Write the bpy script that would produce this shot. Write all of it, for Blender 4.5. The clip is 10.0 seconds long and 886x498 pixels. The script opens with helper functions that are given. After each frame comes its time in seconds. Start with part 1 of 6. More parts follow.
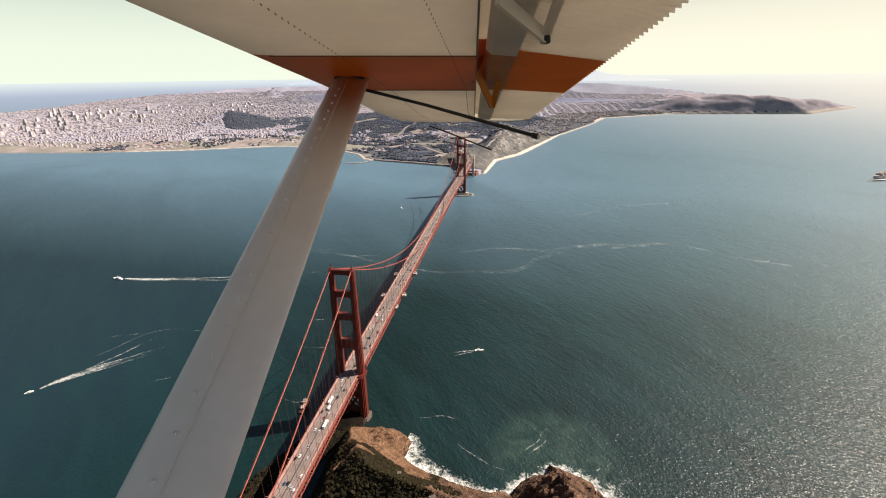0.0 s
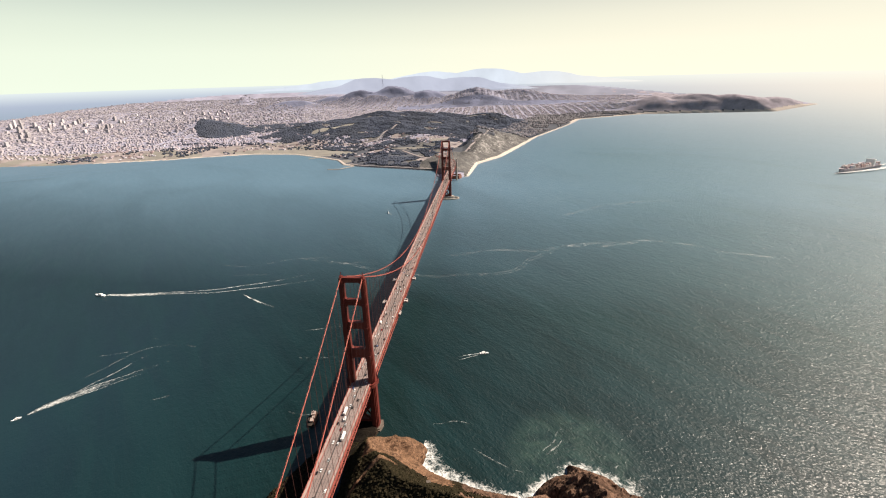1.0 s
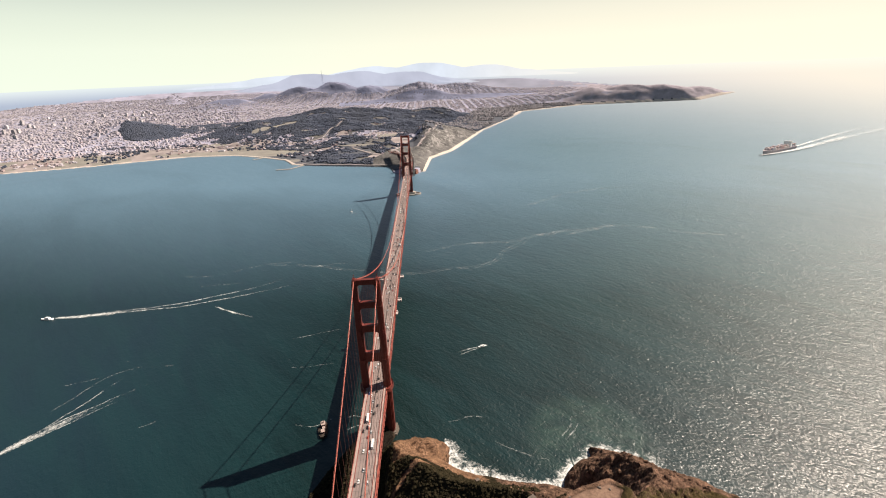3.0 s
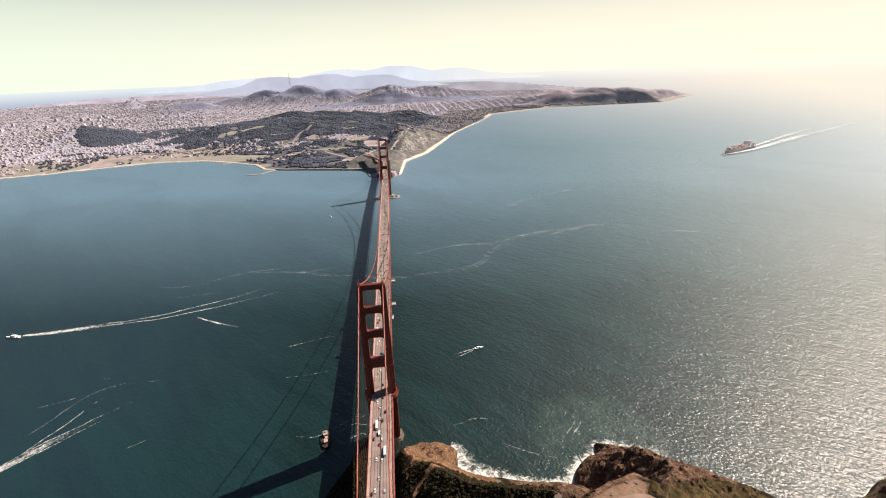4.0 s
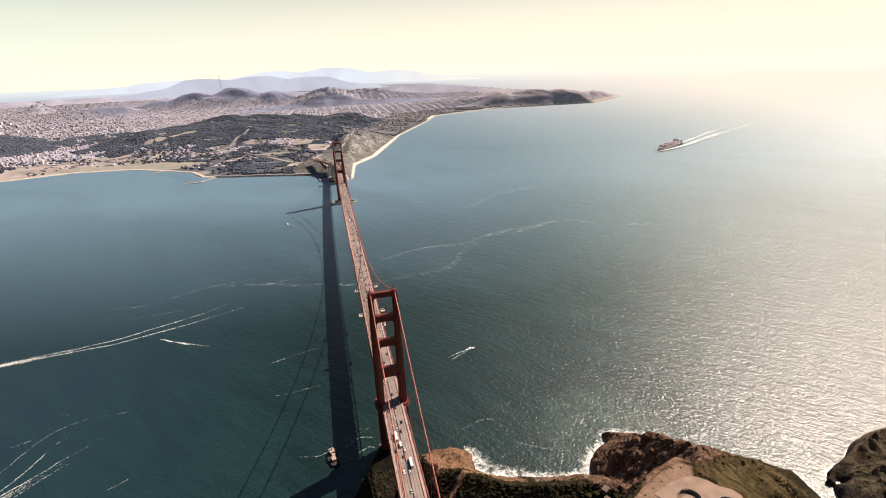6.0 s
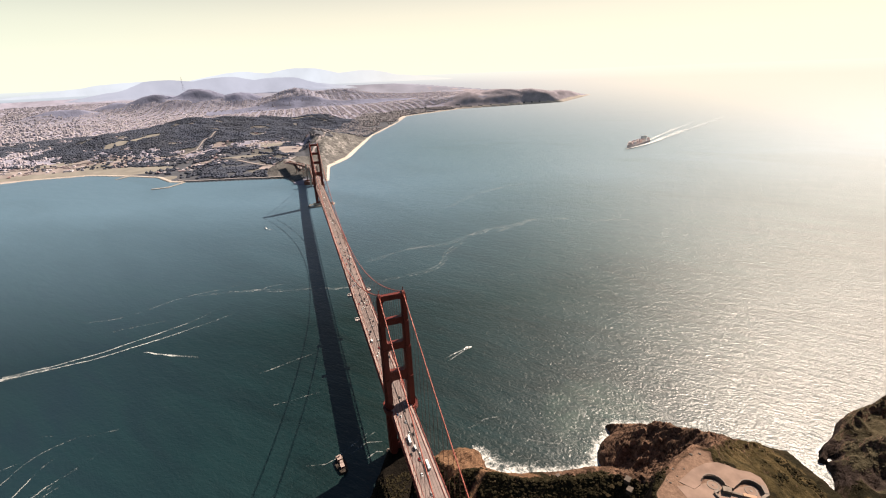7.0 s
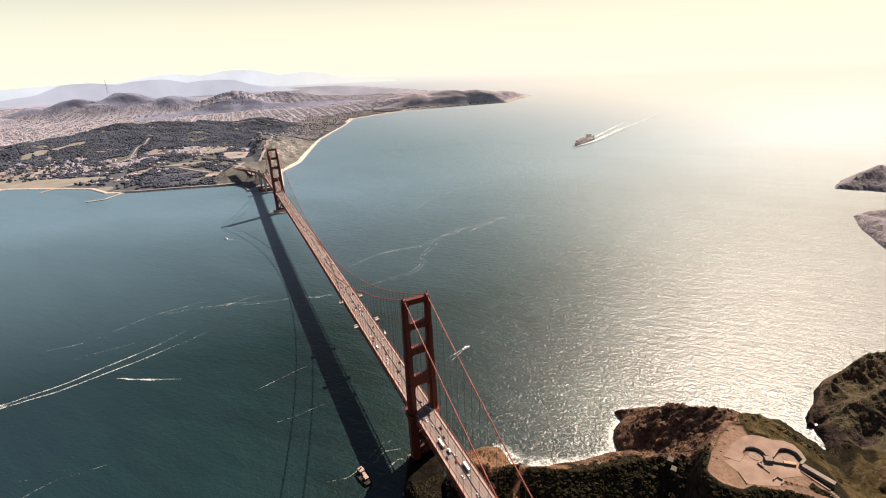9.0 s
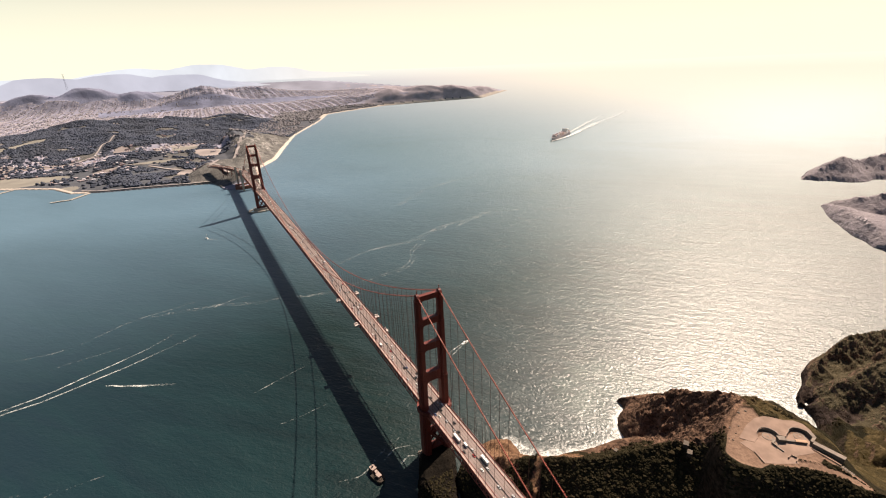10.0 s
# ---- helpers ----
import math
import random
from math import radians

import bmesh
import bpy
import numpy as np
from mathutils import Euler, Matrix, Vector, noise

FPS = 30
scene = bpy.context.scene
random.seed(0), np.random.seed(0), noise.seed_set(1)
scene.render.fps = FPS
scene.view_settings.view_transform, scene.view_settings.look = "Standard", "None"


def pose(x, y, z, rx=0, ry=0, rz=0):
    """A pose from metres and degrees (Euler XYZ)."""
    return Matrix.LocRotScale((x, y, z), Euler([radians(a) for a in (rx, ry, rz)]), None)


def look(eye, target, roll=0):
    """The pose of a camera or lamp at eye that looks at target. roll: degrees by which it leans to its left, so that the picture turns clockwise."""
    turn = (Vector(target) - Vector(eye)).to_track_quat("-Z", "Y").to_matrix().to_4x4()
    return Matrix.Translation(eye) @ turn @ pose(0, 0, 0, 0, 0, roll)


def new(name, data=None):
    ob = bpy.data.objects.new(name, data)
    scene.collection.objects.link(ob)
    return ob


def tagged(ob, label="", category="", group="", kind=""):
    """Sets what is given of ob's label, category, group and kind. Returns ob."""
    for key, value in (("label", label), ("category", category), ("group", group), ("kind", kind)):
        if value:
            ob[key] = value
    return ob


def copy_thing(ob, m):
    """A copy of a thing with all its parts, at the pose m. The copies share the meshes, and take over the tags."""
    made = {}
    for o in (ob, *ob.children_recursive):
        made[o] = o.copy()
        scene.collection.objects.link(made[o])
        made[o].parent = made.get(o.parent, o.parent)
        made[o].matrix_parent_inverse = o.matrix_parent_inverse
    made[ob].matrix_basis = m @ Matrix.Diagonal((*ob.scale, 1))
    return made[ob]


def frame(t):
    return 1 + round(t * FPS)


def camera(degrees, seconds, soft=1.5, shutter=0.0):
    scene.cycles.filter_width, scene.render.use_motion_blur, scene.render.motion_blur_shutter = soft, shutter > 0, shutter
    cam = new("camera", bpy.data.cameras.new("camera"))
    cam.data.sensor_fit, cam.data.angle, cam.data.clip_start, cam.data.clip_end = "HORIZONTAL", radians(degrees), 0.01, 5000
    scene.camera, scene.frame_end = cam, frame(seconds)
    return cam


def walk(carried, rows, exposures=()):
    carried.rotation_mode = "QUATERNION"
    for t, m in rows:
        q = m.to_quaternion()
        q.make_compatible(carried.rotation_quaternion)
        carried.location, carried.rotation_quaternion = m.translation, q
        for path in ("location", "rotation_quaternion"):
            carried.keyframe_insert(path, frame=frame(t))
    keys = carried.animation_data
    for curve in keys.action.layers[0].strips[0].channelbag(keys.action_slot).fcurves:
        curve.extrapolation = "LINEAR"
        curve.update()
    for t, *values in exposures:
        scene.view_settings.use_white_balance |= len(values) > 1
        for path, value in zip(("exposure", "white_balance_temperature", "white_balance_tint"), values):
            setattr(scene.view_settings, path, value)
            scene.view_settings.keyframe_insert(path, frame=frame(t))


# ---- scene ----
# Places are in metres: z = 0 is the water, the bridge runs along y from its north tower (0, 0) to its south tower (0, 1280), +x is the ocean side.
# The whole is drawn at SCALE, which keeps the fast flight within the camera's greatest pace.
SCALE = 0.9
cam = camera(87.87, 10.0, 1.1)
# seconds, eye x y z, yaw, pitch, roll
ROWS = [
    (0, 210.0, -501.8, 454.4, 9.13, -20.88, -0.76),
    (0.5, 188.3, -502.5, 454.2, 7.52, -20.56, -1.26),
    (1, 166.6, -502.8, 453.7, 6.02, -20.47, -1.61),
    (1.5, 144.6, -502.2, 453.6, 4.28, -20.74, -1.95),
    (2, 123.5, -500.7, 453.8, 2.47, -21.09, -2.10),
    (2.5, 101.9, -498.8, 453.8, 0.50, -21.31, -2.28),
    (4, 37.8, -491.6, 454.3, -5.63, -21.09, -2.30),
    (4.5, 18.2, -486.5, 454.3, -7.69, -21.00, -2.27),
    (5, -1.3, -481.3, 454.2, -9.64, -20.86, -2.26),
    (5.5, -21.8, -475.4, 454.6, -11.67, -20.99, -2.15),
    (7, -82.6, -456.7, 457.3, -17.70, -21.26, -2.34),
    (7.5, -103.1, -448.7, 457.7, -19.64, -21.36, -2.38),
    (8, -123.0, -440.5, 458.2, -21.44, -21.42, -2.48),
    (8.5, -142.8, -431.5, 458.7, -23.30, -21.30, -2.53),
    (9, -161.7, -422.4, 459.3, -25.10, -21.36, -2.46),
    (9.5, -180.4, -412.6, 459.6, -26.91, -21.65, -2.40),
    (10, -198.7, -402.2, 459.8, -28.64, -22.02, -2.31),
]
walk(cam, [(t, pose(x * SCALE, y * SCALE, z * SCALE, 90 + pitch, 0, yaw) @ pose(0, 0, 0, 0, 0, roll)) for t, x, y, z, yaw, pitch, roll in ROWS],
     [(0, 0.98, 6600, 15), (4, 1.02, 6650, 17), (10, 1.08, 7050, 19)])

# ---- world, sun ----
SUN = Vector((0.85, 0.33, 1.0)).normalized()
world = bpy.data.worlds.new("sky")
scene.world = world
world.use_nodes = True
wn = world.node_tree
sky = wn.nodes.new("ShaderNodeTexSky")
sky.sky_type, sky.sun_disc = "NISHITA", False
sky.sun_elevation, sky.sun_rotation = math.asin(SUN.z), math.atan2(SUN.x, SUN.y)
sky.altitude, sky.air_density, sky.dust_density, sky.ozone_density = 0, 1.0, 0.8, 1.0
# pale sea haze that thickens evenly towards the horizon all round
way = wn.nodes.new("ShaderNodeTexCoord")
axes = wn.nodes.new("ShaderNodeSeparateXYZ")
wn.links.new(way.outputs["Generated"], axes.inputs[0])
thick = wn.nodes.new("ShaderNodeValToRGB")
while len(thick.color_ramp.elements) < 6:
    thick.color_ramp.elements.new(0.5)
for el, (at, k) in zip(thick.color_ramp.elements, ((0.0, 1.0), (0.05, 0.96), (0.10, 0.82), (0.16, 0.56), (0.29, 0.10), (1.0, 0.0))):
    el.position, el.color = at, (k, k, k, 1)
wn.links.new(axes.outputs[2], thick.inputs[0])
haze = wn.nodes.new("ShaderNodeMix")
haze.data_type = "RGBA"
wn.links.new(thick.outputs[0], haze.inputs[0])
pale = wn.nodes.new("ShaderNodeHueSaturation")
pale.inputs["Saturation"].default_value, pale.inputs["Value"].default_value = 1.35, 0.27
wn.links.new(sky.outputs[0], pale.inputs["Color"])
wn.links.new(pale.outputs[0], haze.inputs[6])
toward = wn.nodes.new("ShaderNodeVectorMath")
toward.operation = "DOT_PRODUCT"
wn.links.new(way.outputs["Generated"], toward.inputs[0])
toward.inputs[1].default_value = Vector((SUN.x, SUN.y, 0)).normalized()
glow = wn.nodes.new("ShaderNodeMapRange")
glow.interpolation_type = "SMOOTHSTEP"
wn.links.new(toward.outputs["Value"], glow.inputs[0])
glow.inputs[1].default_value, glow.inputs[2].default_value = -0.35, 0.75
air = wn.nodes.new("ShaderNodeMix")
air.data_type = "RGBA"
wn.links.new(glow.outputs[0], air.inputs[0])
air.inputs[6].default_value, air.inputs[7].default_value = (4.7, 5.35, 4.35, 1), (5.5, 5.45, 4.3, 1)
wn.links.new(air.outputs[2], haze.inputs[7])
wn.links.new(haze.outputs[2], wn.nodes["Background"].inputs[0])
wn.nodes["Background"].inputs[1].default_value = 0.095
sun = new("sun", bpy.data.lights.new("sun", "SUN"))
sun.data.energy, sun.data.angle, sun.data.color = 5.0, radians(0.53), (1.0, 0.90, 0.745)
sun.matrix_world = look((0, 0, 900), Vector((0, 0, 900)) - SUN)

# ---- helpers of this scene ----
rng = np.random.default_rng(7)
EYE0, NEAR, RIM = np.array((0.0, -460.0, 456.0)), 3000.0, 5250.0


def far(p):
    """Draws in all that lies beyond NEAR metres along its line of sight, so that the horizon stays within the lens's reach."""
    p = np.asarray(p, float)
    d = p - EYE0
    r = np.linalg.norm(d, axis=-1, keepdims=True)
    s = np.where(r > NEAR, (NEAR + (RIM - NEAR) * (r - NEAR) / np.maximum(r - 2 * NEAR + RIM, 1)) / np.maximum(r, 1), 1.0)
    return EYE0 + d * s


def place(az, dist, elev):
    """True x, y, z of a point seen from EYE0 in that direction (degrees) and distance."""
    a = radians(az)
    return EYE0[0] + dist * math.sin(a), EYE0[1] + dist * math.cos(a), EYE0[2] + dist * math.tan(radians(elev))


def raw_mesh(name, verts, faces, mats, index=None, smooth=False):
    me = bpy.data.meshes.new(name)
    verts = np.asarray(verts, np.float32)
    me.vertices.add(len(verts))
    me.vertices.foreach_set("co", verts.ravel())
    faces = np.asarray(faces, np.int32)
    n, k = faces.shape
    me.loops.add(n * k)
    me.loops.foreach_set("vertex_index", faces.ravel())
    me.polygons.add(n)
    me.polygons.foreach_set("loop_start", np.arange(0, n * k, k, dtype=np.int32))
    for m in mats:
        me.materials.append(m)
    if index is not None:
        me.polygons.foreach_set("material_index", np.asarray(index, np.int32))
    me.polygons.foreach_set("use_smooth", np.full(n, smooth))
    me.update(calc_edges=True)
    me.validate()
    return me


def part(name, bm, material, parent, label="", smooth=False):
    """Links a bmesh as one mesh object under a thing or a part."""
    me = bpy.data.meshes.new(name)
    bm.normal_update()
    bm.to_mesh(me)
    bm.free()
    for m in material if isinstance(material, (list, tuple)) else [material]:
        me.materials.append(m)
    if smooth:
        me.polygons.foreach_set("use_smooth", [True] * len(me.polygons))
    ob = new(name, me)
    ob.parent = parent
    return tagged(ob, label)


def thing(name, label, category, group="", kind="", at=None):
    ob = new(name)
    if at is not None:
        ob.matrix_world = at
    return tagged(ob, label, category, group, kind)


def box(bm, lo, hi, m=None):
    vs = [bm.verts.new((x, y, z)) for x in (lo[0], hi[0]) for y in (lo[1], hi[1]) for z in (lo[2], hi[2])]
    for f in ((0, 1, 3, 2), (4, 6, 7, 5), (0, 4, 5, 1), (2, 3, 7, 6), (0, 2, 6, 4), (1, 5, 7, 3)):
        bm.faces.new([vs[i] for i in f])
    if m is not None:
        bmesh.ops.transform(bm, matrix=m, verts=vs)
    return vs


def cbox(bm, c, s, m=None):
    return box(bm, [c[i] - s[i] / 2 for i in range(3)], [c[i] + s[i] / 2 for i in range(3)], m)


def beam(bm, a, b, w, h=None):
    """A rectangular bar from a to b."""
    a, b = Vector(a), Vector(b)
    h = w if h is None else h
    d = (b - a).normalized()
    side = d.cross(Vector((0, 0, 1)))
    side = Vector((1, 0, 0)) if side.length < 1e-4 else side.normalized()
    up = side.cross(d)
    ring = [[bm.verts.new(p + side * sx * w / 2 + up * sy * h / 2) for sx, sy in ((-1, -1), (1, -1), (1, 1), (-1, 1))] for p in (a, b)]
    for i in range(4):
        bm.faces.new((ring[0][i], ring[0][(i + 1) % 4], ring[1][(i + 1) % 4], ring[1][i]))
    bm.faces.new(ring[0][::-1])
    bm.faces.new(ring[1])


def tube(bm, pts, r, seg=8, cap=True):
    rings = []
    for i, p in enumerate(pts):
        p = Vector(p)
        d = (Vector(pts[min(i + 1, len(pts) - 1)]) - Vector(pts[max(i - 1, 0)])).normalized()
        side = d.cross(Vector((0, 0, 1)))
        side = Vector((1, 0, 0)) if side.length < 1e-4 else side.normalized()
        up = side.cross(d)
        q = r[i] if isinstance(r, (list, tuple)) else r
        rings.append([bm.verts.new(p + side * math.cos(2 * math.pi * k / seg) * q + up * math.sin(2 * math.pi * k / seg) * q) for k in range(seg)])
    for a, b in zip(rings, rings[1:]):
        for k in range(seg):
            bm.faces.new((a[k], a[(k + 1) % seg], b[(k + 1) % seg], b[k]))
    if cap:
        bm.faces.new(rings[0][::-1])
        bm.faces.new(rings[-1])


def prism(bm, outline, axis, lo, hi):
    """Extrudes a 2D outline along an axis (0 x, 1 y, 2 z) from lo to hi."""
    def at(p, v):
        q = list(p)
        q.insert(axis, v)
        return bm.verts.new(q)
    a, b = [at(p, lo) for p in outline], [at(p, hi) for p in outline]
    n = len(outline)
    for i in range(n):
        bm.faces.new((a[i], a[(i + 1) % n], b[(i + 1) % n], b[i]))
    bm.faces.new(a[::-1])
    bm.faces.new(b)
    bmesh.ops.recalc_face_normals(bm, faces=bm.faces)


def spline(pts, n=8):
    """Points along a smooth curve through pts."""
    pts = [np.array(p, float) for p in pts]
    out = []
    for i in range(len(pts) - 1):
        p0, p1, p2, p3 = pts[max(i - 1, 0)], pts[i], pts[i + 1], pts[min(i + 2, len(pts) - 1)]
        for k in range(n):
            t = k / n
            out.append(0.5 * ((2 * p1) + (p2 - p0) * t + (2 * p0 - 5 * p1 + 4 * p2 - p3) * t * t + (3 * p1 - p0 - 3 * p2 + p3) * t ** 3))
    out.append(pts[-1])
    return np.array(out)


def fbm(x, y, scale, octaves=4, seed=0):
    """Smooth value noise in about -1..1, on arrays."""
    out, amp, total = np.zeros_like(x, dtype=float), 1.0, 0.0
    for o in range(octaves):
        u, v = x / scale + 37.1 * (o + seed), y / scale - 11.7 * (o + seed)
        i, j = np.floor(u), np.floor(v)
        f, g = u - i, v - j
        f, g = f * f * (3 - 2 * f), g * g * (3 - 2 * g)

        def h(a, b):
            s = np.sin(a * 127.1 + b * 311.7 + seed * 17.3) * 43758.5453
            return 2 * (s - np.floor(s)) - 1
        out += amp * ((h(i, j) * (1 - f) + h(i + 1, j) * f) * (1 - g) + (h(i, j + 1) * (1 - f) + h(i + 1, j + 1) * f) * g)
        total, amp, scale = total + amp, amp * 0.5, scale * 0.5
    return out / total


def seg_dist(x, y, a, b):
    """Distance to a segment, the share along it, and the side (>0: to its left)."""
    ax, ay, bx, by = a[0], a[1], b[0], b[1]
    dx, dy = bx - ax, by - ay
    t = np.clip(((x - ax) * dx + (y - ay) * dy) / (dx * dx + dy * dy), 0, 1)
    return np.hypot(x - ax - t * dx, y - ay - t * dy), t, dx * (y - ay) - dy * (x - ax)


def path_dist(x, y, pts):
    return np.min([seg_dist(x, y, a, b)[0] for a, b in zip(pts, pts[1:])], axis=0)


def inside(x, y, poly):
    c = np.zeros(x.shape, bool)
    for (x1, y1), (x2, y2) in zip(poly, poly[1:] + poly[:1]):
        c ^= ((y1 > y) != (y2 > y)) & (x < (x2 - x1) * (y - y1) / (y2 - y1 + 1e-9) + x1)
    return c

# ---- materials ----
def nodes(name, rough=0.8, metal=0.0, spec=0.5):
    m = bpy.data.materials.new(name)
    m.use_nodes = True
    t = m.node_tree
    b = t.nodes["Principled BSDF"]
    b.inputs["Roughness"].default_value, b.inputs["Metallic"].default_value = rough, metal
    b.inputs["Specular IOR Level"].default_value = spec
    return m, t, b


def add(t, kind, **props):
    n = t.nodes.new(kind)
    for k, v in props.items():
        if k == "operation":
            n.operation = v
        elif k == "blend":
            n.blend_type = v
        elif k == "data":
            n.data_type = v
    return n


def noise_tex(t, coord, scale, detail=4.0, rough=0.55, distort=0.0):
    n = t.nodes.new("ShaderNodeTexNoise")
    n.inputs["Scale"].default_value, n.inputs["Detail"].default_value = scale, detail
    n.inputs["Roughness"].default_value, n.inputs["Distortion"].default_value = rough, distort
    t.links.new(coord, n.inputs["Vector"])
    return n.outputs["Fac"]


def ramp(t, fac, stops):
    n = t.nodes.new("ShaderNodeValToRGB")
    e = n.color_ramp.elements
    while len(e) < len(stops):
        e.new(0.5)
    for s, (p, c) in zip(e, stops):
        s.position = p
        s.color = (*c, 1) if len(c) == 3 else c
    t.links.new(fac, n.inputs[0])
    return n.outputs[0]


def blend(t, fac, a, b, mode="MIX"):
    n = t.nodes.new("ShaderNodeMix")
    n.data_type, n.blend_type = "RGBA", mode
    for sock, v in ((n.inputs[0], fac), (n.inputs[6], a), (n.inputs[7], b)):
        if isinstance(v, bpy.types.NodeSocket):
            t.links.new(v, sock)
        else:
            sock.default_value = (*v, 1) if isinstance(v, tuple) else v
    return n.outputs[2]


def maths(t, op, a, b=0.0, clamp=False):
    n = t.nodes.new("ShaderNodeMath")
    n.operation, n.use_clamp = op, clamp
    for sock, v in zip(n.inputs, (a, b)):
        if isinstance(v, bpy.types.NodeSocket):
            t.links.new(v, sock)
        else:
            sock.default_value = v
    return n.outputs[0]


def coord(t, scale=(1, 1, 1), turn=0.0):
    g = t.nodes.new("ShaderNodeNewGeometry")
    m = t.nodes.new("ShaderNodeMapping")
    m.inputs["Scale"].default_value, m.inputs["Rotation"].default_value = scale, (0, 0, radians(turn))
    t.links.new(g.outputs["Position"], m.inputs["Vector"])
    return m.outputs[0]


def bump(t, height, strength, distance, normal=None):
    n = t.nodes.new("ShaderNodeBump")
    n.inputs["Strength"].default_value, n.inputs["Distance"].default_value = strength, distance
    t.links.new(height, n.inputs["Height"])
    if normal is not None:
        t.links.new(normal, n.inputs["Normal"])
    return n.outputs[0]


def plain(name, colour, rough=0.7, metal=0.0, vary=0.25, size=3.0, relief=0.0, per_object=0.0, spec=0.5):
    """A surface with blotches and grain about a base colour."""
    m, t, b = nodes(name, rough, metal, spec)
    p = coord(t)
    c = np.array(colour)
    big = ramp(t, noise_tex(t, p, 1.0 / size, 3), [(0.3, tuple(c * (1 - vary))), (0.7, tuple(np.minimum(c * (1 + vary), 1)))])
    fine = noise_tex(t, p, 8.0 / size, 5)
    col = blend(t, maths(t, "MULTIPLY", fine, 0.35), big, tuple(c * 0.55), "MIX")
    if per_object:
        o = t.nodes.new("ShaderNodeObjectInfo")
        h = t.nodes.new("ShaderNodeHueSaturation")
        t.links.new(col, h.inputs["Color"])
        t.links.new(maths(t, "ADD", maths(t, "MULTIPLY", o.outputs["Random"], per_object), 1 - per_object / 2), h.inputs["Value"])
        col = h.outputs[0]
    t.links.new(col, b.inputs["Base Color"])
    if relief:
        t.links.new(bump(t, fine, 0.6, relief), b.inputs["Normal"])
    return m


def islands(name, colours, rough=0.8, dim=0.3, size=8.0):
    """Joined pieces that each take a colour of their own from a row of colours."""
    m, t, b = nodes(name, rough, spec=0.0)
    g = t.nodes.new("ShaderNodeNewGeometry")
    n = len(colours)
    col = ramp(t, g.outputs["Random Per Island"], [(i / max(n - 1, 1), c) for i, c in enumerate(colours)])
    f = noise_tex(t, coord(t), 1 / size, 3)
    t.links.new(blend(t, maths(t, "MULTIPLY", f, dim), col, (0.05, 0.05, 0.05)), b.inputs["Base Color"])
    return m


def waves(t, across, along, heading=50.0):
    """Coordinates for waves that travel on that compass heading: fine across the crests, long along them."""
    g = t.nodes.new("ShaderNodeNewGeometry")
    r, m = t.nodes.new("ShaderNodeMapping"), t.nodes.new("ShaderNodeMapping")
    r.inputs["Rotation"].default_value = (0, 0, radians(heading - 90))
    m.inputs["Scale"].default_value = (across, along, 1)
    t.links.new(g.outputs["Position"], r.inputs["Vector"])
    t.links.new(r.outputs[0], m.inputs["Vector"])
    return m.outputs[0]


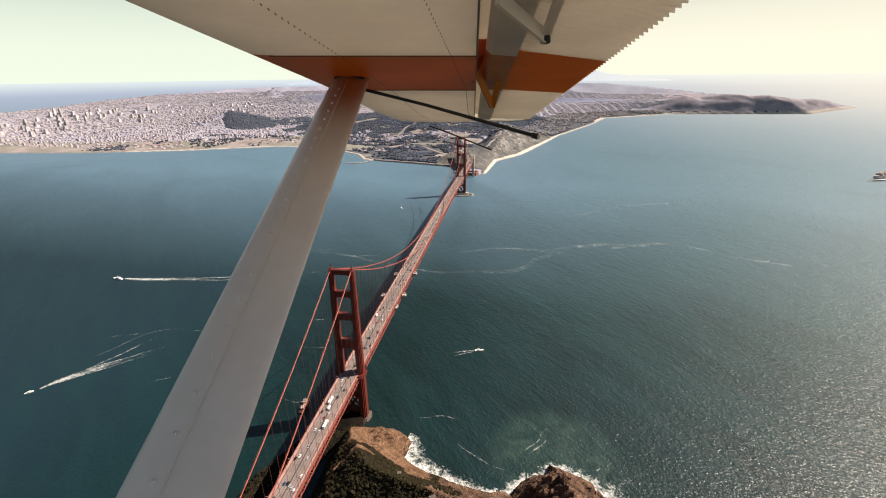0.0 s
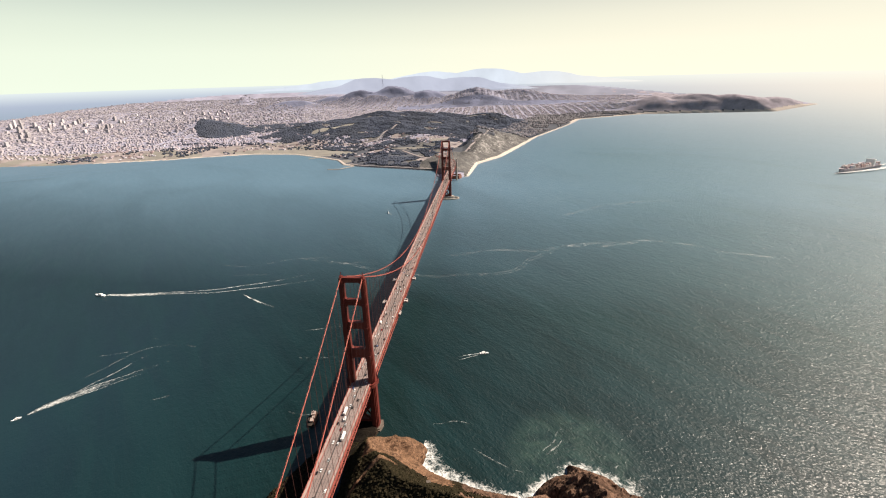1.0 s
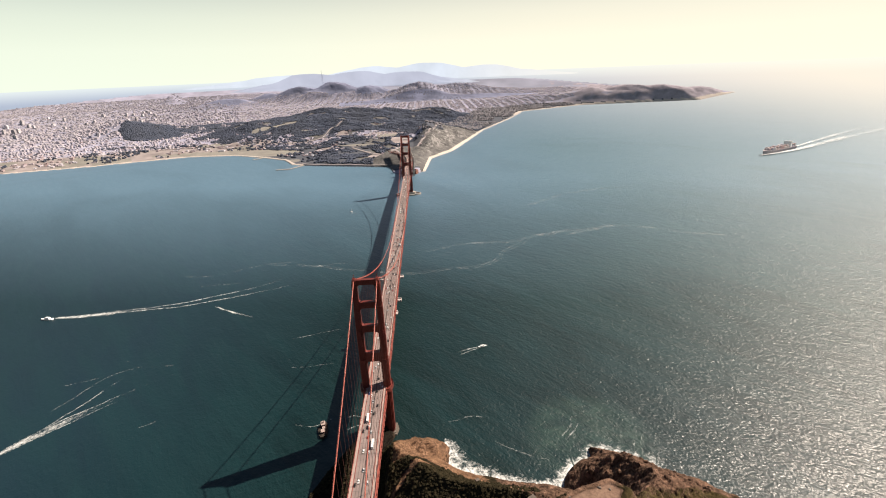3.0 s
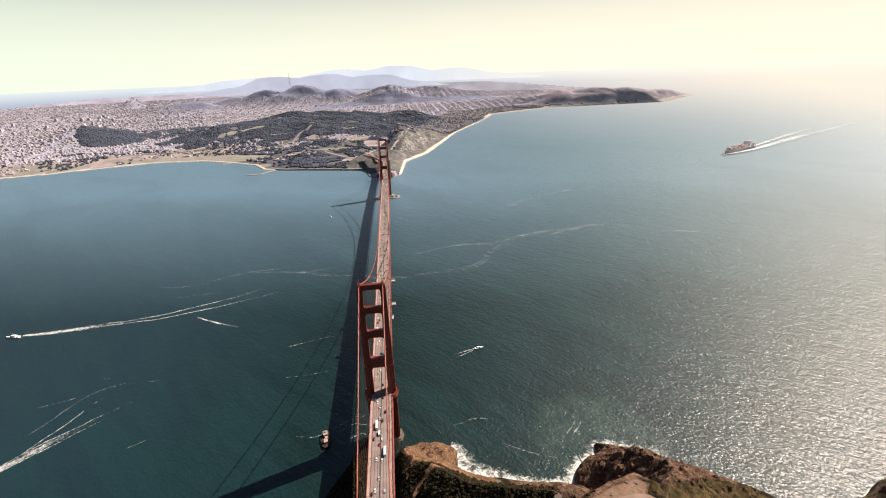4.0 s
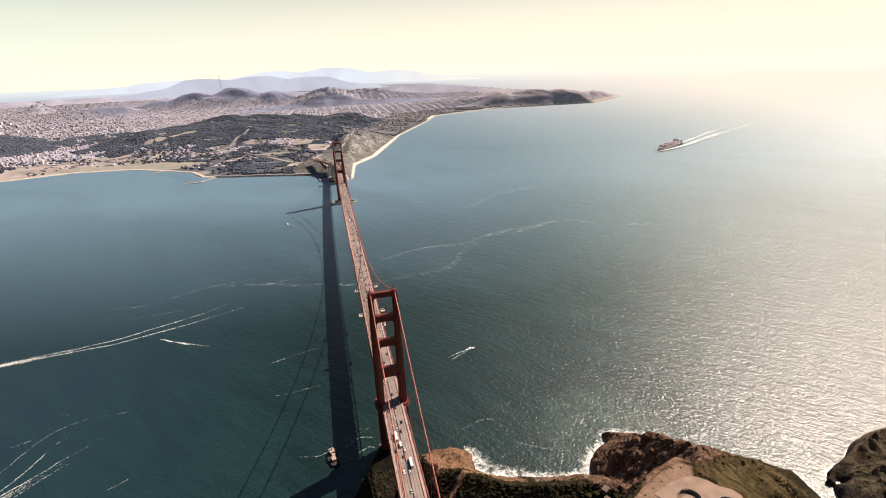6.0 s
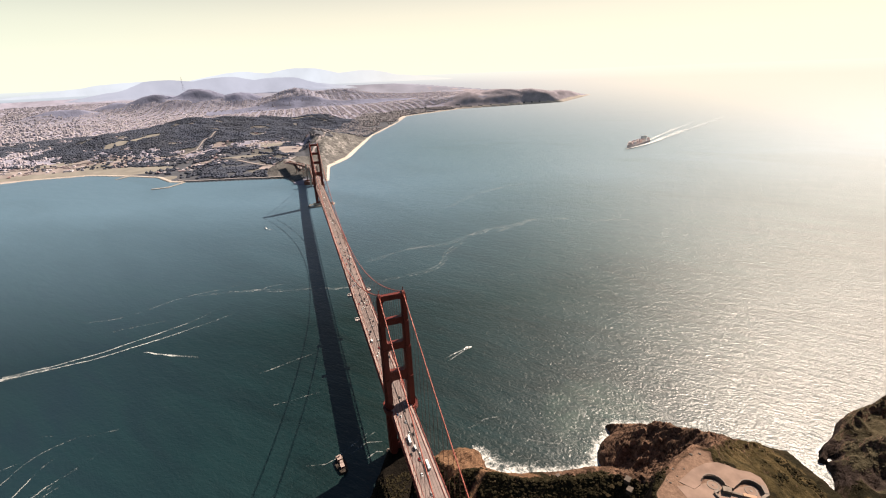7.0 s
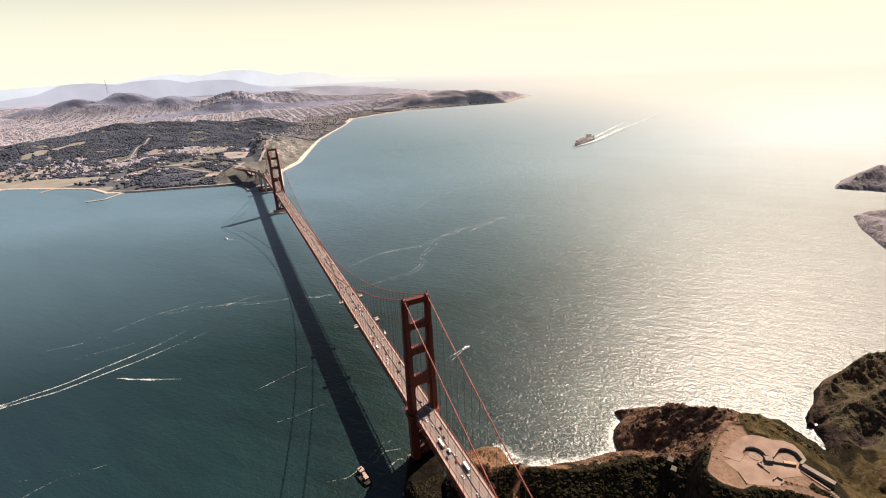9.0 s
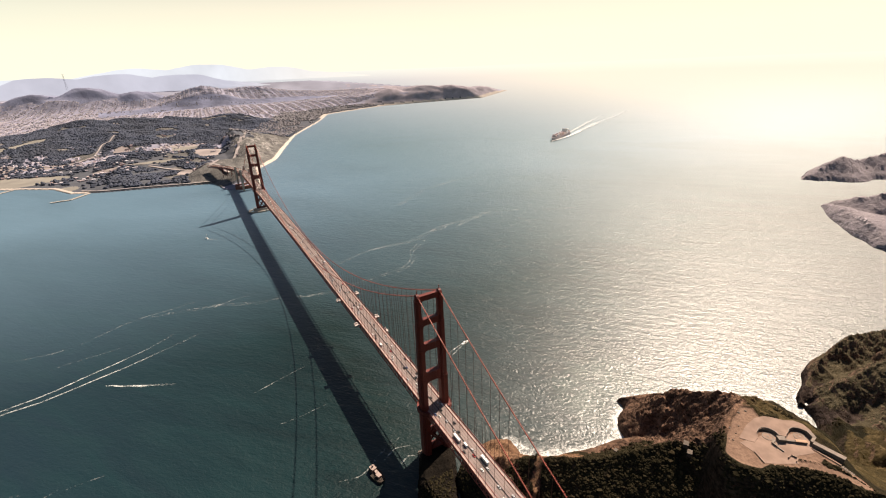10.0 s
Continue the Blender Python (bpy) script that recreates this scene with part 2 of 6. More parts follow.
def water_surface(t, b):
    """Ruffled sea water on a principled shader."""
    b.inputs["IOR"].default_value = 1.333
    p = coord(t)
    broad = noise_tex(t, waves(t, 0.0035, 0.0014), 1.0, 4, 0.55, 0.6)
    streak = noise_tex(t, waves(t, 0.02, 0.004), 1.0, 5, 0.6, 1.2)
    deep = ramp(t, broad, [(0.3, (0.0012, 0.0076, 0.0070)), (0.55, (0.0024, 0.0124, 0.0115)), (0.8, (0.0044, 0.0200, 0.0195))])
    sp = t.nodes.new("ShaderNodeSeparateXYZ")
    t.links.new(p, sp.inputs[0])
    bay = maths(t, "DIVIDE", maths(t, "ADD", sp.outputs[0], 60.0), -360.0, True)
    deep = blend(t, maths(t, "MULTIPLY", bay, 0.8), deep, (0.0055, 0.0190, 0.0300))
    lee_side = maths(t, "DIVIDE", maths(t, "SUBTRACT", 200.0, sp.outputs[0]), 300.0, True)       # duller water in the lee of the bridge
    t.links.new(maths(t, "SUBTRACT", 1.0, maths(t, "MULTIPLY", lee_side, 0.36)), b.inputs["Specular IOR Level"])
    deep = blend(t, maths(t, "MULTIPLY", ramp(t, streak, [(0.36, (0, 0, 0)), (0.66, (1, 1, 1))]), 0.42), deep, (0.0058, 0.0270, 0.0295))
    # paler blue towards the far shore: haze put into the colour, with some silt
    silt_haze = maths(t, "MULTIPLY", maths(t, "SUBTRACT", maths(t, "ADD", sp.outputs[1], maths(t, "MULTIPLY", sp.outputs[0], 0.1)), 330.0), 1 / 1050.0, True)
    silt_haze = maths(t, "MULTIPLY", silt_haze, maths(t, "ADD", maths(t, "MULTIPLY", broad, 0.9), 0.55), True)
    deep = blend(t, silt_haze, deep, (0.080, 0.145, 0.198))
    # paler teal on the ocean side: haze and glint put into the colour
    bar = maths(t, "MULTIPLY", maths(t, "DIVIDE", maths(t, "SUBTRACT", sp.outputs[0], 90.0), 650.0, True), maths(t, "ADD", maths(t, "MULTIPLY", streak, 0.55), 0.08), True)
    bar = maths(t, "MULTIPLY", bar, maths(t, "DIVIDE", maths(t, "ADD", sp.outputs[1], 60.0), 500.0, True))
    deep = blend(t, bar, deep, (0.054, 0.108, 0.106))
    # stirred-up water off the rock point: a curl of silt round its seaward side
    g = t.nodes.new("ShaderNodeVectorMath")
    g.operation = "DISTANCE"
    t.links.new(p, g.inputs[0])
    g.inputs[1].default_value = (246, -30, 0)
    swirl = noise_tex(t, p, 0.03, 6, 0.7, 1.2)
    off = maths(t, "ABSOLUTE", maths(t, "SUBTRACT", maths(t, "ADD", g.outputs["Value"], maths(t, "MULTIPLY", swirl, 60.0)), 88.0))
    curl = maths(t, "SUBTRACT", 1.0, maths(t, "DIVIDE", off, 24.0), True)
    near = maths(t, "SUBTRACT", 1.0, maths(t, "DIVIDE", g.outputs["Value"], 80.0), True)
    murk = maths(t, "MULTIPLY", maths(t, "ADD", maths(t, "MULTIPLY", near, 0.55), maths(t, "MULTIPLY", curl, 0.25), True), ramp(t, swirl, [(0.32, (0, 0, 0)), (0.62, (1, 1, 1))]))
    deep = blend(t, maths(t, "MULTIPLY", murk, 0.58), deep, (0.066, 0.118, 0.092))
    # scattered whitecaps
    caps = ramp(t, noise_tex(t, waves(t, 0.22, 0.09), 1.0, 6, 0.72), [(0.735, (0, 0, 0)), (0.775, (1, 1, 1))])
    patch = ramp(t, noise_tex(t, p, 0.006, 3), [(0.42, (0, 0, 0)), (0.62, (1, 1, 1))])
    caps = maths(t, "MULTIPLY", maths(t, "MULTIPLY", caps, patch), maths(t, "DIVIDE", maths(t, "ADD", sp.outputs[0], 60.0), 400.0, True))
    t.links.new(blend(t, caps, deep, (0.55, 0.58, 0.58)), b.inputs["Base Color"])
    # slicks and gusts
    gust = noise_tex(t, waves(t, 0.05, 0.010), 1.0, 5, 0.65, 0.8)
    swash = maths(t, "MULTIPLY", maths(t, "DIVIDE", maths(t, "SUBTRACT", sp.outputs[0], 350.0), 1000.0, True), 0.22)
    lee = maths(t, "MULTIPLY", maths(t, "DIVIDE", maths(t, "ADD", sp.outputs[0], 100.0), -500.0, True), 0.16)
    t.links.new(maths(t, "ADD", maths(t, "MULTIPLY", gust, 0.14), maths(t, "ADD", maths(t, "ADD", swash, lee), 0.29)), b.inputs["Roughness"])
    # swell and wind waves on level water, livelier on the ocean side than in the lee of the bridge
    open_sea = maths(t, "ADD", maths(t, "MULTIPLY", maths(t, "DIVIDE", maths(t, "ADD", sp.outputs[0], 500.0), 1500.0, True), 1.06), 0.22)
    up = t.nodes.new("ShaderNodeCombineXYZ")
    up.inputs[2].default_value = 1.0
    normal = up.outputs[0]
    for su, sv, height, detail in ((0.055, 0.016, 1.15, 2), (0.105, 0.032, 1.2, 2), (0.24, 0.11, 1.22, 2), (0.46, 0.30, 0.85, 2)):
        crest = maths(t, "MULTIPLY", noise_tex(t, waves(t, su, sv), 1.0, detail, 0.6, 0.35), open_sea)
        normal = bump(t, crest, 1.0, height, normal)
    t.links.new(normal, b.inputs["Normal"])


def water_material():
    m, t, b = nodes("sea_water", 0.30)
    water_surface(t, b)
    return m


def foam_material(name, gate, scale=0.12, gain=4.0):
    """White water in broken shreds: thick along the ribbon's middle, torn at its edges and end."""
    m, t, b = nodes(name, 0.9, spec=0.1)
    b.inputs["Base Color"].default_value = (0.74, 0.76, 0.74, 1)
    a = t.nodes.new("ShaderNodeAttribute")
    a.attribute_name = "thick"
    n = noise_tex(t, coord(t), scale, 7, 0.72, 1.2)
    n2 = noise_tex(t, coord(t), scale * 0.18, 3, 0.6)
    s = maths(t, "ADD", maths(t, "MULTIPLY", a.outputs["Fac"], 0.42), maths(t, "ADD", n, maths(t, "MULTIPLY", n2, 0.5)))
    t.links.new(maths(t, "MULTIPLY", maths(t, "SUBTRACT", s, gate), gain, True), b.inputs["Alpha"])
    return m


def land_colour(t, p, low, high, dry, rock, scale, cliff):
    """Brush, dry grass and earth in patches; bare rock where the slope is steep."""
    big = noise_tex(t, p, scale, 5, 0.6, 0.6)
    fine = noise_tex(t, p, scale * 7, 6, 0.65)
    col = ramp(t, big, [(0.32, low), (0.5, high), (0.66, dry)])
    col = blend(t, maths(t, "MULTIPLY", ramp(t, fine, [(0.35, (1, 1, 1)), (0.6, (0, 0, 0))]), 0.55), col, tuple(np.array(low) * 0.6))
    strata = noise_tex(t, coord(t, (0.13, 0.13, 0.26)), 1.0, 6, 0.68, 1.2)
    stone = ramp(t, strata, [(0.36, tuple(np.array(rock) * 0.25)), (0.5, rock), (0.64, tuple(np.array(rock) * 1.9))])
    g = t.nodes.new("ShaderNodeNewGeometry")
    sep = t.nodes.new("ShaderNodeSeparateXYZ")
    t.links.new(g.outputs["True Normal"], sep.inputs[0])
    steep = maths(t, "ADD", sep.outputs[2], maths(t, "MULTIPLY", maths(t, "SUBTRACT", big, 0.5), 0.5))
    return blend(t, ramp(t, steep, [(cliff - 0.06, (1, 1, 1)), (cliff + 0.05, (0, 0, 0))]), col, stone), fine


def land_material(name, low, high, dry, rock, scale=0.05, cliff=0.72, relief=1.5):
    m, t, b = nodes(name, 0.95, spec=0.15)
    col, fine = land_colour(t, coord(t), low, high, dry, rock, scale, cliff)
    t.links.new(col, b.inputs["Base Color"])
    t.links.new(bump(t, fine, 0.8, relief), b.inputs["Normal"])
    return m


def headland_material():
    """Brush ground that gives way, by the mesh's own masks, to earth, grass, sea cliff and trodden ground with ragged borders."""
    m, t, b = nodes("headland_brush_and_rock", 0.95, spec=0.03)
    p = coord(t)
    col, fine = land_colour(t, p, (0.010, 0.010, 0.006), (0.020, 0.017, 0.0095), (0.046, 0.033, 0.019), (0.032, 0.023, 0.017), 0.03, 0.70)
    ragged = maths(t, "MULTIPLY", maths(t, "SUBTRACT", noise_tex(t, p, 0.22, 5, 0.65), 0.5), 1.1)
    for mask, args in (("earth", ((0.060, 0.036, 0.024), (0.175, 0.102, 0.062), (0.26, 0.152, 0.092), (0.14, 0.082, 0.052), 0.10, 0.74)),
                       ("grass", ((0.026, 0.021, 0.0105), (0.062, 0.047, 0.022), (0.115, 0.083, 0.042), (0.10, 0.066, 0.044), 0.06, 0.6)),
                       ("scrub", ((0.052, 0.045, 0.029), (0.074, 0.062, 0.039), (0.108, 0.086, 0.055), (0.12, 0.08, 0.058), 0.05, 0.62)),
                       ("cliff", ((0.034, 0.023, 0.017), (0.112, 0.069, 0.048), (0.23, 0.138, 0.096), (0.102, 0.062, 0.045), 0.10, 0.74)),
                       # dark tone stands for shade on the next headland's cliff foot
                       ("crag", ((0.022, 0.017, 0.015), (0.046, 0.034, 0.029), (0.080, 0.058, 0.047), (0.042, 0.031, 0.027), 0.08, 0.74)),
                       # near-black rock: shade beside the bridge put into the flank's colour
                       ("flank_shade", ((0.006, 0.005, 0.004), (0.010, 0.0085, 0.007), (0.018, 0.0145, 0.011), (0.013, 0.0105, 0.0085), 0.08, 0.74)),
                       ("dirt", ((0.145, 0.092, 0.068), (0.178, 0.116, 0.085), (0.215, 0.142, 0.104), (0.15, 0.096, 0.070), 0.06, 0.4))):
        other, _ = land_colour(t, p, *args)
        a = t.nodes.new("ShaderNodeAttribute")
        a.attribute_name = mask
        f = maths(t, "ADD", a.outputs["Fac"], ragged if mask != "dirt" else maths(t, "MULTIPLY", ragged, 0.5))
        col = blend(t, maths(t, "MULTIPLY", maths(t, "SUBTRACT", f, 0.42), 6.0, True), col, other)
    t.links.new(col, b.inputs["Base Color"])
    coarse = noise_tex(t, coord(t, (0.1, 0.1, 0.3)), 1.0, 6, 0.7, 0.8)
    a = t.nodes.new("ShaderNodeAttribute")
    a.attribute_name = "dirt"
    coarse = maths(t, "MULTIPLY", coarse, maths(t, "SUBTRACT", 1.0, a.outputs["Fac"], True))
    n = bump(t, coarse, 0.9, 4.0)
    t.links.new(bump(t, fine, 0.8, 1.0, n), b.inputs["Normal"])
    return m


def far_sea_material():
    """The same water, which the bright sea air swallows towards the horizon, sooner under the sun."""
    m, t, b = nodes("hazy_far_sea", 0.3)
    water_surface(t, b)
    sp = t.nodes.new("ShaderNodeSeparateXYZ")
    t.links.new(coord(t, (1 / SCALE, 1 / SCALE, 1 / SCALE)), sp.inputs[0])
    d = t.nodes.new("ShaderNodeVectorMath")
    d.operation = "DISTANCE"
    t.links.new(coord(t, (1 / SCALE, 1 / SCALE, 1 / SCALE)), d.inputs[0])
    d.inputs[1].default_value = EYE0
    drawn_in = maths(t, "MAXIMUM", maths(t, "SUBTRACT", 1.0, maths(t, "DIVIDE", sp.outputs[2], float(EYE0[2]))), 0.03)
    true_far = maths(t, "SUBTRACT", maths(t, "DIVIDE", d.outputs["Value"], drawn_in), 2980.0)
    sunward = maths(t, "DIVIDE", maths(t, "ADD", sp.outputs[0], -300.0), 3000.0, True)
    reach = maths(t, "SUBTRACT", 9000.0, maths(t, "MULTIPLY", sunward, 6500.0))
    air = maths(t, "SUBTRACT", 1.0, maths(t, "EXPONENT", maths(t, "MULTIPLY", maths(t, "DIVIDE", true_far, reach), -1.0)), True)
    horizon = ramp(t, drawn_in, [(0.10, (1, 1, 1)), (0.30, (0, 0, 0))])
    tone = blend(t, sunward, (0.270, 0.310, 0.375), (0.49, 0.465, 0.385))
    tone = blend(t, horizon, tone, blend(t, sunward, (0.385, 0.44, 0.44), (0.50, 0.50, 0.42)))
    # the haze is a glowing colour mixed in, brighter towards the sun
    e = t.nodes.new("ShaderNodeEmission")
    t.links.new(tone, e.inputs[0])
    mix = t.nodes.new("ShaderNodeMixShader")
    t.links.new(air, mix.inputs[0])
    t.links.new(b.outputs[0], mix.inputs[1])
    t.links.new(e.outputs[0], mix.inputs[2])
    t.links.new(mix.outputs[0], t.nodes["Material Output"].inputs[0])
    return m


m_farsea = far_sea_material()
ORANGE = (0.118, 0.0205, 0.0142)
m_steel = plain("orange_painted_steel", ORANGE, 0.5, vary=0.14, size=6, spec=0.35)
# the same orange lightened: sun on the deck steel put into the colour
m_sunlit_steel = plain("sunlit_orange_steel", (0.27, 0.074, 0.057), 0.6, vary=0.18, size=5, spec=0.3)
m_rope = plain("dull_orange_rope", (0.10, 0.032, 0.024), 0.6, vary=0.1, size=9)
m_cable = plain("orange_painted_cable", (0.34, 0.07, 0.042), 0.5, vary=0.1, size=9)
m_road = plain("worn_concrete_road", (0.215, 0.168, 0.156), 0.9, vary=0.2, size=22, spec=0.2)
m_joint = plain("dark_road_joint", (0.05, 0.046, 0.045), 0.9, vary=0.2, size=5)
m_walk = plain("pink_grey_sidewalk", (0.31, 0.24, 0.215), 0.9, vary=0.15, size=12)
m_concrete = plain("weathered_concrete", (0.36, 0.32, 0.28), 0.9, vary=0.25, size=7, relief=0.2)
m_brick = plain("dark_red_brick", (0.20, 0.085, 0.06), 0.9, vary=0.25, size=6)
m_tarp = plain("white_tarpaulin", (0.38, 0.33, 0.31), 0.8, vary=0.1, size=4)
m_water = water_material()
m_surf = foam_material("surf_foam", 0.96, 0.15, 3.0)
m_wake = foam_material("wake_foam", 0.98, 0.30, 2.2)
m_line_foam = foam_material("tide_line_foam", 1.09, 0.16, 1.3)
m_shipwake = foam_material("ship_wake_foam", 0.80, 0.03, 1.5)
m_headland = headland_material()
m_dirt = plain("pale_trodden_earth", (0.38, 0.25, 0.175), 0.95, vary=0.14, size=9, relief=0.15, spec=0.1)
# haze over the far shore is put into its land, wood and city colours
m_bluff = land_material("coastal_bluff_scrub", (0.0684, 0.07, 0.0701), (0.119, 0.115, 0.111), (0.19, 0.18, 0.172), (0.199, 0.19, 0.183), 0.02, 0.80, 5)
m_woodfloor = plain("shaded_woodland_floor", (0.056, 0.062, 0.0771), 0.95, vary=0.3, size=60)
m_farroad = plain("pale_grey_asphalt", (0.27, 0.24, 0.235), 0.95, vary=0.15, size=40)
m_sand = plain("pale_beach_sand", (0.44, 0.385, 0.34), 0.95, vary=0.1, size=40)
m_lawn = plain("yellow_green_meadow", (0.19, 0.180, 0.158), 0.95, vary=0.2, size=70)
m_plaza = plain("tan_paved_ground", (0.245, 0.212, 0.205), 0.95, vary=0.32, size=70)
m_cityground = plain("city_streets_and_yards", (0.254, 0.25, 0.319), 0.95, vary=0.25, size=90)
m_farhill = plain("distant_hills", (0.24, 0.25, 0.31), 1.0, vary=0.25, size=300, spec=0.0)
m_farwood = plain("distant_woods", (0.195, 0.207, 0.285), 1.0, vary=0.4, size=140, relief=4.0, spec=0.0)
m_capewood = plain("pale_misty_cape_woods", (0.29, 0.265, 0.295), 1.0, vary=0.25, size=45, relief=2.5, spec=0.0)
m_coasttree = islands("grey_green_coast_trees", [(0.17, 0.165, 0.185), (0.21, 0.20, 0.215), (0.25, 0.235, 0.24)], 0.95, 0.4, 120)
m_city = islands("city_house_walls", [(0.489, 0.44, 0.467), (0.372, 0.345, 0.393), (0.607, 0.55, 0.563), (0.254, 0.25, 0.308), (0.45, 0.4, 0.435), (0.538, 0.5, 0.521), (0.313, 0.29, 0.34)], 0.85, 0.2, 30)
m_highrise = plain("pale_high_rise", (0.47, 0.44, 0.457), 0.7, vary=0.2, size=40, per_object=0.6)
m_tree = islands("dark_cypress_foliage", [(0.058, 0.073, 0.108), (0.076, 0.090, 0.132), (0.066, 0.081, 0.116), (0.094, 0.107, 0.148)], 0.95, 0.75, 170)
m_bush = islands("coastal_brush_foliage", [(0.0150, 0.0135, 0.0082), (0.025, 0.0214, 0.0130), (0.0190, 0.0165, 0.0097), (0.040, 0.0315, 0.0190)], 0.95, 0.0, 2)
m_drybush = islands("grey_green_scrub_foliage", [(0.060, 0.055, 0.037), (0.079, 0.070, 0.047), (0.098, 0.082, 0.055), (0.070, 0.062, 0.041)], 0.95, 0.0, 2)
m_roof = islands("barrack_roofs", [(0.437, 0.42, 0.463), (0.285, 0.2, 0.198), (0.513, 0.51, 0.565), (0.342, 0.27, 0.271), (0.38, 0.36, 0.395)], 0.85, 0.2, 10)
m_carpaint = [plain("car_paint_" + n, c, 0.3, vary=0.03, size=2) for n, c in (("white", (0.75, 0.75, 0.74)), ("black", (0.02, 0.02, 0.022)), ("silver", (0.42, 0.43, 0.44)), ("blue", (0.04, 0.07, 0.16)), ("red", (0.30, 0.03, 0.03)))]
m_glass = plain("tinted_car_glass", (0.015, 0.018, 0.02), 0.1, vary=0.05)
m_rubber = plain("black_rubber", (0.02, 0.02, 0.02), 0.85, vary=0.1, size=1)
m_hull = plain("white_boat_gelcoat", (0.78, 0.78, 0.76), 0.35, vary=0.05, size=4)
# hull and container colours lightened for the haze in front of the ship
m_darkhull = plain("dark_ship_hull", (0.38, 0.325, 0.34), 0.6, vary=0.2, size=20)
m_containers = islands("stacked_containers", [(0.52, 0.36, 0.33), (0.40, 0.39, 0.45), (0.58, 0.52, 0.50), (0.50, 0.35, 0.32), (0.43, 0.43, 0.44)], 0.7, 0.2, 10)

# headland colours turned paler and mauve, with the haze put into them
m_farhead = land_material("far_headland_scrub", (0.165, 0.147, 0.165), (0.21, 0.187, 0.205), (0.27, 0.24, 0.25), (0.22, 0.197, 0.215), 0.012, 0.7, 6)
m_darkrock = plain("dark_rock", (0.045, 0.036, 0.030), 0.9, vary=0.4, size=6, relief=0.6, spec=0.1)
m_slab = plain("grey_roof_slab", (0.21, 0.175, 0.15), 0.95, vary=0.25, size=4, spec=0.1)
# stain and shade in one colour: the walls' sunless sides made darker
m_battery = plain("stained_battery_concrete", (0.12, 0.10, 0.085), 0.95, vary=0.35, size=5, relief=0.2, spec=0.1)
m_apron = plain("pale_pinkish_apron", (0.235, 0.165, 0.132), 0.95, vary=0.22, size=9, relief=0.05, spec=0.1)

# ---- water ----
def polar(az, radii):
    a, r = np.meshgrid(az, radii)
    return EYE0[0] + r * np.sin(a), EYE0[1] + r * np.cos(a)


def grid_faces(rows, cols, wrap=False):
    i, j = np.meshgrid(np.arange(rows - 1), np.arange(cols if wrap else cols - 1), indexing="ij")
    k = (j + 1) % cols
    return np.stack([i * cols + j, i * cols + k, (i + 1) * cols + k, (i + 1) * cols + j], -1).reshape(-1, 4)


radii = np.concatenate([[1.0], np.linspace(150, 2960, 18)])
wx, wy = polar(np.linspace(0, 2 * math.pi, 240, endpoint=False), radii)
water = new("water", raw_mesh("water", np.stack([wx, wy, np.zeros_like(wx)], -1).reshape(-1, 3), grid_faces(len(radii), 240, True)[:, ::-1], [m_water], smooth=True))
tagged(water, "dark teal ruffled sea water of the strait with glinting waves", "water", kind="structure")
radii = np.geomspace(2960, 60000, 60)
wx, wy = polar(np.linspace(0, 2 * math.pi, 480, endpoint=False), radii)
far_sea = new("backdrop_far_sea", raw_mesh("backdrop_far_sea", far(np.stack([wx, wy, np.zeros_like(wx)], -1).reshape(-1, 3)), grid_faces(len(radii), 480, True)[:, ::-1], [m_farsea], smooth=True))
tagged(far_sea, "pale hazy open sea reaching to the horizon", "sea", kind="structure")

# ---- near headlands: ridges (x, y, crest height), and the slopes to their left and right ----
RIDGES = [
    ([(266, -55, 1), (272, -70, 12), (276, -86, 26), (269, -124, 66), (275, -189, 105), (238, -235, 132), (205, -275, 145), (190, -360, 155), (150, -640, 180)], 0.62, 1.25),
    ([(78, -42, 12), (60, -52, 30), (26, -82, 56), (78, -174, 99), (167, -220, 121), (205, -275, 145)], 1.02, 0.80),
    ([(466, -194, 2), (482, -187, 9), (510, -181, 18), (545, -175, 29), (600, -173, 41), (650, -180, 48), (700, -199, 53), (800, -240, 64)], 2.1, 0.8),
    ([(500, -212, 30), (560, -236, 60), (640, -275, 108), (680, -420, 150), (560, -700, 190)], 1.25, 0.62),
    ([(400, -300, 52), (432, -262, 22), (466, -232, 16), (510, -215, 34)], 0.9, 0.6),
    ([(190, -470, 165), (420, -480, 150), (650, -430, 150)], 0.66, 0.66),
    ([(650, -430, 150), (1000, -520, 170), (1420, -420, 190), (1900, -280, 230)], 0.62, 0.55),
    ([(1510, 228, 6), (1420, 150, 30), (1300, 40, 38), (1235, -45, 30)], 0.22, 1.2),
    ([(1540, 200, 22), (1580, 130, 50), (1650, 40, 85), (1800, -60, 120), (1900, -250, 230)], 0.75, 0.8),
    ([(1260, -20, 36), (1340, -90, 70), (1420, -320, 190)], 0.8, 0.9),
    ([(1815, 425, 5), (1870, 405, 36), (1960, 375, 78), (2030, 350, 62), (2250, 240, 110), (2500, 0, 220)], 0.7, 0.8),
]


# hills that carry on inland
BACK = [[(150, -640, 180), (220, -1200, 225), (300, -2300, 270)], [(680, -520, 150), (900, -1200, 240), (1000, -2300, 280)], [(1900, -280, 230), (1850, -1300, 300), (1800, -2300, 320)]]


PAD = [(147, -256), (166, -245), (189, -235), (212, -229), (222, -238), (213, -247), (225, -262), (234, -273), (229, -284), (212, -292), (208, -300), (199, -303), (188, -291), (186, -293), (168, -284), (153, -279), (145, -270), (145, -262)]


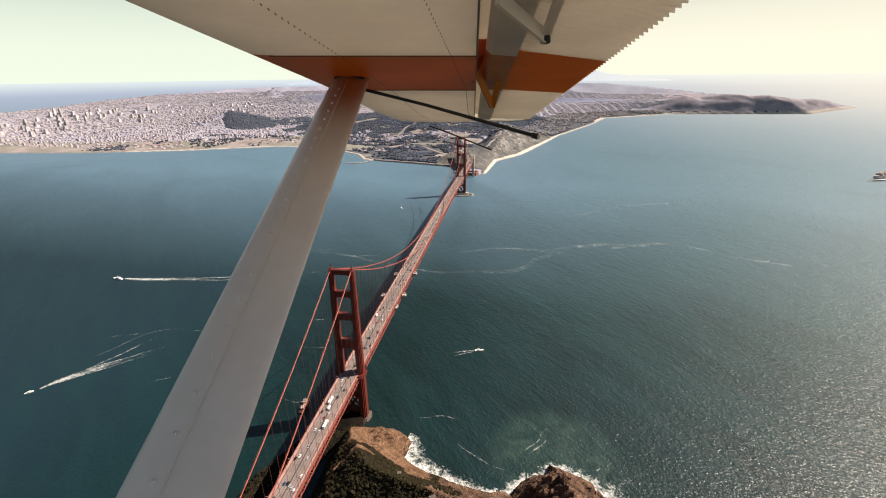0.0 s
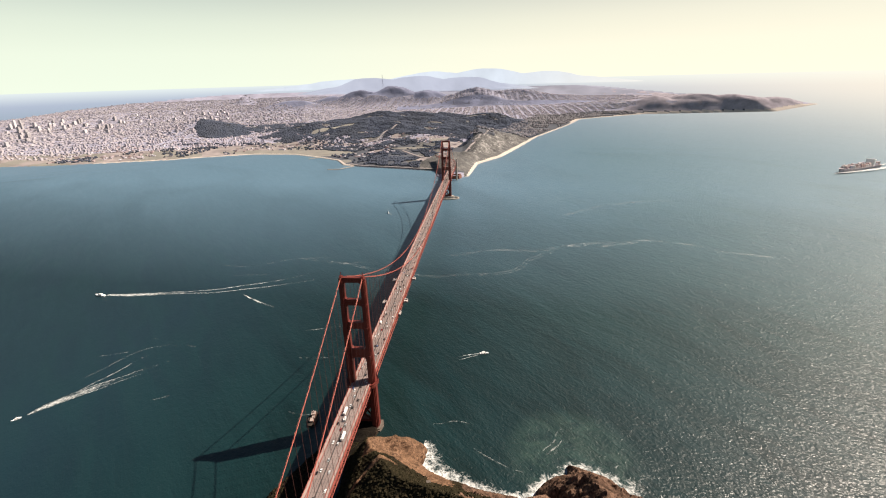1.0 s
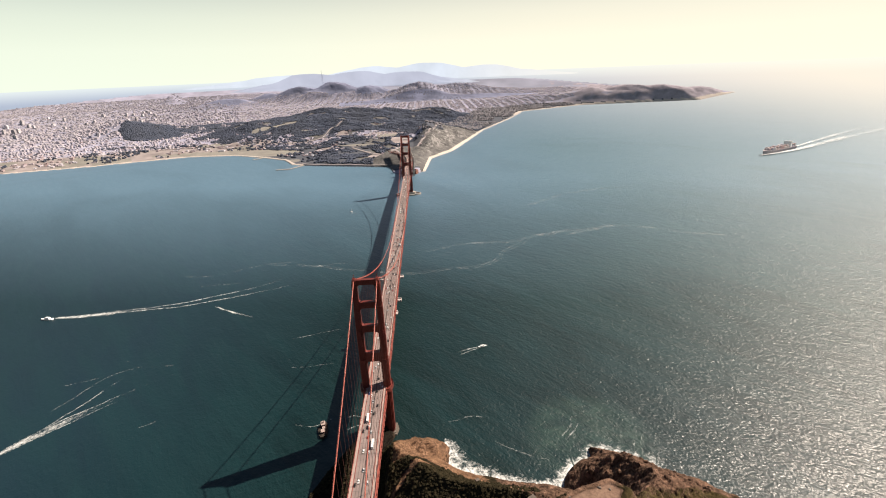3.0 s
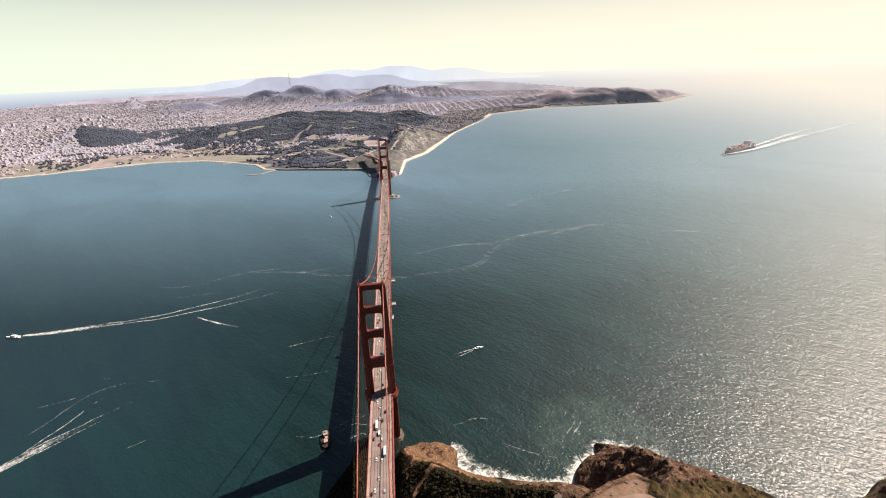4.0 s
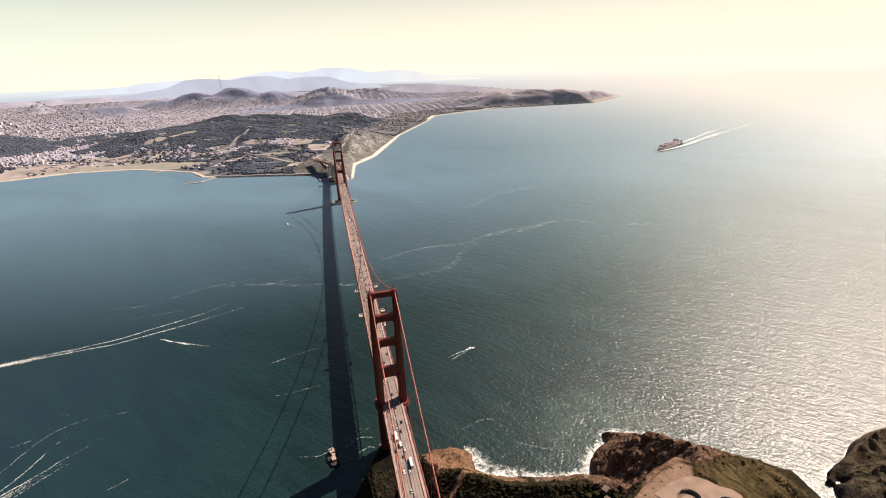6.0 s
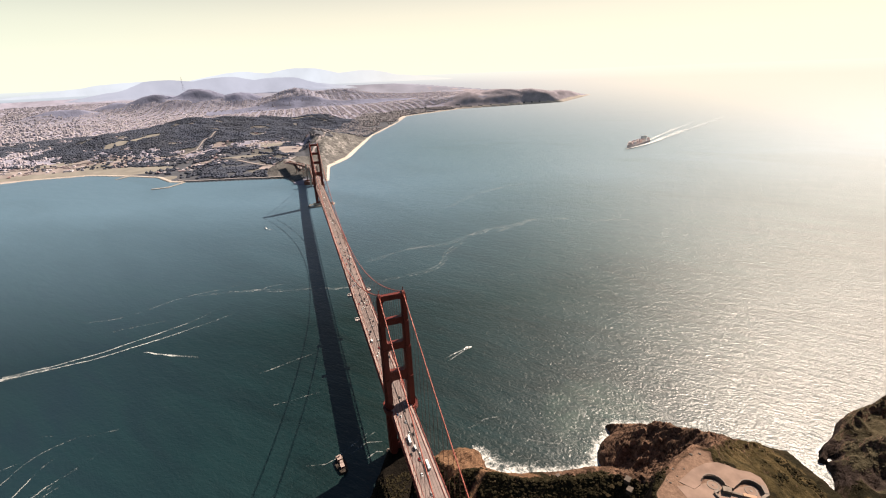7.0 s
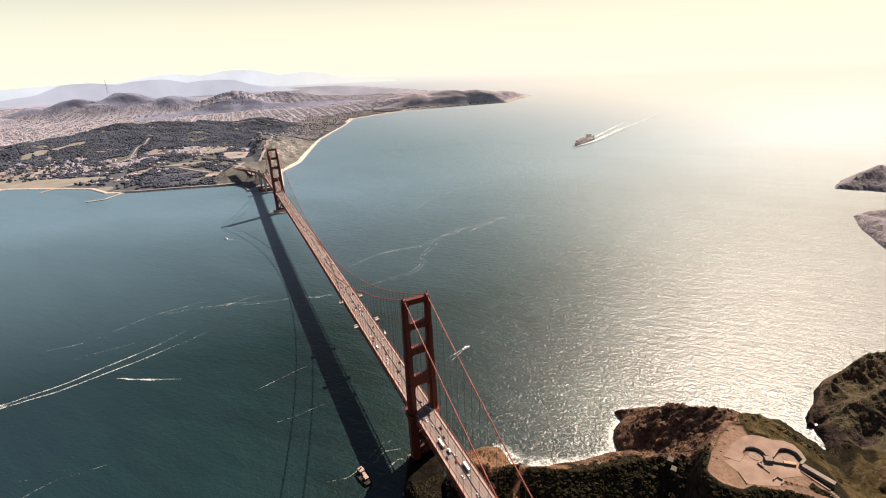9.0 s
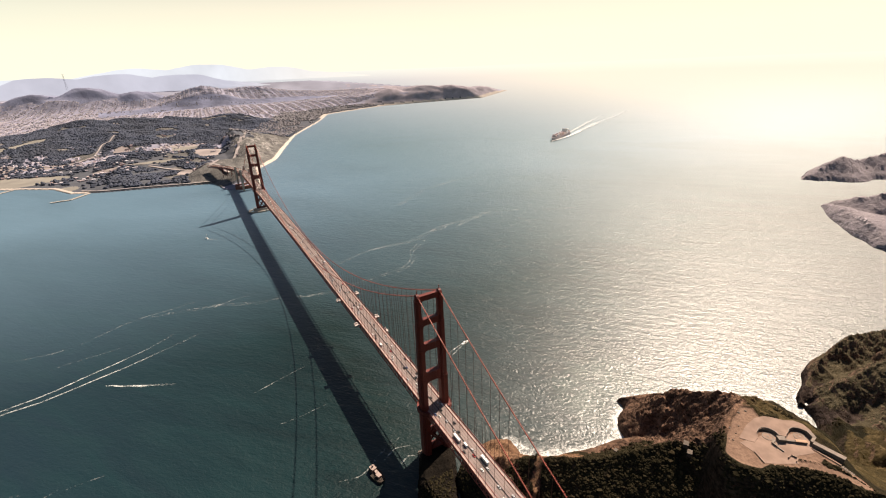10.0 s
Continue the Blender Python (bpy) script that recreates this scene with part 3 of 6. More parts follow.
def headland_height(x, y):
    h = np.full(x.shape, -60.0)
    for pts, left, right in RIDGES:
        for i, (a, b) in enumerate(zip(pts, pts[1:])):
            d, t, side = seg_dist(x, y, a, b)
            s = np.where(side > 0, left, right)
            s = np.where(t <= 0, max(left, right), s)
            h = np.maximum(h, a[2] + (b[2] - a[2]) * t - s * d)
    for pts in BACK:
        for a, b in zip(pts, pts[1:]):
            d, t, side = seg_dist(x, y, a, b)
            h = np.maximum(h, a[2] + (b[2] - a[2]) * t - 0.34 * d - 1.3 * np.maximum(y + 780, 0))
    h = h - 0.85 * np.clip(25 - x, 0, 70) * (x > -200) * np.clip((y + 380) / 60, 0, 1)      # steep flank under the bridge
    h = np.maximum(h, 4 + 0.05 * np.clip(-y - 60, 0, 300) - 0.6 * np.maximum(path_dist(x, y, [(-4, -8), (-16, -32), (-38, -72), (-60, -130), (-56, -320)]) - 16, 0))      # low shelf at its foot
    h = h + 14 * fbm(x, y, 30, 3, 57) * np.clip((x - 452) / 20, 0, 1) * np.clip((75 - h) / 40, 0, 1) * np.clip((820 - x) / 60, 0, 1)      # broken coast of the next headland
    rough = np.clip((h + 8) / 40, 0, 1)
    h = h + rough * (5 * fbm(x, y, 50, 4, 3) + 7 * (0.2 - np.abs(fbm(x, y, 30, 4, 5))) + 7.5 * (0.17 - np.abs(fbm(x + 0.5 * y, y * 1.8 - 0.4 * x, 24, 4, 7))) * np.clip(1.3 - h / 110, 0.15, 1))
    # levelled ground round the old gun battery
    out = path_dist(x, y, PAD + PAD[:1]) * np.where(inside(x, y, PAD), -1, 1)
    skirt = 13 + 24 * np.clip((-252 - y) / 20, 0, 1)
    k = np.clip((skirt + 2 - out) / skirt, 0, 1)
    k = k * k * (3 - 2 * k)
    h = h * (1 - k) + 145 * k
    # broken crags on the rock point and along the cliffs
    crag = np.clip((x - 134) / 16, 0, 1) * np.clip((y + 256 - 0.32 * (x - 200)) / 20, 0, 1) * np.clip((440 - x) / 30, 0, 1) * np.clip((out - 2) / 7, 0, 1)
    crag = np.maximum(crag, 0.7 * np.clip((x - 10) / 15, 0, 1) * np.clip((120 - x) / 15, 0, 1) * np.clip((y + 120) / 15, 0, 1))
    crag = np.maximum(crag, np.clip((x - 460) / 15, 0, 1) * np.clip((60 - h) / 20, 0, 1)) * rough
    h = h + crag * np.where(x > 450, 0.9, 1.0) * (6 * (0.22 - np.abs(fbm(0.8 * y - 0.6 * x, 2.0 * (0.8 * x + 0.6 * y), 22, 4, 41))) + 9 * (0.2 - np.abs(fbm(x, y, 17, 4, 43))) + 4.2 * (0.2 - np.abs(fbm(x + 0.6 * y, 1.9 * (y - 0.6 * x), 9.0, 3, 47))) + 1.6 * (0.2 - np.abs(fbm(x, y, 3.6, 2, 53))))
    # ledge of cliffs along the waterline
    h = np.where((h > 0) & (h < 26), 26 * (np.clip(h, 0.01, 26) / 26) ** 0.62, h)
    # kept clear beneath the bridge
    under = np.clip((30 - np.abs(x)) / 12, 0, 1) * (y > -1000)
    return h - under * np.maximum(h - 50, 0)


TRAIL = [(190, -372), (198, -350), (202, -330), (199.5, -316), (195.5, -305), (185.5, -294.5), (170, -285)]


def headland(name, xs, ys, label, material):
    x, y = np.meshgrid(xs, ys)
    z = headland_height(x, y)
    v = np.stack([x, y, np.maximum(z, -8)], -1).reshape(-1, 3)
    f = grid_faces(len(ys), len(xs))
    keep = v[f].mean(1)[:, 2] > -7.5
    cx, cy, cz = v.T
    n1 = fbm(cx, cy, 30, 3, 9)
    soft = lambda q, w: np.clip(q / w + 0.5, 0, 1)
    masks = {}
    spur = soft(cy + 114 + 0.85 * np.maximum(cx - 95, 0) - 16 * n1, 14) * soft(128 + 10 * n1 - cx, 14) * soft(cx - 22, 10)                     # brown spur beside the tower
    beach = soft(cx - 60, 20) * soft(250 - cx, 20) * soft(11 + 10 * n1 - cz, 8) * soft(cy + 160, 10)   # earth above the cove
    rib = soft(7 + 9 * n1 - path_dist(cx, cy, [(24, -158), (42, -139), (64, -128)]), 6)                # worn rib in the brush
    masks["earth"] = np.maximum.reduce([spur, beach, 0.8 * rib])
    masks["grass"] = soft(cx - 214 + 0.35 * (cy + 235) - 10 * n1, 14) * soft(470 - cx, 10) * soft(cz - 22, 10) * soft(-165 - cy, 16)
    masks["scrub"] = soft(cx - 462 + 8 * n1, 12) * soft(cz - 9 - 10 * n1, 8)
    masks["cliff"] = soft(cx - 140 - 10 * n1, 12) * soft(cy + 208 - 0.5 * (cx - 270), 22) * soft(np.maximum(cy + 201 + 1.1 * (cx - 142), cx - 166), 8) * soft(430 - cx, 20)
    # painted shade on the flank under and bayward of the bridge
    masks["flank_shade"] = soft(16 - cx, 8)
    masks["crag"] = soft(cx - 445, 10) * soft(13 + 12 * n1 - cz, 10)
    pad = path_dist(cx, cy, PAD + PAD[:1]) * np.where(inside(cx, cy, PAD), 1, -1) + 3 * n1
    masks["dirt"] = np.maximum.reduce([soft(pad, 3), soft(3.6 - path_dist(cx, cy, TRAIL), 1.6), soft(2.6 - path_dist(cx, cy, [(209, -304), (208.5, -316), (209.5, -328), (207, -345), (201, -365)]), 1.6)])
    me = raw_mesh(name, v, f[keep], [material], smooth=True)
    nz = np.empty(len(me.polygons) * 3, np.float32)
    me.polygons.foreach_get("normal", nz)
    me.polygons.foreach_set("use_smooth", np.abs(nz.reshape(-1, 3)[:, 2]) > 0.74)       # broken faces on steep rock
    for k, q in masks.items():
        me.attributes.new(k, "FLOAT", "POINT").data.foreach_set("value", q.astype(np.float32))
    ob = new(name, me)
    return tagged(ob, label, "headland", kind="structure")


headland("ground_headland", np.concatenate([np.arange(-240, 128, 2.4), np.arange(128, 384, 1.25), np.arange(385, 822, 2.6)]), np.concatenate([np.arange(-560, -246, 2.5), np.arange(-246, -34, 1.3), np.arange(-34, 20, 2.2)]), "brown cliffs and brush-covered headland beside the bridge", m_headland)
headland("ground_back_hills", np.arange(-700, 2560, 16.0), np.arange(-2400, -545, 16.0), "brown brush-covered hills behind the coast", m_headland)
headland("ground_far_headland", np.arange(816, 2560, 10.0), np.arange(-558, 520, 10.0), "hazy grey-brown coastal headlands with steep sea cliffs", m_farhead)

# ---- the far shore: city, woods, bluffs and hills ----
COAST = [(-6600, 3500), (-5200, 2300), (-3140, 2060), (-2548, 2110), (-2236, 2190), (-1874, 2285), (-1664, 2390), (-1418, 2480), (-1125, 2455), (-872, 2300), (-741, 2197), (-660, 2045),
         (-533, 1985), (-358, 1933), (-114, 1852), (-84, 1700), (-62, 1672), (20, 1668), (70, 1715), (106, 2050), (240, 2280), (540, 3190), (930, 4030), (1160, 4620), (1960, 5110),
         (3420, 5120), (3900, 5560), (4560, 6150), (4350, 6900), (4700, 20000)]
HILLS = [  # azimuth, distance, elevation of the top, half-width across, half-depth
    (-9.0, 8300, -0.78, 620, 700), (-13.0, 8600, -1.12, 520, 600), (-16.4, 8800, -1.6, 400, 600), (-5.5, 8200, -1.1, 500, 600),
    (-21.0, 7600, -1.85, 430, 330), (-26.2, 10500, -1.12, 150, 300), (-30.9, 5075, -3.1, 270, 400), (0.5, 7900, -1.02, 520, 700), (5.0, 8600, -1.5, 900, 900),
    (20.8, 6700, -2.32, 420, 700), (24.0, 6900, -2.12, 620, 850), (28.0, 7100, -2.14, 640, 950), (31.4, 7350, -2.24, 380, 900), (33.4, 7700, -2.7, 240, 700), (17.5, 6800, -2.85, 700, 600),
    (-34.0, 8600, -2.35, 1500, 700), (-42.0, 7600, -2.95, 1200, 600)]


def shore_height(x, y):
    land = inside(x, y, COAST + [(4700, 60000), (-9800, 60000), (-9414, 19092), (-8919, 13970), (-8216, 10332), (-7401, 7658), (-6430, 5783), (-6482, 4771)])
    d = path_dist(x, y, COAST)
    west = np.clip((x + 0.0) / 90, 0, 1) * np.clip((3300 - y) / 400, 0, 1)                # bluffs towards the ocean
    toll = np.clip(1 - np.hypot((x + 30) / 190, (y - 1980) / 260), 0, 1)
    slope = 0.02 + 0.30 * west + 0.26 * np.clip(toll * 3, 0, 1) * (y > 1745) + 0.10 * np.clip((x + 560) / 120, 0, 1) * (y < 2600)
    wood = np.clip(1 - np.hypot((x + 350) / 1500, (y - 3700) / 1500), 0, 1)
    top = 14 + 44 * np.clip(toll * 2.2, 0, 1) + 105 * np.clip(wood * 2.0, 0, 1) ** 1.3 + 44 * west + 35 * np.clip((y - 3500) / 2500, 0, 1)
    h = np.minimum(3 + slope * d, top)
    h = np.where(d < 200 + 40 * west, h, np.maximum(h, np.minimum(top, 4 + 0.085 * (d - 200) + 0.6 * 60 * west)))
    rise = np.zeros_like(h)
    for az, dist, elev, across, deep in HILLS:
        px, py, pz = place(az, dist, elev)
        a = radians(az)
        u, v = (x - px) * math.cos(a) - (y - py) * math.sin(a), (x - px) * math.sin(a) + (y - py) * math.cos(a)
        w = 1 + 0.25 * fbm(x, y, 420, 3, 17)
        rise = np.maximum(rise, np.clip(pz - 70, 20, 900) * np.exp(-np.abs(u / across * w) ** 1.7 - (v / deep) ** 2))
    h = h + rise * np.clip(d / 260, 0, 1) * (1 + 0.34 * fbm(x, y, 420, 5, 19))
    gully = 0.6 - 2.2 * np.abs(fbm(x, y * 1.6, 95, 4, 2))
    h = h + np.clip(d / 60, 0, 1) * (5 * fbm(x, y, 260, 4, 1) + 52 * np.clip(wood * 3, 0, 1) * np.clip(d / 700, 0, 1) * fbm(x, y, 360, 3, 71) + west * 16 * gully * np.clip(d / 90, 0.3, 1))
    return np.where(land, np.maximum(h, 1.2), -12.0), land, d, west, toll, wood


az = np.radians(np.concatenate([np.linspace(-62, -22, 190), np.linspace(-21.8, 14, 360), np.linspace(14.2, 48, 190)]))
rad = np.concatenate([np.linspace(2080, 3300, 130), np.geomspace(3310, 9500, 130), np.geomspace(9600, 19000, 14)])
sx, sy = polar(az, rad)
sz, land, sd, west, toll, wood = shore_height(sx, sy)
sf = grid_faces(len(rad), len(az))[:, ::-1]
flat = lambda q: q.ravel()[sf].mean(1)
fx, fy, fz, fd, fw, ft, fo = flat(sx), flat(sy), flat(sz), flat(sd), flat(west), flat(toll), flat(wood)
dist = np.hypot(fx - EYE0[0], fy - EYE0[1])
faz = np.degrees(np.arctan2(fx - EYE0[0], fy - EYE0[1]))
jag = fbm(fx, fy, 160, 4, 12)
PATCH = lambda x, y: fbm(x, y, 95, 3, 77) + 0.4 * fbm(x, y, 300, 2, 79)


def WOODS(x, y, j):
    """The wooded ridge: solid uphill, broken into groves towards the shore, and a round wooded hill beside it."""
    ridge = (np.hypot((x + 350) / 1330, (y - 3560) / 1060) + 0.16 * j < 1) & (y > 2330 + 0.10 * np.abs(x + 300)) & (x < 560)
    ridge &= (y > 3010 + 170 * j + 0.06 * np.abs(x + 500)) | (PATCH(x, y) > 0.04)
    hill = np.hypot(((x + 2310) * 0.87 + (y - 3735) * 0.494) / 235, ((y - 3735) * 0.87 - (x + 2310) * 0.494) / 540) + 0.22 * j < 1
    saddle = (np.hypot((x + 1700) / 560, (y - 4050) / 380) + 0.25 * j < 1) & (PATCH(x, y) > -0.22)
    return ridge | hill | saddle


sidx = np.full(len(sf), 4)
sidx[(fd < 420) & (fx < -1000)] = 7
sidx[(fd < 420) & (fx < -1000) & (jag > 0.02)] = 3
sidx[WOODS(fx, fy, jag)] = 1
sidx[WOODS(fx, fy, jag) & (fbm(fx, fy, 120, 3, 31) < -0.24 - 0.16 * (fy > 3000))] = 0
sidx[(fy < 2700) & (fx > -620) & (fx < 60) & (fy > 1740)] = 1
sidx[(fx > -1000) & (fx < -560) & (fy < 2700)] = 1
sidx[(fx > 60) & (fy > 2650) & (fy < 5300) & (fd < 470 + 120 * jag)] = 1
sidx[(fx > -300) & (fx < 120) & (fy > 1990) & (fy < 2560) & (jag > 0.05)] = 0
sidx[(fw > 0.5) & (fd < 230 + 120 * jag) & (fy < 3300)] = 0
sidx[(ft > 0.05) & (fy > 1760)] = 0
CLEARINGS = [(-190, 2830, 90, 120), (-1040, 3450, 70, 105), (-1105, 3370, 55, 95), (-1170, 3290, 42, 90), (-1230, 3220, 30, 70), (-300, 2420, 150, 22), (-900, 2470, 190, 105), (-690, 2150, 60, 55), (-1250, 2560, 380, 60)]
for cx, cy, rx, ry in CLEARINGS:
    sidx[np.hypot((fx - cx) / rx, (fy - cy) / ry) + 0.5 * jag < 1] = 3
PLAZAS = [(-165, 2130, 95, 70), (-200, 2960, 130, 70), (-320, 2900, 45, 120), (-560, 2440, 80, 60), (-830, 2790, 190, 40), (-530, 2960, 45, 90), (-90, 2560, 70, 120), (-150, 3010, 110, 60), (-1500, 2760, 420, 60)]
for cx, cy, rx, ry in PLAZAS:
    sidx[np.hypot((fx - cx) / rx, (fy - cy) / ry) + 0.5 * jag < 1] = 7
sidx[(fd < 20) & (fx < -590) & (fx > -2300)] = 2
sidx[(fd < 17) & (fx > 70) & (fy > 2150) & (fy < 5200)] = 2
sidx[(fd < 12) & (fx > 60)] = 2
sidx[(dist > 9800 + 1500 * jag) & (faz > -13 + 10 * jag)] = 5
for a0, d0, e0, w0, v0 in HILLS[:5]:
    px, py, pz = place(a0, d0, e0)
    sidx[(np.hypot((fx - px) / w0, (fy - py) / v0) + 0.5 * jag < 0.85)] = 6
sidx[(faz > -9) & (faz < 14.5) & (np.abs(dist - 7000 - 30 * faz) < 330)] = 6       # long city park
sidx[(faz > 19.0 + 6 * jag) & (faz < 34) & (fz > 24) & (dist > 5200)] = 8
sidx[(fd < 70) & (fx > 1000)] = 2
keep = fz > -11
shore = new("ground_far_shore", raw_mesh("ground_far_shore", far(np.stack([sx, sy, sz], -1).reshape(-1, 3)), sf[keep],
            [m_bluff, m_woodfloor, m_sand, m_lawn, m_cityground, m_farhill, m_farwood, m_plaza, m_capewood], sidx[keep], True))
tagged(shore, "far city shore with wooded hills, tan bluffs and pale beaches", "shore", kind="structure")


# ---- hazy mountain ranges on the horizon ----
def range_of_hills(name, az0, az1, dist, low, peaks, seed, material):
    a = np.linspace(az0, az1, 160)
    top = np.full(a.shape, low)
    for c, w, e in peaks:
        top = np.maximum(top, low + (e - low) * np.exp(-((a - c) / w) ** 2))
    fade = np.clip(np.minimum(a - az0, az1 - a) / 9.0, 0, 1)
    base = -math.degrees(math.atan(EYE0[2] / dist))
    top = base + (top - base + 0.24 * fbm(a * 100, a * 0, 320, 5, seed)) * fade
    rows, n = [], 9
    for k in range(n):
        u = k / (n - 1)
        fold = fbm(a * 100, a * 0 + 120 * k, 160, 4, seed + 3)
        for i, q in enumerate(a):
            rows.append(place(q, dist * (1 + 0.10 * u + 0.05 * fold[i] * math.sin(math.pi * u)), base + (top[i] - base) * u))
    faces = grid_faces(n, len(a))[:, ::-1]
    ob = new(name, raw_mesh(name, far(rows), faces[(np.tile(fade, n)[faces].min(1) > 0.12)], [material], smooth=True))
    return tagged(ob, "pale blue-grey mountain range in haze on the horizon", "mountains", kind="structure")


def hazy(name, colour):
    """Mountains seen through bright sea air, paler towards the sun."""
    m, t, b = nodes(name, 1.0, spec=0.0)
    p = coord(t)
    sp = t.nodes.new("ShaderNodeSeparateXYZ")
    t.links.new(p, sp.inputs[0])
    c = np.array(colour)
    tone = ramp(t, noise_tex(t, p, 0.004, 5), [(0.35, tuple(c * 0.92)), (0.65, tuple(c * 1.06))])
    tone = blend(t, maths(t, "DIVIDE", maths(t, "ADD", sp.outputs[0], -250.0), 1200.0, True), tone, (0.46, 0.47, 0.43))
    # haze and sunward brightening are put into the glow, over a near-black base
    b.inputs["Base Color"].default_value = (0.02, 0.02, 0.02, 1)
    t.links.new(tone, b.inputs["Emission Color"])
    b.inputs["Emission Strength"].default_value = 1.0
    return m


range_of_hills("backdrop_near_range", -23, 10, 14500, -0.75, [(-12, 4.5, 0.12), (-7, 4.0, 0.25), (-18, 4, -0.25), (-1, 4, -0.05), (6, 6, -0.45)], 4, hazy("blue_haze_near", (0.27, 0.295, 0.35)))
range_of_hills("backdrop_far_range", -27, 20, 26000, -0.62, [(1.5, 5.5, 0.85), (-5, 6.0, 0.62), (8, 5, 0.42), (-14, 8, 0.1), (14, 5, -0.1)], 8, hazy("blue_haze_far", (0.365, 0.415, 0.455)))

# ---- the bridge ----
SPAN, SIDE, HALF, TOP = 1280.0, 343.0, 13.7, 226.0


def deck_z(y):
    if -SIDE <= y <= 0:
        return 76.0 + y / SIDE * 7.0
    if 0 < y < SPAN:
        return 76.0 + 5.0 * (1 - ((y - SPAN / 2) / (SPAN / 2)) ** 2)
    if y >= SPAN:
        return 76.0 - min((y - SPAN) / SIDE, 1.6) * 7.0
    return 69.0


def deck_x(y):
    """The approach swings away towards the bay beyond the arch."""
    return 0.0 if y < 1640 else -((y - 1640) ** 2) / 900.0


def cable_z(y):
    if 0 <= y <= SPAN:
        return TOP + 1.5 - 143.0 * (1 - ((y - SPAN / 2) / (SPAN / 2)) ** 2)
    u = (-y if y < 0 else y - SPAN) / SIDE
    return TOP + 1.5 - (TOP - 70) * u - 34 * u * (1 - u)


SECTIONS = [(3, 70, 10.2, 16.4), (70, 118, 9.2, 13.8), (118, 159, 8.2, 12.0), (159, 192, 7.4, 10.6), (192, 222, 6.6, 9.4), (222, 226, 5.4, 7.8)]
STRUTS = [(220.5, 227.0, 0), (189.5, 197.5, 1), (156.5, 165.5, 2), (114.0, 126.5, 3)]


def tower(name, y0, label):
    root = thing(name, label, "bridge tower", "bridge towers", at=pose(0, y0, 0))
    for s in (-1, 1):
        leg = None
        for z0, z1, w, d in SECTIONS:      # stepped cells, narrower from storey to storey
            a, b = w / 2, d / 2
            quarter = [(1.0, 0.52), (0.80, 0.52), (0.80, 0.80), (0.5, 0.80), (0.5, 1.0)]
            outline = quarter + [(-i, j) for i, j in quarter[::-1]] + [(-i, -j) for i, j in quarter] + [(i, -j) for i, j in quarter[::-1]]
            bm = bmesh.new()
            prism(bm, [(s * HALF + a * i, b * j) for i, j in outline], 2, z0 - 0.5 if leg else z0, z1)
            piece = part("leg_section" if leg else "leg", bm, m_steel, leg or root)
            leg = leg or piece
        bm = bmesh.new()
        prism(bm, [(-4.2, TOP), (4.2, TOP), (2.6, TOP + 2.4), (1.0, TOP + 3.4), (-1.0, TOP + 3.4), (-2.6, TOP + 2.4)], 0, s * HALF - 1.5, s * HALF + 1.5)
        part("cable_saddle", bm, m_steel, root)
        bm = bmesh.new()
        tube(bm, [(s * HALF, 0, TOP + 3.3), (s * HALF, 0, TOP + 6.2)], [0.45, 0.3], 8)
        tube(bm, [(s * HALF, 0, TOP + 6.2), (s * HALF, 0, TOP + 7.4)], 0.6, 8)
        part("beacon", bm, m_steel, root)
        # walkway swinging round the outside of the leg
        bm = bmesh.new()
        outer = [(s * (HALF - 1.5 + 9.0 * math.cos(a)), 13.5 * math.sin(a)) for a in np.linspace(-math.pi / 2, math.pi / 2, 15)]
        inner = [(s * (HALF - 1.5 + 5.8 * math.cos(a)), 9.5 * math.sin(a)) for a in np.linspace(math.pi / 2, -math.pi / 2, 15)]
        prism(bm, outer + inner, 2, 75.4, 76.5)
        part("walkway", bm, m_steel, root)
        bm = bmesh.new()
        for p, q in zip(outer, outer[1:]):
            beam(bm, (*p, 77.1), (*q, 77.1), 0.25, 1.2)
            beam(bm, (*p, 73.8), (*q, 73.8), 0.5, 3.0)
        part("walkway_railing", bm, m_steel, root)
    for z0, z1, k in STRUTS:
        reach = HALF - 2.6
        clear = HALF - (9.2, 8.2, 7.4, 6.6)[3 - k] / 2 if k else HALF - 3.2
        hx, r, q = min(clear, reach), (3.2, 3.4, 3.6, 4.6)[k], (0.0, 1.6, 1.8, 2.2)[k]
        arc = lambda cx, cz, rr, a0, a1: [(cx + rr * math.cos(a), cz + rr * math.sin(a)) for a in np.linspace(a0, a1, 7)]
        out = [(-hx - 2, z0 - r)] + arc(-hx + r, z0 - r, r, math.pi, math.pi / 2) + arc(hx - r, z0 - r, r, math.pi / 2, 0) + [(hx + 2, z0 - r)]
        if q:
            out += [(hx + 2, z1 + q)] + arc(hx - q, z1 + q, q, 0, -math.pi / 2) + arc(-hx + q, z1 + q, q, -math.pi / 2, -math.pi) + [(-hx - 2, z1 + q)]
        else:
            out += [(hx + 2, z1), (-hx - 2, z1)]
        depth = (5.0, 5.6, 6.2, 7.0)[k]
        bm = bmesh.new()
        prism(bm, out, 1, -depth / 2, depth / 2)
        part("portal_strut", bm, m_steel, root)
        bm = bmesh.new()      # upright flutes on both faces
        for x in np.linspace(-hx + r + 0.4, hx - r - 0.4, 8):
            for f in (-1, 1):
                cbox(bm, (x, f * (depth / 2 + 0.12), (z0 + z1) / 2), (0.55, 0.3, z1 - z0 - 1.2))
        tagged(part("flutes", bm, m_steel, root), kind="stuff")
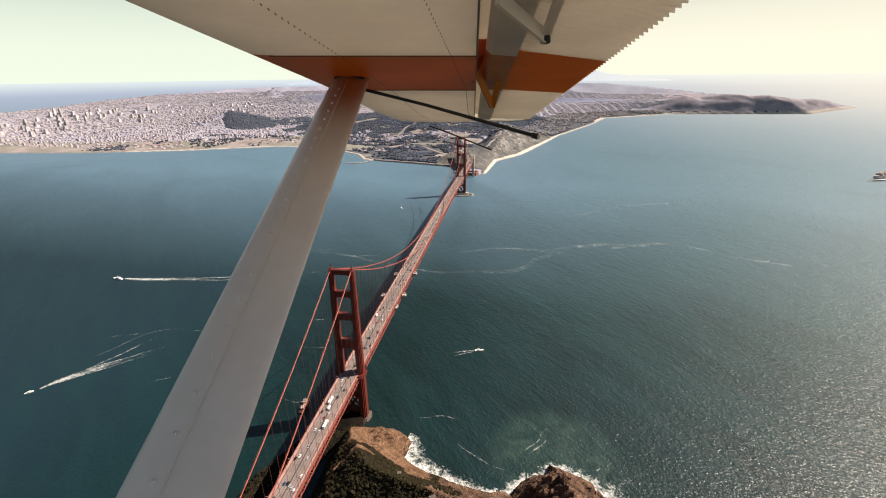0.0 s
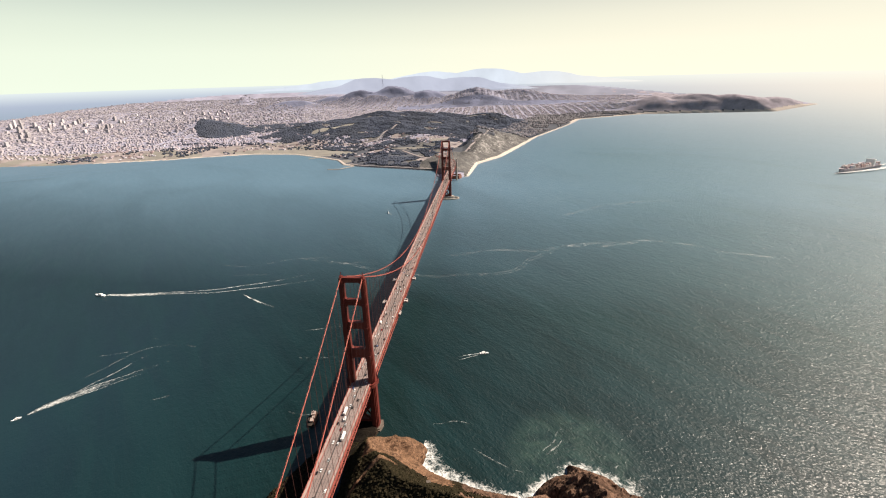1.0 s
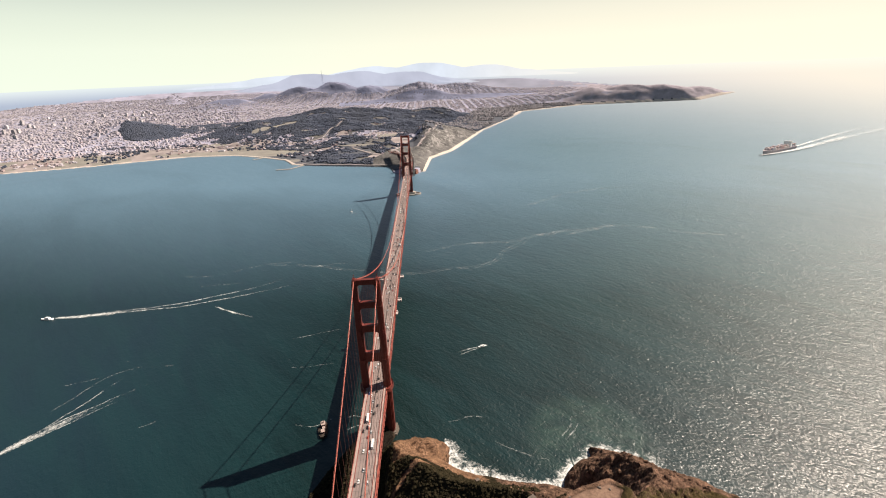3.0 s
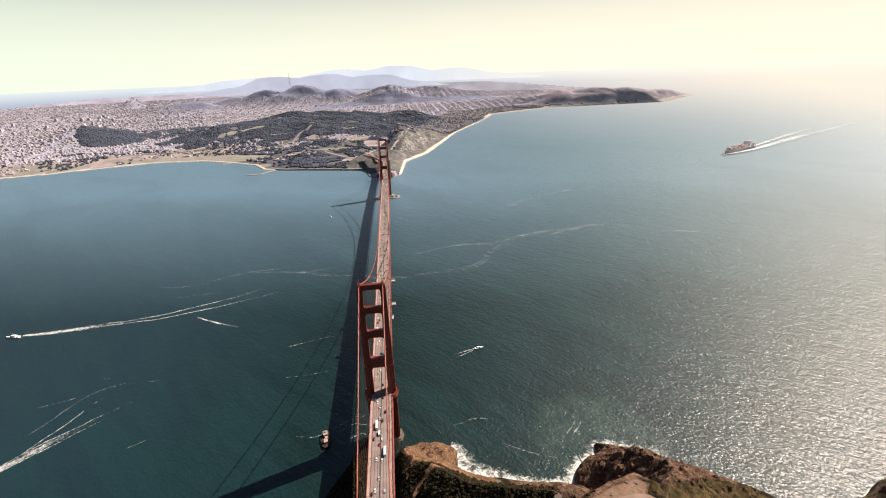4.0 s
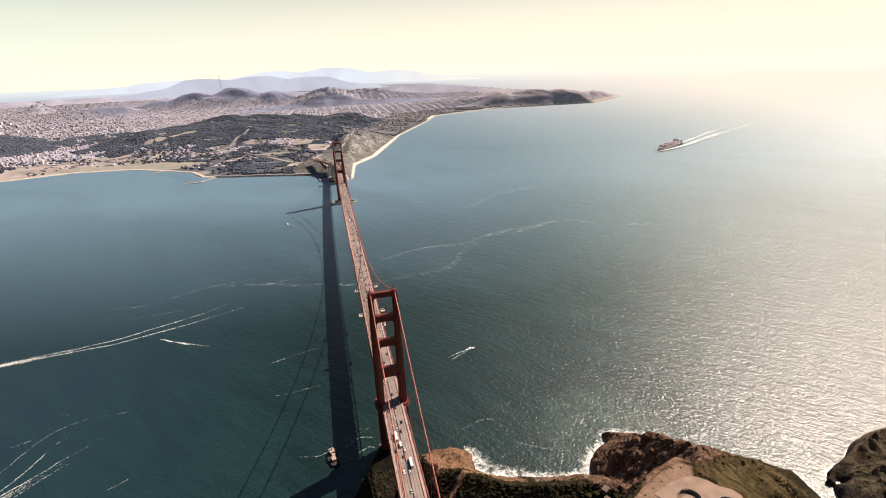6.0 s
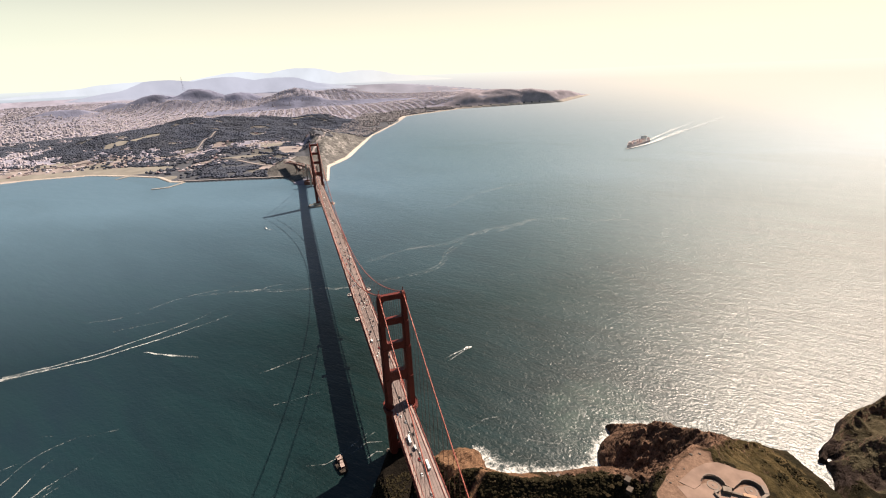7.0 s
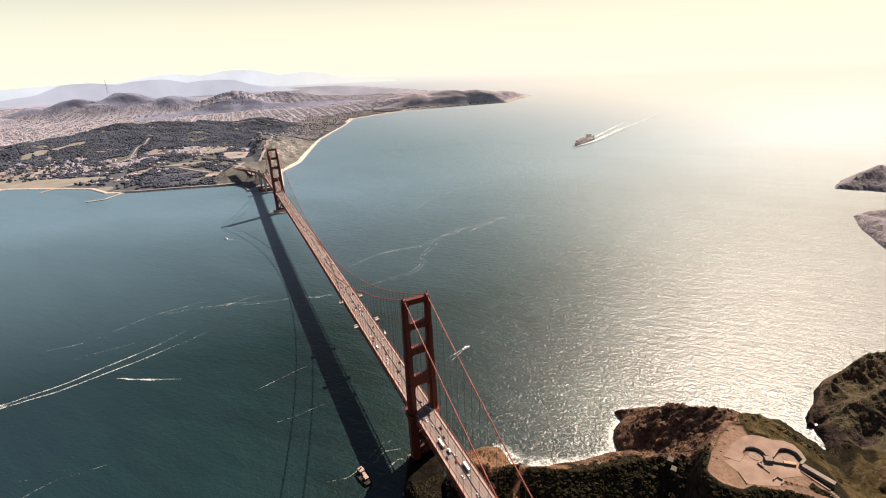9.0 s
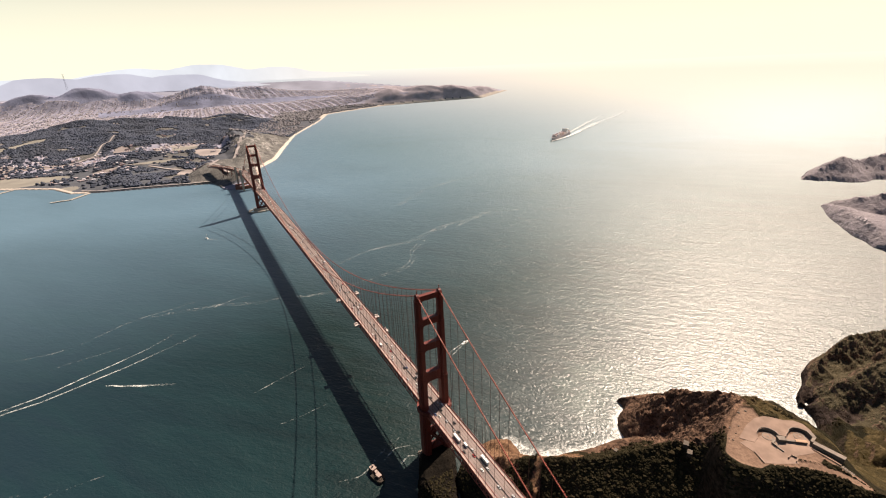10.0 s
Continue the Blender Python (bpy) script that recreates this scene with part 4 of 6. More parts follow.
    for z0, z1 in ((13, 38), (38, 64)):     # crossed bracing below the roadway
        for f in (-4.5, 4.5):
            for a, b in (((-9, z0), (9, z1)), ((9, z0), (-9, z1))):
                bm = bmesh.new()
                beam(bm, (a[0], f, a[1]), (b[0], f, b[1]), 1.8, 2.2)
                part("diagonal_brace", bm, m_steel, root)
        bm = bmesh.new()
        cbox(bm, (0, 0, z0 + 1 if z0 > 20 else 14), (19, 10, 3.0))
        part("cross_beam", bm, m_steel, root)
    bm = bmesh.new()
    cbox(bm, (0, 0, 67.5), (20, 9, 4))
    part("cross_beam", bm, m_steel, root)
    return root


tower("bridge_tower", 0.0, "tall orange steel suspension bridge tower on the rocky shore")
tower("bridge_tower", SPAN, "distant orange steel bridge tower standing in the water")

# piers
pier = thing("bridge_pier", "low concrete pier under the orange tower at the shoreline", "pier", "bridge piers")
bm = bmesh.new()
prism(bm, [(-21, -11), (21, -11), (24, 0), (21, 11), (-21, 11), (-24, 0)], 2, -8, 2.0)
prism(bm, [(-20, -9), (20, -9), (20, 9), (-20, 9)], 2, 2.0, 3.5)
part("pier_block", bm, m_battery, pier)
pier = thing("bridge_pier", "concrete pier inside an oval sea wall in open water", "pier", "bridge piers", at=pose(0, SPAN, 0))
bm = bmesh.new()
prism(bm, [(30 * math.cos(a), 13 * math.sin(a)) for a in np.linspace(0, 2 * math.pi, 28, endpoint=False)], 2, -8, 11.3)
part("pier_block", bm, m_concrete, pier)
bm = bmesh.new()
ov = np.linspace(0, 2 * math.pi, 49)
for a, b in zip(ov, ov[1:]):
    p = [(rx * math.cos(t), ry * math.sin(t)) for t, rx, ry in ((a, 50, 25), (b, 50, 25), (b, 45.5, 20.5), (a, 45.5, 20.5))]
    lo, hi = [bm.verts.new((*q, -8)) for q in p], [bm.verts.new((*q, 4.8)) for q in p]
    bm.faces.new(hi)
    bm.faces.new((lo[0], lo[1], hi[1], hi[0]))
    bm.faces.new((lo[2], lo[3], hi[3], hi[2]))
bmesh.ops.recalc_face_normals(bm, faces=bm.faces)
part("sea_wall_ring", bm, m_concrete, pier)

# main cables with their hanger ropes
for s in (-1, 1):
    root = thing("main_cable", "thick orange suspension cable with thin hanger ropes", "bridge cable", "main cables")
    ys = np.concatenate([np.linspace(-SIDE, 0, 24), np.linspace(0, SPAN, 85)[1:], np.linspace(SPAN, SPAN + SIDE, 24)[1:]])
    bm = bmesh.new()
    tube(bm, [(s * HALF, y, cable_z(y)) for y in ys], 0.56, 8)
    part("cable", bm, m_cable, root, smooth=True)
    bm = bmesh.new()
    for w in (-0.55, 0.55):
        tube(bm, [(s * HALF + w, y, cable_z(y) + 1.25) for y in ys], 0.05, 4)
    part("hand_lines", bm, m_cable, root)
    rope = bpy.data.meshes.new("hanger_rope")
    bm = bmesh.new()
    for w in (-0.32, 0.32):
        tube(bm, [(0, w, 0), (0, w, 1)], 0.095, 5)
    bm.to_mesh(rope)
    bm.free()
    rope.materials.append(m_rope)
    for y in np.concatenate([np.arange(-SIDE + 15, -8, 15.24), np.arange(15.24, SPAN - 8, 15.24), np.arange(SPAN + 15.24, SPAN + SIDE - 8, 15.24)]):
        gap = cable_z(y) - deck_z(y)
        if gap > 2:
            ob = new("hanger_rope", rope)
            ob.parent = root
            ob.matrix_basis = Matrix.Translation((s * HALF, y, deck_z(y) - 1)) @ Matrix.Diagonal((1, 1, gap + 1, 1))

# deck: roadway, walks, railings, stiffening trusses
deck = thing("bridge_deck", "pale concrete roadway on orange steel trusses with six lanes", "bridge deck")
YS = np.concatenate([np.arange(-700, -SIDE, 15), np.arange(-SIDE, 1640, 7.62), np.arange(1640, 1960, 8)])


def strip(x0, x1, lift0, lift1, thick, material, name, ys=YS, label=""):
    bm = bmesh.new()
    prev = None
    for y in ys:
        c, z = deck_x(y), deck_z(y)
        ring = [bm.verts.new((c + x, y, z + q)) for x, q in ((x0, lift0), (x1, lift1), (x1, lift1 - thick), (x0, lift0 - thick))]
        if prev:
            for i in range(4):
                bm.faces.new((prev[i], prev[(i + 1) % 4], ring[(i + 1) % 4], ring[i]))
        prev = ring
    bmesh.ops.recalc_face_normals(bm, faces=bm.faces)
    return part(name, bm, material, deck, label)


strip(-9.45, 9.45, 0, 0, 0.5, m_road, "road_slab")
for s in (-1, 1):
    strip(s * 9.9, s * 13.0, 0.25, 0.25, 0.5, m_walk, "sidewalk")
    strip(s * 9.5, s * 9.85, 0.75, 0.75, 1.3, m_sunlit_steel, "kerb_rail", label="orange steel rail between road and walk")
    strip(s * 13.05, s * 13.35, 1.35, 1.35, 1.6, m_sunlit_steel, "outer_railing", label="orange steel railing along the edge")
    strip(s * 13.3, s * 14.1, -0.2, -0.2, 1.2, m_sunlit_steel, "top_chord")
    strip(s * 13.3, s * 14.1, -7.6, -7.6, 1.0, m_sunlit_steel, "bottom_chord")
for x in (-6.2, -3.1, 3.1, 6.2):
    strip(x - 0.16, x + 0.16, 0.02, 0.02, 0.015, m_joint, "lane_joint")
strip(-0.3, 0.3, 0.8, 0.8, 0.75, m_joint, "median_barrier", label="dark movable median barrier")
strip(-10.6, 10.6, -7.2, -7.2, 0.25, m_steel, "lower_bracing")
bm = bmesh.new()
for y in np.arange(-SIDE, 1640, 15.24):
    c, z = deck_x(y), deck_z(y)
    cbox(bm, (c, y, z + 0.012), (18.8, 0.22, 0.012))
tagged(part("expansion_joints", bm, m_joint, deck), kind="stuff")
for s in (-1, 1):
    bm = bmesh.new()
    grid = np.arange(-SIDE, 1625, 7.62)
    for i, (y0, y1) in enumerate(zip(grid, grid[1:])):
        x = s * HALF
        beam(bm, (x, y0, deck_z(y0) - 8), (x, y0, deck_z(y0) - 1), 0.6)
        up = i % 2 == 0
        beam(bm, (x, y0, deck_z(y0) - (8 if up else 1)), (x, y1, deck_z(y1) - (1 if up else 8)), 0.55)
    part("truss_web", bm, m_sunlit_steel, deck)
bm = bmesh.new()
for y in np.arange(-SIDE, 1625, 7.62):
    cbox(bm, (0, y, deck_z(y) - 1.6), (27, 0.5, 1.9))
part("floor_beams", bm, m_steel, deck)

# lamp posts along both walks
lamp = thing("street_lamp", "slender orange lamp post on the bridge walk", "street lamp", "bridge lamps")
bm = bmesh.new()
tube(bm, [(0, 0, 0), (0, 0, 9.0)], [0.22, 0.13], 6)
part("pole", bm, m_steel, lamp)
bm = bmesh.new()
tube(bm, [(0, 0, 8.8), (-1.3, 0, 9.5), (-2.6, 0, 9.5)], 0.1, 5)
part("arm", bm, m_steel, lamp)
bm = bmesh.new()
cbox(bm, (-2.7, 0, 9.35), (1.0, 0.5, 0.4))
part("lantern", bm, m_concrete, lamp)
first = True
for y in np.arange(-230, 1630, 45.72):
    for s in (-1, 1):
        m = pose(s * 12.6 + deck_x(y), y + (0 if s > 0 else 22), deck_z(y) + 0.25, 0, 0, 0 if s > 0 else 180)
        if first:
            lamp.matrix_world = m
            first = False
        else:
            copy_thing(lamp, m)

# work platforms hung on the sides of the deck
def platform(x, y, l, w, h):
    root = thing("work_platform", "white sheeted maintenance platform hung beside the deck", "platform", "work platforms", at=pose(x, y, deck_z(y)))
    bm = bmesh.new()
    cbox(bm, (0, 0, -3.4), (w, l, 0.5))
    part("floor", bm, m_steel, root)
    bm = bmesh.new()
    box(bm, (-w / 2, -l / 2, -3.2), (w / 2, l / 2, -3.2 + h))
    box(bm, (-w / 2 + 0.7, l * 0.2, -3.2 + h), (w / 2 - 0.7, l * 0.5 - 0.5, -2.6 + h + 0.9))
    part("sheeting", bm, m_tarp, root)
    for yy in (-l / 2 + 0.5, l / 2 - 0.5):
        bm = bmesh.new()
        beam(bm, (-w / 2, yy, -3), (-math.copysign(w / 2 + 2, x), yy, 1.4), 0.3)
        part("hanger", bm, m_steel, root)


for x, y, l, w, h in ((18.8, 329, 8, 7, 2.4), (18.8, 233, 8, 7, 2.4), (16.5, 187, 11, 3, 2.2), (-18.5, 226, 8, 7, 2.4), (-18.5, 320, 8, 7, 2.4)):
    platform(x, y, l, w, h)


# concrete pylons, arch and approach piers at the south end
def pylon(y, w, d, top, label):
    root = thing("bridge_pylon", label, "pylon", "pylons", at=pose(deck_x(y), y, 0))
    for s in (-1, 1):
        bm = bmesh.new()
        prism(bm, [(s * 16.5 - w / 2, -d / 2), (s * 16.5 + w / 2, -d / 2), (s * 16.5 + w / 2, d / 2), (s * 16.5 - w / 2, d / 2)], 2, -4, top)
        prism(bm, [(s * 16.5 - w / 2 + 0.8, -d / 2 + 1), (s * 16.5 + w / 2 - 0.8, -d / 2 + 1), (s * 16.5 + w / 2 - 0.8, d / 2 - 1), (s * 16.5 - w / 2 + 0.8, d / 2 - 1)], 2, top, top + 5)
        part("shaft", bm, m_concrete, root)
    bm = bmesh.new()
    cbox(bm, (0, 0, 50), (27, d * 0.7, 12))
    part("cross_wall", bm, m_concrete, root)


pylon(1628, 7, 13, 84, "pale concrete pylon of the bridge above the shore fort")
pylon(1726, 7, 12, 80, "pale concrete pylon of the bridge at the foot of the bluff")
pylon(-349, 7, 13, 80, "pale concrete pylon at the headland end of the bridge")
arch = thing("bridge_arch", "orange steel arch carrying the roadway over the old fort", "bridge arch")
for s in (-1, 1):
    bm = bmesh.new()
    pts = [(s * 11, 1634 + 86 * u, 16 + 46 * 4 * u * (1 - u)) for u in np.linspace(0, 1, 15)]
    for p, q in zip(pts, pts[1:]):
        beam(bm, p, q, 1.6, 2.2)
        beam(bm, (p[0], p[1], p[2] - 5), (q[0], q[1], q[2] - 5), 1.2, 1.6)
        beam(bm, (p[0], p[1], p[2] - 5), q, 0.7)
    part("arch_rib", bm, m_steel, arch)
    for p in pts:
        bm = bmesh.new()
        beam(bm, p, (p[0] + deck_x(p[1]), p[1], deck_z(p[1]) - 7), 0.8)
        part("spandrel_post", bm, m_steel, arch)
for y in (1765, 1800, 1835, 1868):
    root = thing("viaduct_bent", "orange steel trestle under the approach road", "trestle", "approach trestles", at=pose(deck_x(y), y, 0))
    for s in (-1, 1):
        bm = bmesh.new()
        beam(bm, (s * 12, 0, 2), (s * 9, 0, deck_z(y) - 2), 1.6)
        part("post", bm, m_steel, root)
    bm = bmesh.new()
    beam(bm, (-12, 0, 10), (10, 0, 40), 0.8)
    beam(bm, (12, 0, 10), (-10, 0, 40), 0.8)
    beam(bm, (-11, 0, 44), (11, 0, 44), 1.2)
    part("bracing", bm, m_steel, root)

# brick fort under the arch
fort = thing("brick_fort", "old dark red brick fort with a walled courtyard", "fort")
bm = bmesh.new()
ring = [(-44, 1668), (-20, 1654), (26, 1654), (36, 1678), (30, 1712), (-40, 1712)]
for a, b in zip(ring, ring[1:] + ring[:1]):
    mid, d = (Vector(a) + Vector(b)) / 2, Vector(b) - Vector(a)
    inward = (Vector((-4, 1684)) - mid).normalized()
    n = Vector((-d.y, d.x)).normalized()
    n = n if n.dot(inward) > 0 else -n
    prism(bm, [a, b, tuple(Vector(b) + n * 8), tuple(Vector(a) + n * 8)], 2, 0, 14)
part("wall", bm, m_brick, fort)
bm = bmesh.new()
cbox(bm, (-4, 1684, 2.4), (48, 34, 0.6))
part("courtyard", bm, m_concrete, fort)

# ---- foam: surf, wakes, tide lines ----
def ribbon(name, pts, widths, material, label, category, lift=0.12, n=10, fade=True, wander=0.0):
    c = spline(pts, n)
    if wander:
        c = c + wander * np.stack([fbm(c[:, 0], c[:, 1], 55, 4, 3), fbm(c[:, 0], c[:, 1], 55, 4, 23)], -1)
    w = np.interp(np.linspace(0, 1, len(c)), np.linspace(0, 1, len(widths)), widths)
    d = np.gradient(c, axis=0)
    d /= np.linalg.norm(d, axis=1, keepdims=True) + 1e-9
    side = np.stack([-d[:, 1], d[:, 0]], -1)
    cols = 7
    v, thick = [], []
    for i in range(len(c)):
        for k in range(cols):
            u = 2 * k / (cols - 1) - 1
            q = c[i] + side[i] * u * w[i] / 2
            v.append((q[0], q[1], lift))
            e = 1 - u * u
            if fade:
                e *= min(1.0, 1.6 * (1 - i / (len(c) - 1)) + 0.05)
            thick.append(e)
    me = raw_mesh(name, far(v), grid_faces(len(c), cols)[:, ::-1], [material], smooth=True)
    at = me.attributes.new("thick", "FLOAT", "POINT")
    at.data.foreach_set("value", np.array(thick, np.float32))
    return tagged(new(name, me), label, category, kind="stuff")


def surf_sheet(x0, x1, y0, y1, reach, label):
    """Foam along the waterline of the headland, thickest where the rock meets the sea."""
    x, y = np.meshgrid(np.arange(x0, x1, 2.0), np.arange(y0, y1, 2.0))
    h = headland_height(x, y)
    k = np.clip(1 + h / (reach * (1 + 0.7 * fbm(x, y, 22, 3, 61))), 0, 1) * (h < 3)
    v = np.stack([x, y, np.full_like(x, 0.12)], -1).reshape(-1, 3)
    f = grid_faces(len(x), x.shape[1])
    ok = (k.ravel()[f].max(1) > 0.02)
    me = raw_mesh("surf", v, f[ok], [m_surf], smooth=True)
    me.attributes.new("thick", "FLOAT", "POINT").data.foreach_set("value", k.ravel().astype(np.float32))
    tagged(new("surf", me), label, "surf", kind="stuff")


surf_sheet(84, 240, -130, -20, 25, "white breaking surf along the cove beach")
surf_sheet(240, 372, -130, -20, 28, "white surf bursting on the rock point")
surf_sheet(440, 540, -215, -140, 12, "thin white surf at the foot of the cliffs")
ribbon("surf", [(106, 2046), (140, 2130), (215, 2240), (300, 2460), (420, 2820), (535, 3185), (930, 4030)], [9, 12, 11, 10, 9, 9, 8], m_surf, "pale surf along the ocean beach", "surf", fade=False)
for q in ([(150, -30), (172, -46), (196, -62), (216, -70)], [(240, -30), (256, -12), (262, 4), (270, 12)], [(246, -34), (258, -22), (268, -8)],
          [(90, 10), (120, 16), (150, 12)]):
    ribbon("foam_streak", q, [1.6, 4.6, 3.6, 1.2], m_line_foam, "thin drifting streak of sea foam", "foam", n=16, fade=False, wander=7)
TIDE = [
    ([(-330, 612), (-240, 602), (-81, 548), (11, 520), (110, 530), (204, 551), (250, 592), (276, 646), (330, 700)], 5),
    ([(60, 660), (154, 692), (230, 702), (290, 704), (356, 733), (440, 752), (561, 780), (640, 822)], 6),
    ([(464, 722), (600, 787), (703, 768), (794, 705), (870, 680), (940, 640)], 9),
    ([(319, 690), (370, 740), (524, 781)], 5),
    ([(420, 1050), (560, 1160), (700, 1220), (860, 1240)], 9),
]
for pts, w in TIDE:
    for k in range(2):
        ribbon("foam_line", [(x + 5 * k, y - 7 * k) for x, y in pts], [w * 0.5, w * 1.1, w * 0.7, w * 1.2, w * 0.5], m_line_foam, "broken white tide line of foam on the water", "foam", n=16, fade=False, wander=9 + 7 * k)
STREAKS = [[(-542, 571), (-465, 565), (-365, 613), (-245, 636)], [(-481, 494), (-455, 505), (-378, 513)], [(-184, 250), (-148, 259), (-101, 272)], [(-477, 207), (-457, 200)], [(-409, 181), (-370, 183)],
           [(-161, 157), (-134, 156), (-95, 164)], [(-124, 18), (-93, 16), (-37, 50)], [(-529, 142), (-480, 157)], [(-348, 33), (-324, 49)], [(-66, 18), (-44, 32), (-24, 28)], [(-56, 2), (-36, 14), (-26, 12)], [(-48, 38), (-30, 46)], [(-221, 583), (-117, 614)], [(-500, 82), (-482, 131), (-459, 166), (-415, 186)]]
for pts in STREAKS:
    ribbon("foam_streak", pts, [1.5, 4.0, 2.6, 3.4, 1.2], m_line_foam, "thin drifting streak of sea foam", "foam", n=14, fade=False, wander=6)

# boats
def boat(x, y, heading, length, label, kind="launch"):
    root = thing("motor_boat" if kind == "launch" else kind, label, "boat", "boats", at=pose(x, y, 0, 0, 0, heading))
    l, w = length, length * 0.28
    bm = bmesh.new()
    rings = []
    for u, f, up in ((-0.5, 0.85, 0.0), (-0.2, 1.0, 0.0), (0.15, 0.95, 0.1), (0.38, 0.55, 0.35), (0.5, 0.04, 0.6)):
        rings.append([bm.verts.new((sx * w / 2 * f * k, u * l, z + up * l * 0.06)) for sx, k, z in ((-1, 0.7, -0.4), (-1, 1.0, l * 0.10), (1, 1.0, l * 0.10), (1, 0.7, -0.4))])
    for a, b in zip(rings, rings[1:]):
        for i in range(4):
            bm.faces.new((a[i], a[(i + 1) % 4], b[(i + 1) % 4], b[i]))
    bm.faces.new(rings[0][::-1])
    bm.faces.new(rings[-1])
    part("hull", bm, m_hull, root)
    bm = bmesh.new()
    prism(bm, [(-0.28 * l, l * 0.09), (0.18 * l, l * 0.09), (0.08 * l, l * 0.21), (-0.24 * l, l * 0.21)], 0, -w * 0.34, w * 0.34)
    part("cabin", bm, m_hull, root)
    bm = bmesh.new()
    prism(bm, [(-0.22 * l, l * 0.13), (0.15 * l, l * 0.13), (0.11 * l, l * 0.18), (-0.22 * l, l * 0.18)], 0, -w * 0.36, w * 0.36)
    part("windows", bm, m_glass, root)
    bm = bmesh.new()
    tube(bm, [(0, -0.08 * l, l * 0.2), (0, -0.10 * l, l * (0.9 if kind == "sailing_yacht" else 0.38))], 0.01 * l, 6)
    part("mast", bm, m_hull, root)
    if kind == "sailing_yacht":
        bm = bmesh.new()
        prism(bm, [(-0.42 * l, 0.26 * l), (-0.11 * l, 0.26 * l), (-0.105 * l, 1.1 * l)], 0, -0.06, 0.06)
        part("sail", bm, m_hull, root)


boat(-728, 377, 84, 26, "white passenger ferry speeding ahead of a foaming wake", "ferry")
boat(-520, -22, 140, 12, "small white motor boat cutting a wide wake")
boat(161, 188, -78, 16, "white motor yacht with a slim mast under way", "motor_yacht")
boat(-195, 1072, 30, 14, "small white sailing yacht on open water", "sailing_yacht")
WAKES = [
    ([(-716, 378), (-660, 384), (-590, 393), (-530, 401), (-463, 414)], [9, 22, 24, 20, 14]),
    ([(-600, 388), (-463, 408), (-359, 440), (-246, 488), (-180, 530)], [4, 5, 5, 5, 3]),
    ([(-600, 396), (-480, 420), (-359, 471), (-292, 515), (-232, 545)], [4, 5, 5, 5, 3]),
    ([(-514, -14), (-504, 4), (-486, 28), (-460, 58), (-430, 92), (-395, 130)], [6, 18, 22, 20, 16, 8]),
    ([(-508, 4), (-474, 54), (-436, 91), (-395, 130), (-337, 176)], [3, 4, 4.5, 4, 2]),
    ([(-505, -2), (-464, 42), (-424, 84), (-384, 122)], [3, 3.5, 3.5, 2]),
    ([(-490, 30), (-466, 84), (-448, 137), (-405, 181)], [2, 3, 3, 1.5]),
    ([(-390, 397), (-350, 374), (-308, 348), (-270, 326)], [3, 7, 8, 4]),
    ([(154, 188), (136, 183), (116, 175), (96, 167)], [2.2, 3.2, 2.6, 1.2]),
    ([(154, 185), (138, 177), (118, 166), (98, 155)], [1.4, 2.2, 1.8, 1]),
    ([(-190, 1064), (-176, 1050), (-160, 1040)], [2, 3, 1]),
    ([(1700, 1690), (1850, 1745), (2030, 1830), (2300, 1990), (2700, 2200), (3300, 2520)], [10, 26, 40, 55, 60, 40]),
    ([(1980, 1850), (2150, 1960), (2450, 2150), (2900, 2420)], [10, 26, 40, 30]),
]
for pts, w in WAKES:
    ribbon("wake", pts, w, m_shipwake if pts[0][0] > 1000 else m_wake, "churned white wake trailing behind a boat", "wake", lift=7.0 if pts[0][0] > 1000 else 0.12, wander=0 if pts[0][0] > 0 else 7)

# container ship
ship = thing("container_ship", "large dark-hulled container ship stacked with mixed containers", "ship", at=pose(1868, 1790, 0, 0, 0, 118))
L, B = 290.0, 38.0
bm = bmesh.new()
rings = []
for u, f in ((-0.5, 0.8), (-0.46, 1.0), (0.32, 1.0), (0.44, 0.6), (0.5, 0.05)):
    rings.append([bm.verts.new((sx * B / 2 * f * k, u * L + (z > 5) * (u > 0.4) * 8, z)) for sx, k, z in ((-1, 0.85, -3), (-1, 1, 17 if u < 0.4 else 22), (1, 1, 17 if u < 0.4 else 22), (1, 0.85, -3))])
for a, b in zip(rings, rings[1:]):
    for i in range(4):
        bm.faces.new((a[i], a[(i + 1) % 4], b[(i + 1) % 4], b[i]))
bm.faces.new(rings[0][::-1])
bm.faces.new(rings[-1])
part("hull", bm, m_darkhull, ship)
bm = bmesh.new()
for i, u in enumerate(np.arange(-0.42, 0.40, 0.056)):
    if 0.22 > abs(u + 0.27) * 4:
        continue
    for x in np.arange(-15, 16, 5.0):
        h = 17 + 2.6 * rng.integers(2, 7)
        box(bm, (x - 2.3, u * L, 17), (x + 2.3, u * L + 13, h))
tagged(part("container_stacks", bm, m_containers, ship), kind="stuff")
bm = bmesh.new()
cbox(bm, (0, -0.27 * L, 30), (34, 12, 26))
cbox(bm, (0, -0.27 * L, 44), (40, 7, 3))
part("deckhouse", bm, m_hull, ship)
bm = bmesh.new()
cbox(bm, (0, -0.335 * L, 36), (9, 8, 18))
part("funnel", bm, m_darkhull, ship)
bm = bmesh.new()
tube(bm, [(0, 0.43 * L, 20), (0, 0.43 * L, 42)], 0.8, 6)
part("foremast", bm, m_hull, ship)

